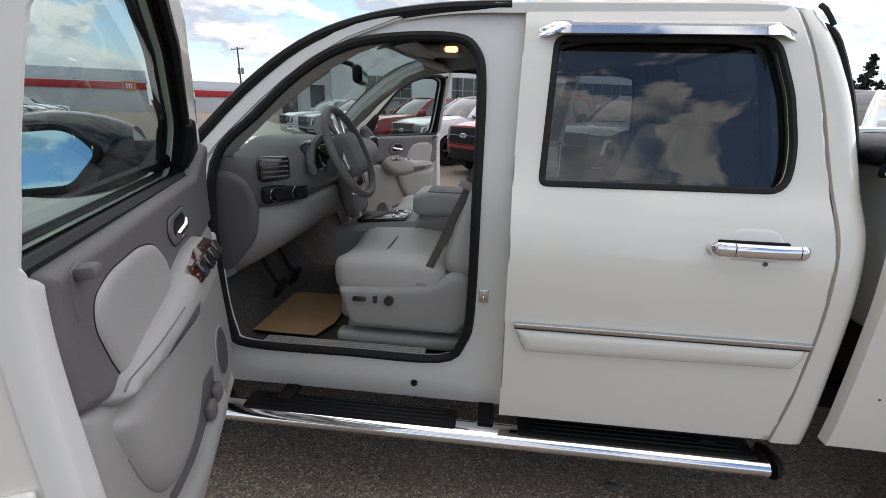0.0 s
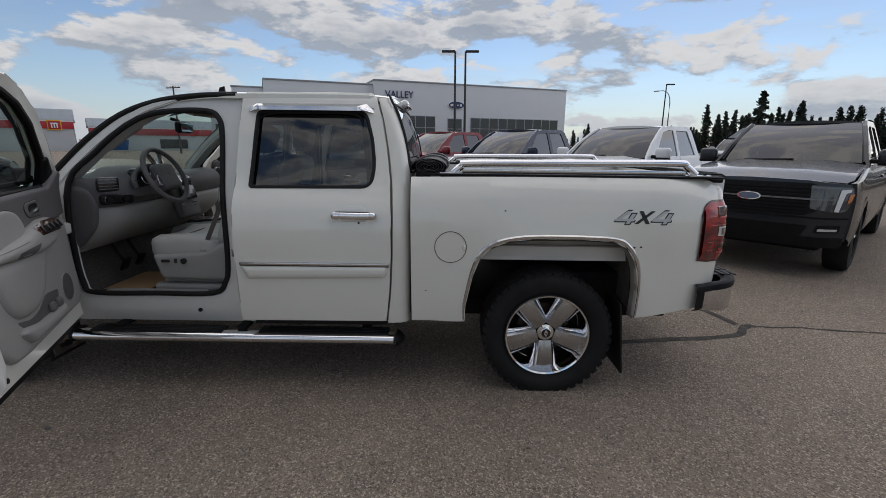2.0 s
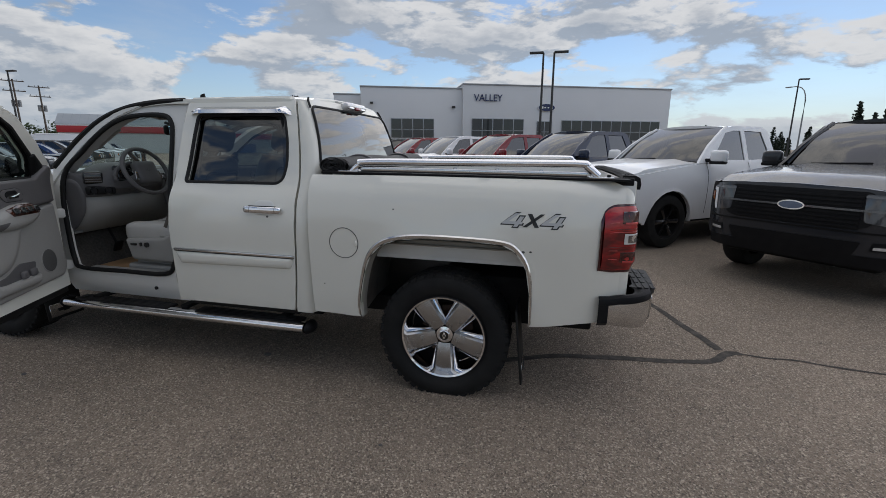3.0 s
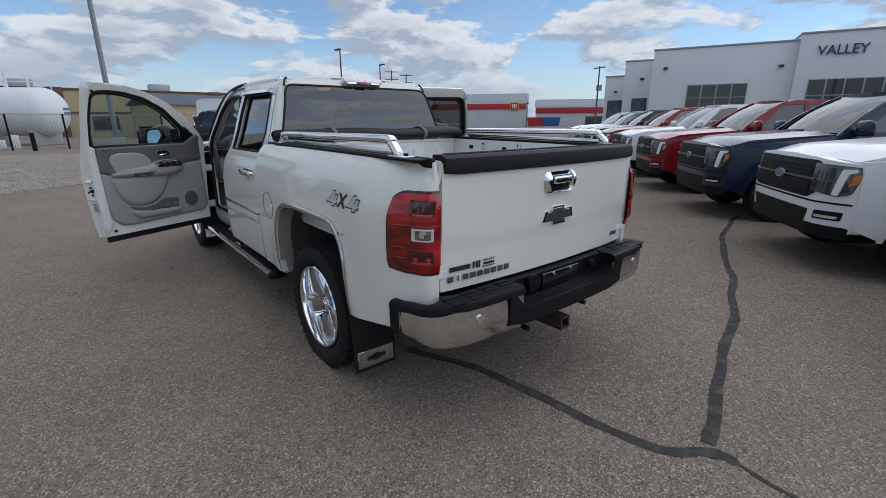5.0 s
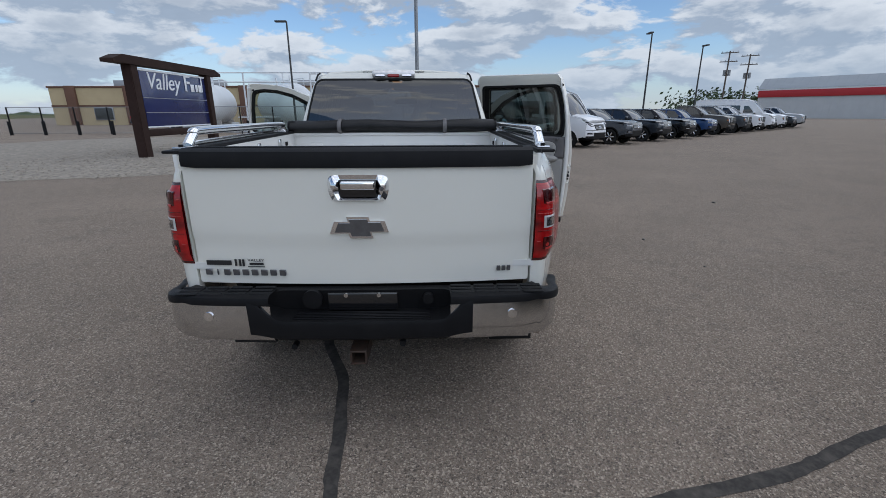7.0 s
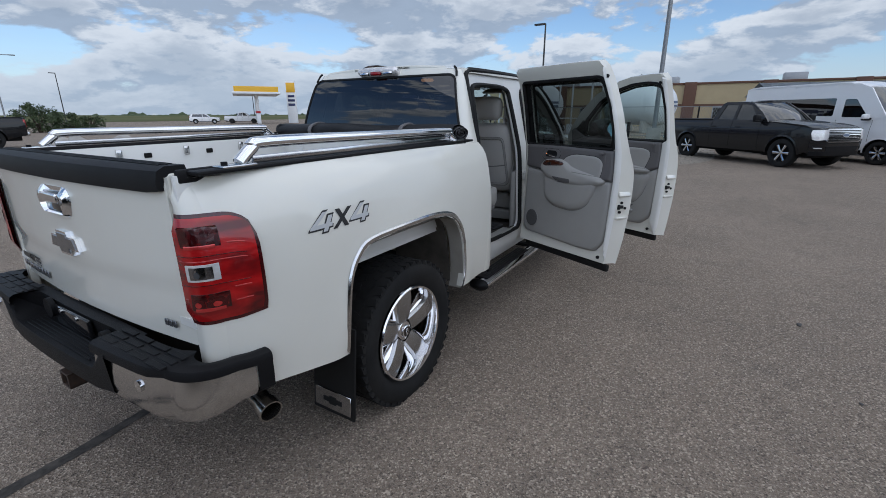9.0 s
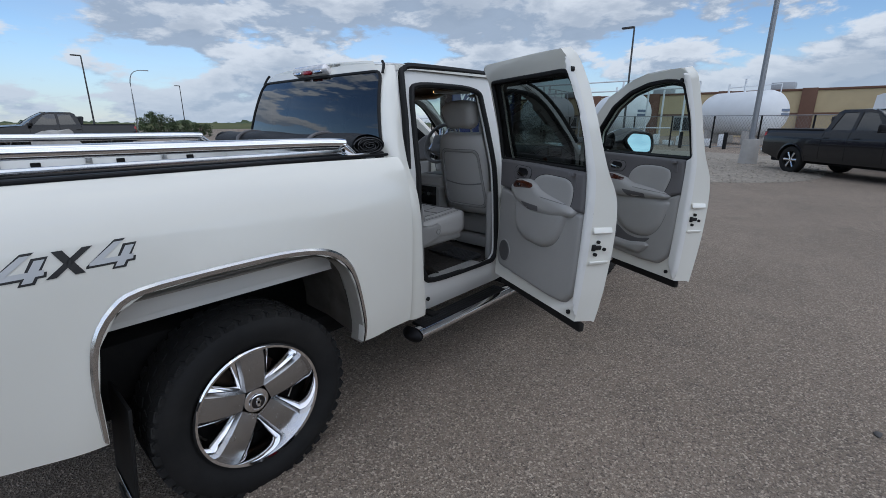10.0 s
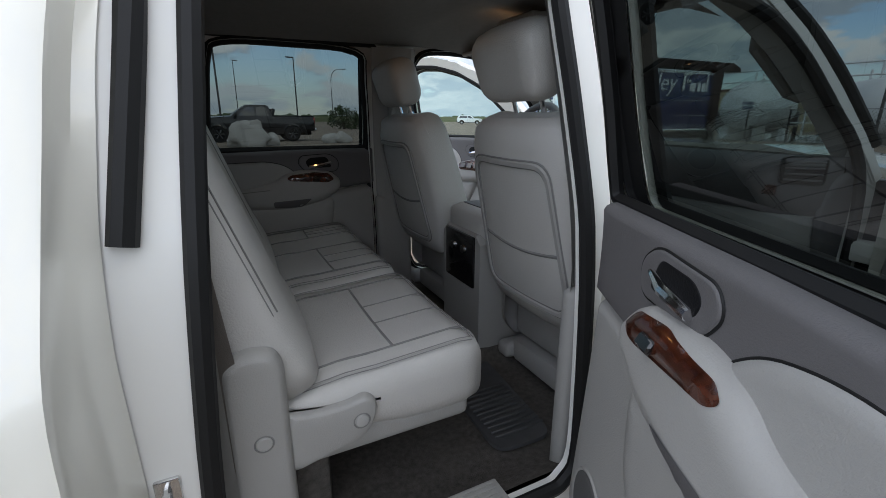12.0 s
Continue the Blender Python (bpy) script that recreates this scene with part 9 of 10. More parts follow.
OLD = vehicle("older_pickup", "black older pickup with a chrome barred grille, parked on gravel", "pickup truck", "pickup", M_CHROME_W, True)
OLD.matrix_basis = row_pose(-15.6, 4.35, 46)
tint(OLD, BLACKC)
q = copy_thing(PICK, row_pose(-1.30, -27.2, 2) @ Matrix.Scale(1.05, 4))
tint(q, BLACKC)
q["label"] = "black pickup parked beside pale boulders"
VAN = vehicle("passenger_van", "white high-roof passenger van with tinted windows", "van", "van", M_CHROME_W)
VAN.matrix_basis = row_pose(-17.8, 6.95, 46)
tint(VAN, WHITE)
SUV = vehicle("parked_suv", "slate grey sport utility vehicle parked in a row", "car", "suv", M_CHROME_W)
SUV.matrix_basis = row_pose(-19.8, 9.55, 46)
tint(SUV, DKGREY)
for k, (src, c) in enumerate(((SUV, GREY), (SUV, BLACKC), (SUV, BLUE), (PICK, BROWN), (PICK, DKGREY), (PICK, WHITE), (VAN, WHITE), (PICK, WHITE), (SUV, GREY), (PICK, SILVER)), 0):
    q = copy_thing(src, row_pose(-21.9 - 2.25 * k, 12.1 + 2.65 * k, 46))
    tint(q, c)
    kind = {SUV: "sport utility vehicle", PICK: "crew-cab pickup", VAN: "passenger van"}[src]
    q["label"] = f"{WORDS[c]} {kind} parked in the far row"
for x, y, az, src, c in ((-53, -73, 140, PICK, WHITE), (-47, -76, 150, SUV, WHITE), (-54, 30, 120, SUV, BLACKC), (-48, -28, 100, SUV, GREY)):
    q = copy_thing(src, row_pose(x, y, az))
    tint(q, c)
    q["label"] = f"{WORDS[c]} vehicle standing far across the yard"

# ---- buildings, signs, poles, tanks ----
M_WALLW = material("white_metal_wall", (0.70, 0.71, 0.72), 0.55, var=0.05, scale=0.4, var2=0.2, scale2=0.2, tint=(0.60, 0.61, 0.62))
M_WINDOWD = material("dark_window", (0.02, 0.024, 0.026), 0.08, coat=0.5, var=0.3, scale=0.6)
M_FRAMEW = material("window_frame", (0.35, 0.36, 0.37), 0.4, 0.3, var=0.1)
M_NAVYSIGN = material("navy_sign_face", (0.012, 0.020, 0.10), 0.25, coat=0.4, var=0.2, scale=1.5)
M_SIGNWHITE = material("sign_white", (0.78, 0.79, 0.80), 0.4, var=0.05)
M_TIMBER = material("dark_brown_timber", (0.034, 0.018, 0.014), 0.75, spec=0.2, var=0.3, scale=6, bump=0.4, bump_scale=30, var2=0.3, scale2=2, tint=(0.055, 0.032, 0.025))
M_ROOFGREY = material("blue_grey_roof", (0.23, 0.26, 0.29), 0.5, 0.2, var=0.08, scale=0.5)
M_REDBAND = material("red_fascia", (0.42, 0.022, 0.028), 0.5, var=0.08, scale=0.4)
M_PALEWALL = material("pale_grey_wall", (0.52, 0.53, 0.53), 0.7, var=0.08, scale=0.5)
M_TAN = material("tan_stucco", (0.46, 0.37, 0.22), 0.85, var=0.1, scale=0.8, var2=0.2, scale2=0.3, tint=(0.38, 0.30, 0.18))
M_BROWNP = material("brown_pilaster", (0.13, 0.065, 0.040), 0.8, var=0.15, scale=1.0)
M_TANK = material("white_tank_paint", (0.68, 0.70, 0.71), 0.4, var=0.08, scale=1.2, var2=0.2, scale2=0.7, tint=(0.55, 0.56, 0.56))
M_POLE = material("galvanised_pole", (0.25, 0.26, 0.27), 0.5, 0.5, var=0.1)
M_POLEDARK = material("dark_bronze_pole", (0.05, 0.05, 0.05), 0.5, 0.3, var=0.1)
M_WOODPOLE = material("weathered_pole", (0.10, 0.08, 0.065), 0.9, var=0.2, scale=4)
M_CONC = material("pale_concrete", (0.42, 0.40, 0.37), 0.9, var=0.15, scale=4, var2=0.3, scale2=1.5, tint=(0.32, 0.30, 0.27))
M_YELLOW = material("yellow_fascia", (0.75, 0.42, 0.02), 0.5, var=0.05)


def dealership():
    d = thing("dealership_building", "low white dealership building with dark windows", "building")
    d.matrix_basis = Matrix.Translation((-13.56, 29.84, 0)) @ Matrix.Rotation(radians(22), 4, "Z")
    # local x along the front, y back, z up
    L, W = 25.7, 18.0
    for name, x0, x1, h, y0 in (("wall", 0, 7.9, 6.05, 0.0), ("entrance_wall", 7.9, L, 6.35, -0.4), ("side_wall", -2.3, 0.0, 5.9, 4.0), ("service_wall", -4.2, -2.3, 5.1, 7.0)):
        bm = bmesh.new()
        box(bm, ((x0 + x1) / 2, (W + y0) / 2, h / 2), (x1 - x0, W - y0, h), 0.02)
        w = part(name, bm, M_WALLW, d)
        bm = bmesh.new()
        box(bm, ((x0 + x1) / 2, (W + y0) / 2, h + 0.05), (x1 - x0 + 0.10, W - y0 + 0.10, 0.12), 0.03)
        part("parapet_cap", bm, M_FRAMEW, w)
    specs = [(2.25, 5.65, 2.3, 3.8, 0.0, 4), (8.6, 12.9, 2.2, 3.85, -0.4, 5), (16.1, 24.9, 2.2, 3.8, -0.4, 10), (14.0, 15.3, 2.2, 3.7, -0.4, 2)]
    for x0, x1, z0, z1, y, n in specs:
        bm = bmesh.new()
        box(bm, ((x0 + x1) / 2, y - 0.03, (z0 + z1) / 2), (x1 - x0, 0.06, z1 - z0), 0.01)
        w = part("window", bm, M_FRAMEW, d)
        for k in range(n):
            for r in (0, 1):
                bm = bmesh.new()
                pw = (x1 - x0) / n
                ph = (z1 - z0)
                za, zb = (z0 + 0.05, z0 + ph * 0.42) if r == 0 else (z0 + ph * 0.46, z1 - 0.05)
                box(bm, (x0 + pw * (k + 0.5), y - 0.07, (za + zb) / 2), (pw - 0.09, 0.02, zb - za))
                part("pane", bm, M_WINDOWD, w)
    # side doors and lamps on the end wall
    for xa, xb, yy in ((-1.6, -0.5, 3.97), (-3.9, -2.7, 6.97)):
        bm = bmesh.new()
        box(bm, ((xa + xb) / 2, yy, 1.6), (xb - xa, 0.08, 3.2), 0.01)
        part("side_door", bm, M_WINDOWD, d)
    for x, y, z in ((-1.0, 3.88, 4.6), (-3.3, 6.88, 3.9), (0.8, -0.12, 4.9), (7.2, -0.12, 4.7)):
        bm = bmesh.new()
        box(bm, (x, y, z), (0.25, 0.25, 0.14), 0.03)
        part("wall_lamp", bm, M_POLEDARK, d)
    m = Matrix.Translation((8.75, -0.44, 5.16)) @ Matrix.Rotation(radians(90), 4, "X")
    bar_letters("wall_letters", "VALLEY", 0.74, 0.05, M_NAVYSIGN, m, d, "dark blue raised capitals", width=2.3)
    for sc, mat, off in ((1.0, M_SIGNWHITE, 0.0), (0.92, M_NAVYSIGN, 0.03)):
        bm = bmesh.new()
        o = [(14.75 + 0.74 * sc * math.cos(q), 4.75 + 0.30 * sc * math.sin(q)) for q in np.linspace(0, 2 * math.pi, 32, endpoint=False)]
        sheet(bm, o, [], lambda x, z, e: (x, -0.50 - off, z), (0, -1, 0), 0.4, flange=(0, 0.08, 0))
        ov = part("oval_sign", bm, mat, d)
    bm = bmesh.new()
    for k, w in enumerate((0.5, 0.3, 0.25, 0.4)):
        box(bm, (14.33 + k * 0.27, -0.55, 4.74), (w * 0.5, 0.02, 0.17 if k in (0, 3) else 0.10), 0.005)
    part("oval_bars", bm, M_SIGNWHITE, d)
    bm = bmesh.new()
    for x in (2, 5, 7, 12, 18, 23):
        box(bm, (x, 6, 6.4), (0.35, 0.35, 0.5), 0.03)
    part("roof_vents", bm, M_FRAMEW, d)


dealership()


def hardware_store(name, ax, ay, bx, by, eave, ridge, label, logo):
    h = thing(name, label, "building")
    L = math.hypot(bx - ax, by - ay)
    h.matrix_basis = Matrix.Translation((ax, ay, 0)) @ Matrix.Rotation(math.atan2(by - ay, bx - ax), 4, "Z")
    W = 18.0
    bm = bmesh.new()
    box(bm, (L / 2, W / 2, eave / 2), (L, W, eave))
    w = part("wall", bm, M_PALEWALL, h)
    bm = bmesh.new()
    for k in range(int(L / 1.2)):
        box(bm, (0.6 + k * 1.2, -0.02, eave / 2 - 0.8), (0.06, 0.05, eave - 1.7))
    part("wall_ribs", bm, M_PALEWALL, w)
    bm = bmesh.new()
    box(bm, (L / 2, -0.10, eave - 0.85), (L + 0.2, 0.25, 1.5), 0.02)
    part("fascia", bm, M_REDBAND, h)
    bm = bmesh.new()
    box(bm, (L / 2, -0.08, eave + 0.10), (L + 0.3, 0.25, 0.4), 0.02)
    part("eave_strip", bm, M_SIGNWHITE, h)
    bm = bmesh.new()
    q = 3.4
    rings = [[(x, -0.3, eave + 0.25), (x, q, ridge), (x, W - q, ridge), (x, W + 0.3, eave + 0.25)] for x in (-0.3, L + 0.3)]
    fs = loft(bm, rings, True, True)
    bmesh.ops.recalc_face_normals(bm, faces=fs)
    r = part("roof", bm, M_ROOFGREY, h)
    bm = bmesh.new()
    for k in range(int(L / 1.6)):
        x = 0.8 + k * 1.6
        loft(bm, [[(x, -0.3, eave + 0.27), (x + 0.07, -0.3, eave + 0.27)], [(x, q, ridge + 0.03), (x + 0.07, q, ridge + 0.03)]], False)
    part("roof_seams", bm, M_ROOFGREY, r)
    if logo:
        bm = bmesh.new()
        box(bm, (L * 0.90, -0.3, eave - 0.85), (2.4, 0.12, 2.1), 0.05)
        lg = part("square_sign", bm, M_YELLOW, h)
        bm = bmesh.new()
        box(bm, (L * 0.90, -0.38, eave - 0.85), (2.05, 0.06, 1.75), 0.05)
        part("sign_face", bm, M_REDBAND, lg)
        bm = bmesh.new()
        for dx in (-0.45, 0.0, 0.45):
            box(bm, (L * 0.90 + dx, -0.43, eave - 1.0), (0.22, 0.04, 0.9), 0.02)
        box(bm, (L * 0.90, -0.43, eave - 0.5), (1.2, 0.04, 0.25), 0.02)
        part("sign_bars", bm, M_SIGNWHITE, lg)
    else:
        bm = bmesh.new()
        box(bm, (L * 0.5, -0.05, 1.6), (6, 0.1, 2.2))
        part("shop_window", bm, M_WINDOWD, h)


hardware_store("hardware_store", -107.0, 77.6, -82.3, 97.3, 6.3, 9.0, "long pale store with red fascia and blue-grey roof", True)
hardware_store("store_annex", -81.8, 101.0, -56.0, 121.6, 5.2, 7.4, "lower store wing with red fascia", False)


def tan_building():
    b = thing("tan_building", "long tan commercial building with brown pilasters", "building")
    x, y0, y1, h = -62.0, -52.0, 16.0, 4.9
    bm = bmesh.new()
    box(bm, (x - 8, (y0 + y1) / 2, h / 2), (16, y1 - y0, h))
    w = part("wall", bm, M_TAN, b)
    bm = bmesh.new()
    box(bm, (x - 8, (y0 + y1) / 2, h + 0.1), (16.3, y1 - y0 + 0.3, 0.22), 0.03)
    part("parapet_cap", bm, M_BROWNP, w)
    bm = bmesh.new()
    box(bm, (x + 0.08, (y0 + y1) / 2, 2.55), (0.12, y1 - y0, 0.22), 0.02)
    part("string_course", bm, M_BROWNP, w)
    for k in range(9):
        y = y0 + 3 + k * 7.8
        bm = bmesh.new()
        box(bm, (x + 0.15, y, h / 2), (0.5, 1.3, h + 0.5), 0.03)
        part("pilaster", bm, M_BROWNP, b)
        bm = bmesh.new()
        box(bm, (x + 0.06, y + 3.9, 1.5), (0.12, 2.6, 1.7), 0.02)
        wd = part("window", bm, M_FRAMEW, b)
        bm = bmesh.new()
        box(bm, (x + 0.13, y + 3.9, 1.5), (0.04, 2.4, 1.5))
        part("pane", bm, M_WINDOWD, wd)
    for k in range(5):
        bm = bmesh.new()
        box(bm, (x - 4, y0 + 8 + k * 13, h + 0.6), (2.0, 2.2, 1.1), 0.05)
        part("roof_unit", bm, M_FRAMEW, b)
    s = thing("beige_shed", "beige shed with a low grey roof", "building", m=pose(-55, 10.5, 0, 0, 0, 12))
    bm = bmesh.new()
    box(bm, (0, 0, 1.6), (8, 12, 3.2))
    part("wall", bm, M_TAN, s)
    bm = bmesh.new()
    fs = loft(bm, [[(-4.4, y, 3.2), (0, y, 4.4), (4.4, y, 3.2)] for y in (-6.4, 6.4)], False)
    bmesh.ops.solidify(bm, geom=bm.faces[:], thickness=0.15)
    part("roof", bm, M_ROOFGREY, s)
    bm = bmesh.new()
    box(bm, (4.03, -2, 1.7), (0.06, 2.2, 1.0))
    part("window", bm, M_SIGNWHITE, s)


tan_building()


def yard_sign():
    g = thing("yard_sign", "navy sign board between leaning dark timber posts", "sign")
    p, q = Vector((-13.06, -9.8, 0)), Vector((-17.66, -9.55, 0))
    d = (q - p).normalized()
    n = Vector((-d.y, d.x, 0))
    if n.dot(Vector((3, 0, 0)) - p) < 0:
        n = -n
    L = (q - p).length
    M = Matrix((( d.x, n.x, 0, p.x), (d.y, n.y, 0, p.y), (0, 0, 1, 0), (0, 0, 0, 1)))
    g.matrix_basis = M
    for x in (0.0, L):
        bm = bmesh.new()
        w = 0.17
        fs = loft(bm, [[(x + dx, dy, z) for dx, dy in ((-w, -w), (w, -w), (w, w), (-w, w))] for z in (0, 3.12)], True, True)
        bmesh.ops.recalc_face_normals(bm, faces=fs)
        bmesh.ops.bevel(bm, geom=bm.edges[:], offset=0.02, segments=2, affect="EDGES")
        part("post", bm, M_TIMBER, g)
    bm = bmesh.new()
    fs = loft(bm, [[(x, -0.22, 3.08), (x, 0.22, 3.08), (x, 0.22, 3.35 - e), (x, -0.22, 3.35 - e)] for x, e in ((-0.95, 0.16), (-0.5, 0), (L + 0.5, 0), (L + 0.95, 0.16))], True, True)
    bmesh.ops.recalc_face_normals(bm, faces=fs)
    part("top_beam", bm, M_TIMBER, g)
    bm = bmesh.new()
    box(bm, (L / 2, 0, 0.86), (L, 0.22, 0.24), 0.02)
    part("lower_beam", bm, M_TIMBER, g)
    bm = bmesh.new()
    box(bm, (L / 2, 0.05, 2.00), (L - 0.55, 0.10, 1.86), 0.01)
    bd = part("sign_board", bm, M_NAVYSIGN, g)
    bm = bmesh.new()
    box(bm, (L / 2, 0.05, 2.965), (L - 0.5, 0.12, 0.07), 0.01)
    box(bm, (L / 2, 0.05, 1.06), (L - 0.5, 0.12, 0.05), 0.01)
    part("board_edge", bm, M_SIGNWHITE, bd)
    for z in (1.55, 2.05):
        bm = bmesh.new()
        box(bm, (L / 2, 0.105, z), (L - 0.6, 0.012, 0.02))
        part("board_joint", bm, M_FRAMEW, bd)
    return g, bd, L, M


SIGN, SIGN_BOARD, SIGN_L, SIGN_M = yard_sign()


def sign_script():
    # local x runs away from the viewer's left or right according to the board's handedness
    right = SIGN_M.to_3x3() @ Vector((1, 0, 0))
    out = SIGN_M.to_3x3() @ Vector((0, 1, 0))
    sgn = 1 if Vector((0, 0, 1)).cross(out).dot(right) > 0 else -1
    x0 = 0.55 if sgn > 0 else SIGN_L - 0.55
    m = Matrix.Translation((x0, 0.11, 2.36)) @ Matrix(((sgn, 0.22 * sgn, 0, 0), (0, 0, 1, 0), (0, 1, 0, 0), (0, 0, 0, 1)))
    bar_letters("sign_script", "Valley", 0.80, 0.012, M_SIGNWHITE, m, SIGN_BOARD, "white slanted script", width=1.95)
    bm = bmesh.new()
    for k, (a, w, h, dz) in enumerate(((2.35, 0.12, 0.62, 0.0), (2.52, 0.36, 0.10, 0.26), (2.55, 0.22, 0.10, 0.02), (2.80, 0.24, 0.28, -0.17), (3.10, 0.16, 0.28, -0.17), (3.34, 0.22, 0.28, -0.17), (3.50, 0.08, 0.60, 0.0))):
        x = x0 + sgn * (a + 0.0)
        box(bm, (x, 0.115, 2.67 + dz), (w, 0.02, h), 0.04, 2)
    part("sign_bars", bm, M_SIGNWHITE, SIGN_BOARD)


sign_script()


def lamp_pole(x, y, h, az, mat, curved=False, base=False):
    p = thing("street_lamp" if h < 11.5 else "tall_pole", "slim metal lamp pole over the yard" if h < 11.5 else "tall steel pole in a concrete base on gravel", "lamp post", "lamp posts", m=pose(x, y, 0, 0, 0, az))
    bm = bmesh.new()
    if curved:
        tube(bm, [(0, 0, 0), (0, 0, h * 0.6), (0, 0, h * 0.80), (0.10, 0, h * 0.87), (0.32, 0, h * 0.93), (0.68, 0, h * 0.97), (1.2, 0, h * 0.993), (2.0, 0, h * 0.995)], [0.10, 0.08, 0.07, 0.065, 0.06, 0.055, 0.05, 0.05], 8)
    else:
        tube(bm, [(0, 0, 0), (0, 0, h)], [0.09 if h < 11.5 else 0.10, 0.06], 8)
    part("pole", bm, mat, p)
    if h < 11.5:
        bm = bmesh.new()
        box(bm, (2.2 if curved else 0.42, 0, h * (0.995 if curved else 1.0)), (0.85 if not curved else 0.7, 0.30, 0.12), 0.03, 2)
        part("lamp_head", bm, mat, p)
    if base:
        bm = bmesh.new()
        cyl(bm, (0, 0, 0), (0, 0, 0.95), 0.32, 0.28, 20)
        part("concrete_base", bm, M_CONC, p)
    return p


lamp_pole(-20.0, -0.45, 14.0, 0, M_POLE, base=True)
for x, y, h, az, c in ((-38.1, 19.0, 8.0, 180, False), (-43.3, 26.5, 7.6, 0, False), (-33.5, -10.5, 8.0, -90, False), (0.0, 26.6, 7.3, 180, False), (0.65, 26.6, 7.3, 0, False),
                       (23.3, 47.3, 8.0, 0, False), (-10.4, -57.0, 8.0, 0, False), (-19.7, -78.6, 9.0, 160, True), (-1.75, -43.0, 9.5, 0, False), (-5.7, -98.0, 11.4, 180, False), (-30.6, -91.4, 8.0, 0, False), (-62, -85, 7.0, 0, False), (30.0, 60.0, 9.0, 120, True)):
    lamp_pole(x, y, h, az, M_POLEDARK if not c else M_POLE, c)


def utility_pole(x, y, h, az, arms):
    p = thing("utility_pole", "wooden utility pole with crossarms", "utility pole", "utility poles", m=pose(x, y, 0, 0, 0, az))
    bm = bmesh.new()
    tube(bm, [(0, 0, 0), (0, 0, h)], [0.17, 0.11], 8)
    part("pole", bm, M_WOODPOLE, p)
    for k in range(arms):
        bm = bmesh.new()
        box(bm, (0, 0, h - 0.3 - 1.5 * k), (0.14, 2.8, 0.14))
        a = part("crossarm", bm, M_WOODPOLE, p)
        bm = bmesh.new()
        for y2 in (-1.2, -0.5, 0.5, 1.2):
            cyl(bm, (0, y2, h - 0.22 - 1.5 * k), (0, y2, h - 0.02 - 1.5 * k), 0.05, seg=6)
        part("insulators", bm, M_FRAMEW, a)
    bm = bmesh.new()
    for dy in (-0.4, 0.35):
        cyl(bm, (0.25, dy, h - 4.2), (0.25, dy, h - 3.2), 0.24, seg=10)
    part("transformer", bm, M_POLE, p)


utility_pole(-46.0, 74.5, 11.0, 75, 1)
utility_pole(-83.0, 54.0, 12.0, 150, 2)
utility_pole(-84.0, 58.5, 11.6, 145, 2)


def tank(x, y, az, n):
    t = thing("fuel_tank", "white horizontal fuel storage tank on saddles", "tank", "fuel tanks", m=pose(x, y, 0, 0, 0, az))
    R, L = 1.62, 4.9
    bm = bmesh.new()
    prof = [(0.0, -L / 2 - 0.75), (0.7, -L / 2 - 0.68), (1.25, -L / 2 - 0.45), (1.50, -L / 2 - 0.15), (R, -L / 2 + 0.2), (R, L / 2 - 0.2), (1.50, L / 2 + 0.15), (1.25, L / 2 + 0.45), (0.7, L / 2 + 0.68), (0.0, L / 2 + 0.75)]
    revolve(bm, prof, Matrix.Translation((0, 0, 2.25)) @ Matrix.Rotation(radians(90), 4, "Y"), 36)
    part("shell", bm, M_TANK, t)
    for dx in (-1.8, 1.8):
        bm = bmesh.new()
        box(bm, (dx, 0, 0.5), (0.35, 2.6, 1.0), 0.03)
        part("saddle", bm, M_CONC, t)
    for dx in (-1.5, 0, 1.4):
        bm = bmesh.new()
        cyl(bm, (dx, 0, 3.8), (dx, 0, 4.5 + 0.3 * (dx == 0)), 0.08, seg=8)
        part("vent_pipe", bm, M_TANK, t)
    bm = bmesh.new()
    tube(bm, [(-2.3, 0.8, 4.3), (2.3, 0.8, 4.3)], 0.04, 6)
    for dx in (-2.3, -0.8, 0.8, 2.3):
        tube(bm, [(dx, 0.8, 3.5), (dx, 0.8, 4.3)], 0.035, 6)
    part("guard_rail", bm, M_TANK, t)
    bm = bmesh.new()
    for dz in (-0.15, 0.15):
        box(bm, (L / 2 + 0.72, 0.55, 2.3 + dz), (0.02, 0.7, 0.18))
    part("placard", bm, M_OVAL, t)


tank(-36.5, -18.5, 8, 0)
tank(-38.0, -12.6, 40, 1)
tank(-41.5, -4.6, 55, 2)


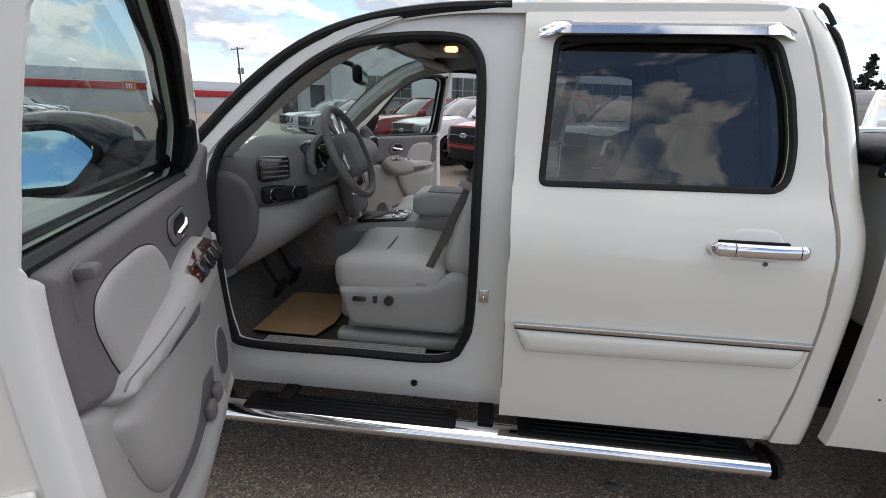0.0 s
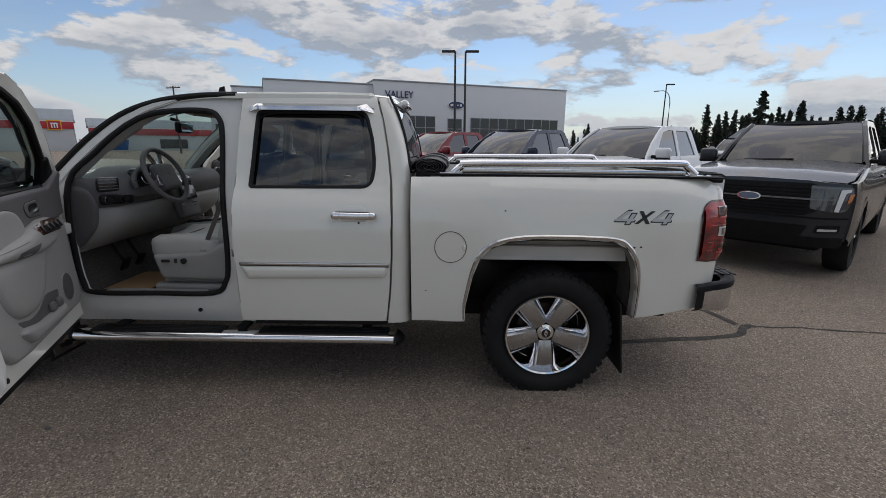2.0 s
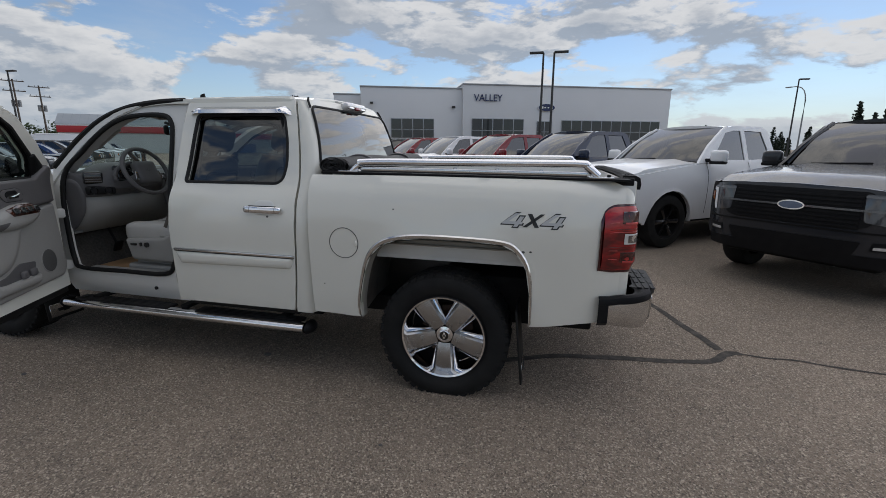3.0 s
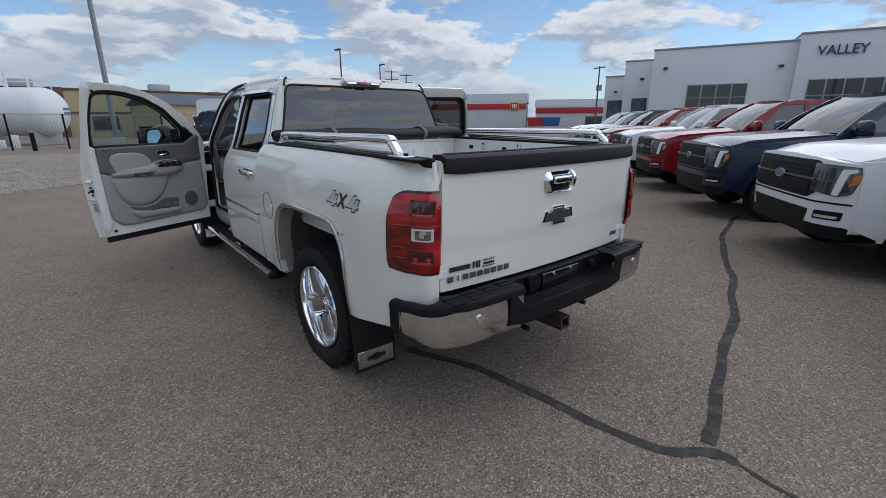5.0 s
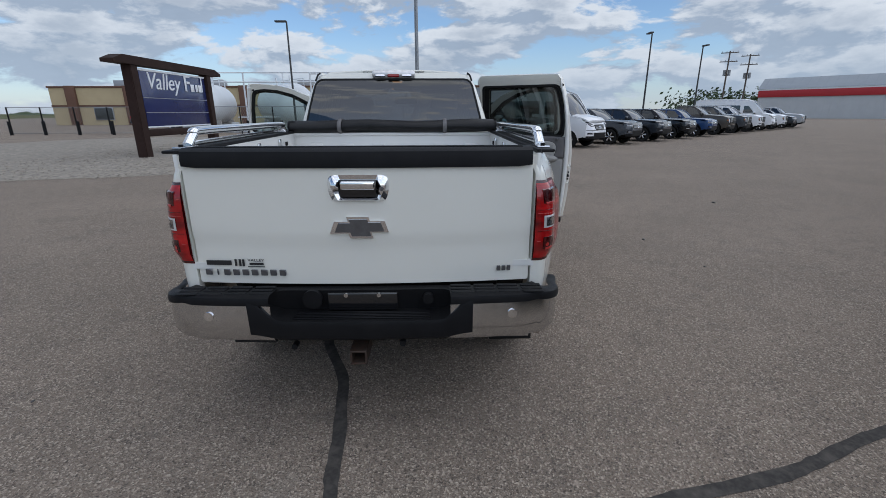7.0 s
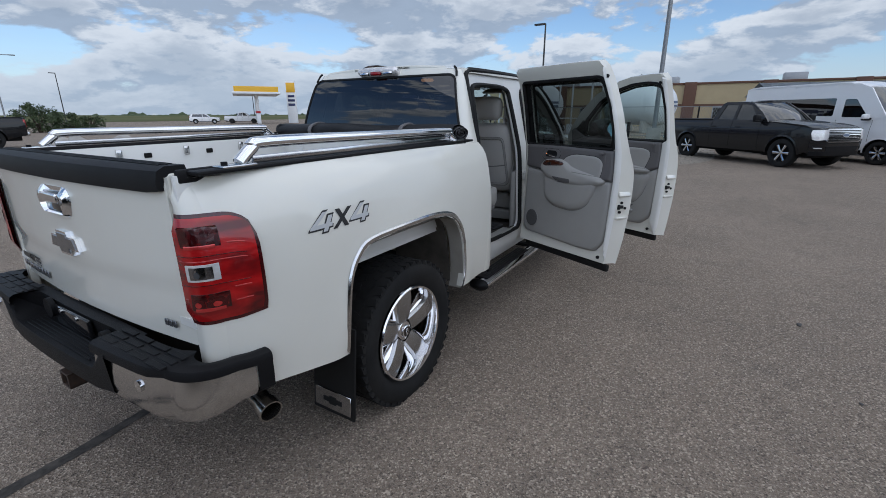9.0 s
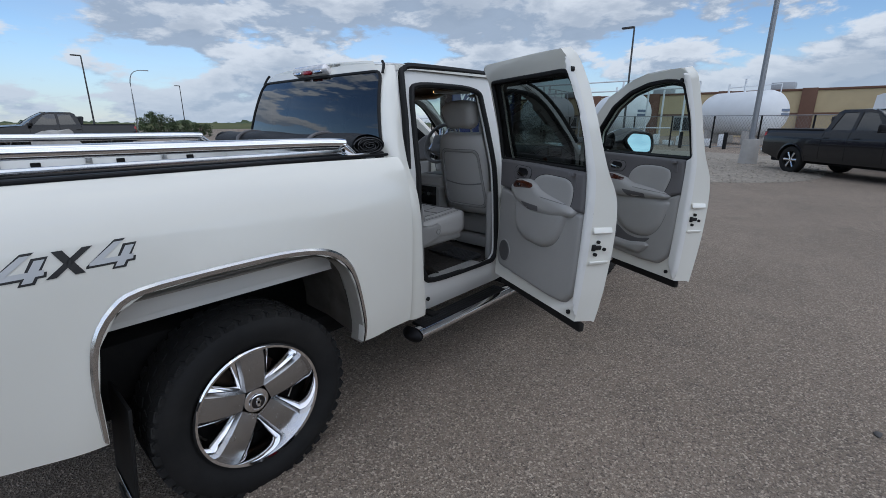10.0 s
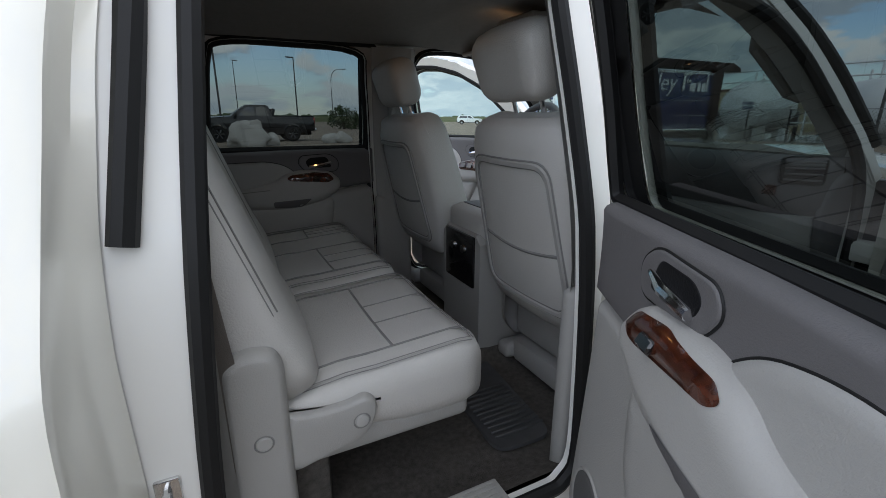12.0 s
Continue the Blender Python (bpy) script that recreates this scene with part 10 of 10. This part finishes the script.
def tank_yard():
    g = thing("pipe_rack", "white pipe rack beside the tanks", "pipe rack")
    for x, y in ((-35.0, -9.5), (-35.0, -7.0), (-38.5, -9.5), (-38.5, -7.0), (-35.5, -15.0), (-35.5, -21.5)):
        bm = bmesh.new()
        cyl(bm, (x, y, 0), (x, y, 4.6), 0.07, seg=8)
        part("upright", bm, M_TANK, g)
    for a, b in (((-35, -9.5, 4.5), (-35, -7.0, 4.5)), ((-38.5, -9.5, 4.5), (-38.5, -7.0, 4.5)), ((-35, -21.5, 4.6), (-35, -7, 4.6)), ((-38.5, -7, 4.0), (-35, -7, 4.0)), ((-35, -21.5, 3.9), (-35, -7, 3.9)), ((-36, -8.0, 1.2), (-36, -16.0, 1.2))):
        bm = bmesh.new()
        tube(bm, [a, b], 0.05, 8)
        part("rail", bm, M_TANK, g)
    rnd = random.Random(5)
    for k in range(26):
        bm = bmesh.new()
        x, w, h = -35.5 + rnd.uniform(-1, 1), rnd.uniform(0.2, 0.5), rnd.uniform(0.3, 0.95)
        box(bm, (x, -20 + k * 0.62, h / 2), (0.5, w, h), 0.03)
        part("pump_box", bm, M_TANK, g)
    f = thing("chain_link_fence", "chain-link fence on dark posts", "fence")
    for k in range(17):
        bm = bmesh.new()
        cyl(bm, (-32.8, -32 + k * 2.5, 0), (-32.8, -32 + k * 2.5, 2.0), 0.05, seg=8)
        part("post", bm, M_BLACK, f)
        bm = bmesh.new()
        cyl(bm, (-31.6, -31 + k * 2.5, 0), (-31.6, -31 + k * 2.5, 1.0), 0.11, seg=8)
        part("bollard", bm, M_BLACK, f)
    bm = bmesh.new()
    for z in (0.1, 2.0):
        tube(bm, [(-32.8, -32, z), (-32.8, 8, z)], 0.025, 6)
    part("rail", bm, M_POLE, f)
    bm = bmesh.new()
    for k in range(260):
        y = -32 + k * 0.154
        for sg in (-1, 1):
            tube(bm, [(-32.8, y, 0.1), (-32.8, y + sg * 1.0, 2.0)], 0.006, 3, caps=False)
    part("wire_mesh", bm, M_POLE, f, smooth=False)


tank_yard()


def gas_station():
    g = thing("fuel_canopy", "yellow and white fuel station canopy", "canopy", m=pose(-52.3, -70.7, 0, 0, 0, 55))
    bm = bmesh.new()
    box(bm, (0, 0, 5.6), (11, 7, 1.0), 0.05)
    part("canopy_fascia", bm, M_YELLOW, g)
    bm = bmesh.new()
    box(bm, (0, 0, 5.05), (11.6, 7.6, 0.35), 0.05)
    part("canopy_soffit", bm, M_SIGNWHITE, g)
    for x in (-2.8, 2.8):
        bm = bmesh.new()
        box(bm, (x, 0, 2.5), (0.5, 0.5, 5.0), 0.03)
        part("column", bm, M_SIGNWHITE, g)
        bm = bmesh.new()
        box(bm, (x + 1.3, 0, 0.9), (0.8, 0.6, 1.8), 0.08)
        pu = part("fuel_pump", bm, M_SIGNWHITE, g)
        bm = bmesh.new()
        box(bm, (x + 1.3, 0, 1.95), (1.0, 0.7, 0.35), 0.05)
        part("pump_top", bm, M_REDBAND, pu)
    s = thing("price_pylon", "yellow and white price pylon", "sign", m=pose(-57.5, -67.5, 0, 0, 0, 40))
    bm = bmesh.new()
    box(bm, (0, 0, 3.7), (0.5, 1.7, 7.4), 0.06)
    part("pylon", bm, M_SIGNWHITE, s)
    bm = bmesh.new()
    box(bm, (0.05, 0, 6.3), (0.5, 1.55, 1.7), 0.06)
    part("pylon_badge", bm, M_YELLOW, s)
    bm = bmesh.new()
    for k in range(3):
        box(bm, (0.27, 0, 4.8 - k * 0.75), (0.05, 1.2, 0.42), 0.02)
    part("price_bars", bm, M_NAVYSIGN, s)


gas_station()


def white_pylon():
    p = thing("white_pylon", "tall white panelled pylon sign beyond the yard edge", "sign", m=pose(0.55, -18.6, 0, 0, 0, 0))
    for k in range(6):
        bm = bmesh.new()
        box(bm, (0, 0, 0.78 + k * 1.5), (1.75, 0.55, 1.48), 0.02)
        part("panel", bm, M_WALLW, p)
    bm = bmesh.new()
    box(bm, (0, 0, 0.1), (2.0, 0.8, 0.2), 0.03)
    part("plinth", bm, M_CONC, p)
    for x in (36, 26, 15):
        s = thing("grain_silo", "corrugated grey grain silo far off", "silo", "grain silos", m=pose(x, -150, 0))
        bm = bmesh.new()
        prof = [(4.2, 0)] + [(4.2 + 0.06 * (k % 2), 0.5 * k) for k in range(19)] + [(4.4, 9.2), (0.5, 12.0), (0.5, 12.5), (0.0, 12.6)]
        revolve(bm, prof, Matrix.Identity(4), 28)
        part("shell", bm, M_POLE, s)


white_pylon()


M_SHED = material("dark_metal_siding", (0.045, 0.045, 0.050), 0.6, var=0.2, scale=0.8)
M_BLUESKIP = material("blue_painted_steel", (0.02, 0.10, 0.30), 0.5, var=0.2, scale=2)


def boulders():
    rnd = random.Random(3)
    for k, (x, y, r) in enumerate(((-2.55, -22.5, 0.86), (-3.55, -22.6, 0.42), (-6.75, -23.9, 0.42), (-7.45, -23.8, 0.46), (-9.8, -24.9, 0.45), (2.5, -23.6, 0.5))):
        bm = bmesh.new()
        bmesh.ops.create_icosphere(bm, subdivisions=3, radius=r, matrix=Matrix.Translation((x, y, r * 0.45)) @ Matrix.Diagonal((1.0, 0.9, 1.0 if r > 0.8 else 0.8, 1)))
        bent(bm, lambda c: c + Vector((noise.noise(c * 1.7), noise.noise(c * 1.7 + Vector((9, 0, 0))), noise.noise(c * 1.7 + Vector((0, 9, 0))))) * r * 0.5)
        tagged(part("boulder", bm, M_CONC, sharp=30), "pale rounded boulder on the yard edge", "boulder", "boulders")
    for x, y, mt, az in ((-75.9, 94.0, M_REDBAND, 40), (-72.8, 96.3, M_BLUESKIP, 40)):
        d = thing("skip_bin", "steel refuse skip by the store", "bin", "skips", m=pose(x, y, 0, 0, 0, az) @ Matrix.Scale(1.22, 4))
        bm = bmesh.new()
        fs = loft(bm, [[(-1.6, -0.9, 0.2), (1.6, -0.9, 0.2), (1.6, 0.9, 0.2), (-1.6, 0.9, 0.2)], [(-1.9, -1.0, 1.9), (1.9, -1.0, 1.9), (1.9, 1.0, 1.9), (-1.9, 1.0, 1.9)]], True, True)
        bmesh.ops.recalc_face_normals(bm, faces=fs)
        part("body", bm, mt, d)
        bm = bmesh.new()
        for k in range(4):
            box(bm, (-1.4 + k * 0.9, -0.98, 1.05), (0.12, 0.10, 1.6))
        box(bm, (0, 0, 1.95), (3.9, 2.1, 0.10), 0.02)
        part("ribs", bm, mt, d)
    s = thing("dark_shed", "low dark metal shed behind the rear vehicles", "building", m=pose(43.5, 55.5, 0, 0, 0, -58))
    bm = bmesh.new()
    fs = loft(bm, [[(x, -3.2, 0), (x, -3.2, 2.7), (x, 0, 3.9), (x, 3.2, 2.7), (x, 3.2, 0)] for x in (-5.2, 5.2)], True, True)
    bmesh.ops.recalc_face_normals(bm, faces=fs)
    part("wall", bm, M_SHED, s)
    bm = bmesh.new()
    fs = loft(bm, [[(x, -3.6, 2.62), (x, 0, 4.0), (x, 3.6, 2.62)] for x in (-5.5, 5.5)], False)
    bmesh.ops.solidify(bm, geom=bm.faces[:], thickness=0.12)
    part("roof", bm, M_ROOFGREY, s)


boulders()

# ---- plants ----
M_LEAF = material("bush_leaves", (0.055, 0.085, 0.030), 0.7, var=0.5, scale=2.5, var2=0.4, scale2=6, tint=(0.10, 0.12, 0.05))
M_NEEDLE = material("dark_conifer_needles", (0.022, 0.036, 0.020), 0.8, var=0.5, scale=1.5)
M_BARK = material("bark", (0.08, 0.06, 0.045), 0.9, var=0.3, scale=6)


def leaf_quad(bm, c, r, rnd):
    n = Vector((rnd.gauss(0, 1), rnd.gauss(0, 1), rnd.gauss(0, 1))).normalized()
    a = n.orthogonal().normalized()
    b = n.cross(a)
    bm.faces.new([bm.verts.new(c + a * r * p + b * r * 0.6 * q) for p, q in ((-1, 0), (0, -1), (1, 0), (0, 1))])


def bush(x, y, w, h, seed, label):
    rnd = random.Random(seed)
    t = thing("bush", label, "bush", "bushes")
    t.matrix_basis = pose(x, y, 0)
    bm = bmesh.new()
    for k in range(9):
        a = rnd.random() * 6.28
        tip = Vector((math.cos(a) * w * 0.3 * rnd.random(), math.sin(a) * w * 0.3 * rnd.random(), h * rnd.uniform(0.5, 0.85)))
        tube(bm, [(0.1 * math.cos(a), 0.1 * math.sin(a), 0), tip * 0.5 + Vector((0, 0, 0.1)), tip], [0.06, 0.04, 0.015], 5)
    part("stems", bm, M_BARK, t)
    bm = bmesh.new()
    for k in range(80):
        a, z = rnd.random() * 6.28, rnd.random()
        rr = w * 0.5 * math.sqrt(rnd.random()) * math.sin(math.pi * (0.25 + 0.65 * z)) ** 0.6
        c = Vector((rr * math.cos(a), rr * math.sin(a), h * (0.08 + 0.86 * z)))
        cr = 0.16 * h * rnd.uniform(0.6, 1.2)
        for q in range(46):
            v = Vector((rnd.gauss(0, 1), rnd.gauss(0, 1), rnd.gauss(0, 1)))
            leaf_quad(bm, c + v.normalized() * cr * rnd.random() ** 0.4, 0.042 * h * rnd.uniform(0.5, 1.1), rnd)
    part("leaves", bm, M_LEAF, t, smooth=False)


bush(-14.4, -50.5, 3.6, 2.5, 1, "rounded green bush at the yard edge")
bush(-17.0, -51.5, 3.0, 1.7, 2, "low green bush at the yard edge")
bush(-19.0, -52.0, 2.6, 1.5, 3, "low green bush at the yard edge")


def conifer(seed, h):
    rnd = random.Random(seed)
    t = thing("conifer", "tall dark spruce in the distant shelter belt", "tree", "shelter belt spruces")
    bm = bmesh.new()
    tube(bm, [(0, 0, 0), (0, 0, h * 0.6), (0, 0, h)], [0.22, 0.12, 0.02], 6)
    part("trunk", bm, M_BARK, t)
    bm = bmesh.new()
    for k in range(95):
        z = 0.04 + 0.95 * (k / 95) ** 0.9
        L = (1 - z) ** 0.8 * h * 0.21 * rnd.uniform(0.6, 1.15) + 0.15
        a = rnd.random() * 6.28
        d = Vector((math.cos(a), math.sin(a), -0.22))
        for q in range(int(6 + L * 8)):
            p = Vector((0, 0, z * h)) + d * L * rnd.uniform(0.05, 1.0) + Vector((rnd.gauss(0, 0.10), rnd.gauss(0, 0.10), rnd.gauss(0, 0.1)))
            leaf_quad(bm, p, rnd.uniform(0.14, 0.34), rnd)
    part("needles", bm, M_NEEDLE, t, smooth=False)
    return t


def shelter_belt():
    kinds = [conifer(11, 9.0), conifer(12, 7.5), conifer(13, 10.5)]
    rnd = random.Random(21)
    spots = []
    for k in range(190):
        az = radians(rnd.uniform(30, 74) if k < 110 else rnd.uniform(45, 62))
        d = rnd.uniform(108, 140)
        hgt = rnd.uniform(0.52, 0.98) * (0.68 if math.degrees(az) > 60 else 1)
        spots.append((-1.7 + d * math.cos(az), -3.1 + d * math.sin(az), hgt))
    spots.append((-1.7 + 118 * math.cos(radians(55.2)), -3.1 + 118 * math.sin(radians(55.2)), 1.70))
    for i, (x, y, f) in enumerate(spots):
        m = Matrix.Translation((x, y, 0)) @ Matrix.Rotation(rnd.random() * 6, 4, "Z")
        src = kinds[i % 3]
        if i < 3:
            src.matrix_basis = m
            src.scale = (f, f, f)
        else:
            q = copy_thing(src, m)
            q.scale = (f, f, f)
    # far woods along the horizon: a low uneven belt with gaps
    bm = bmesh.new()
    for d0, gap, top in ((640, 0.05, 5.0), (760, -0.10, 6.5)):
        rings = []
        for k in range(420):
            az = radians(-165 + 95 * k / 419)
            n = noise.noise((k * 0.11, d0, 0)) + 0.5 * noise.noise((k * 0.45, d0, 3)) + 0.25 * noise.noise((k * 1.7, d0, 7))
            h = max(0.3, (n - gap) * top + 1.2)
            c, q = math.cos(az), math.sin(az)
            rings.append([(d0 * c, d0 * q, 0), ((d0 + 2) * c, (d0 + 2) * q, h * 0.7), ((d0 + 6) * c, (d0 + 6) * q, h), ((d0 + 14) * c, (d0 + 14) * q, 0)])
        fs = loft(bm, rings, False)
        orient(bm, fs, (0, 0, 1))
    tagged(part("far_woods", bm, M_LEAF, smooth=False), "low belt of far trees along the horizon", "trees", kind="stuff")
    bm = bmesh.new()
    for k in range(60):
        az = radians(rnd.uniform(140, 152))
        d = rnd.uniform(150, 170)
        c = Vector((d * math.cos(az), d * math.sin(az), 0))
        for q in range(45):
            p = c + Vector((rnd.gauss(0, 2.5), rnd.gauss(0, 2.5), rnd.uniform(0.3, 1.0) * rnd.uniform(4, 8.5)))
            leaf_quad(bm, p, rnd.uniform(0.3, 0.7), rnd)
    tagged(part("background_trees", bm, M_LEAF, smooth=False), "loose row of far deciduous trees", "trees", kind="stuff")


shelter_belt()
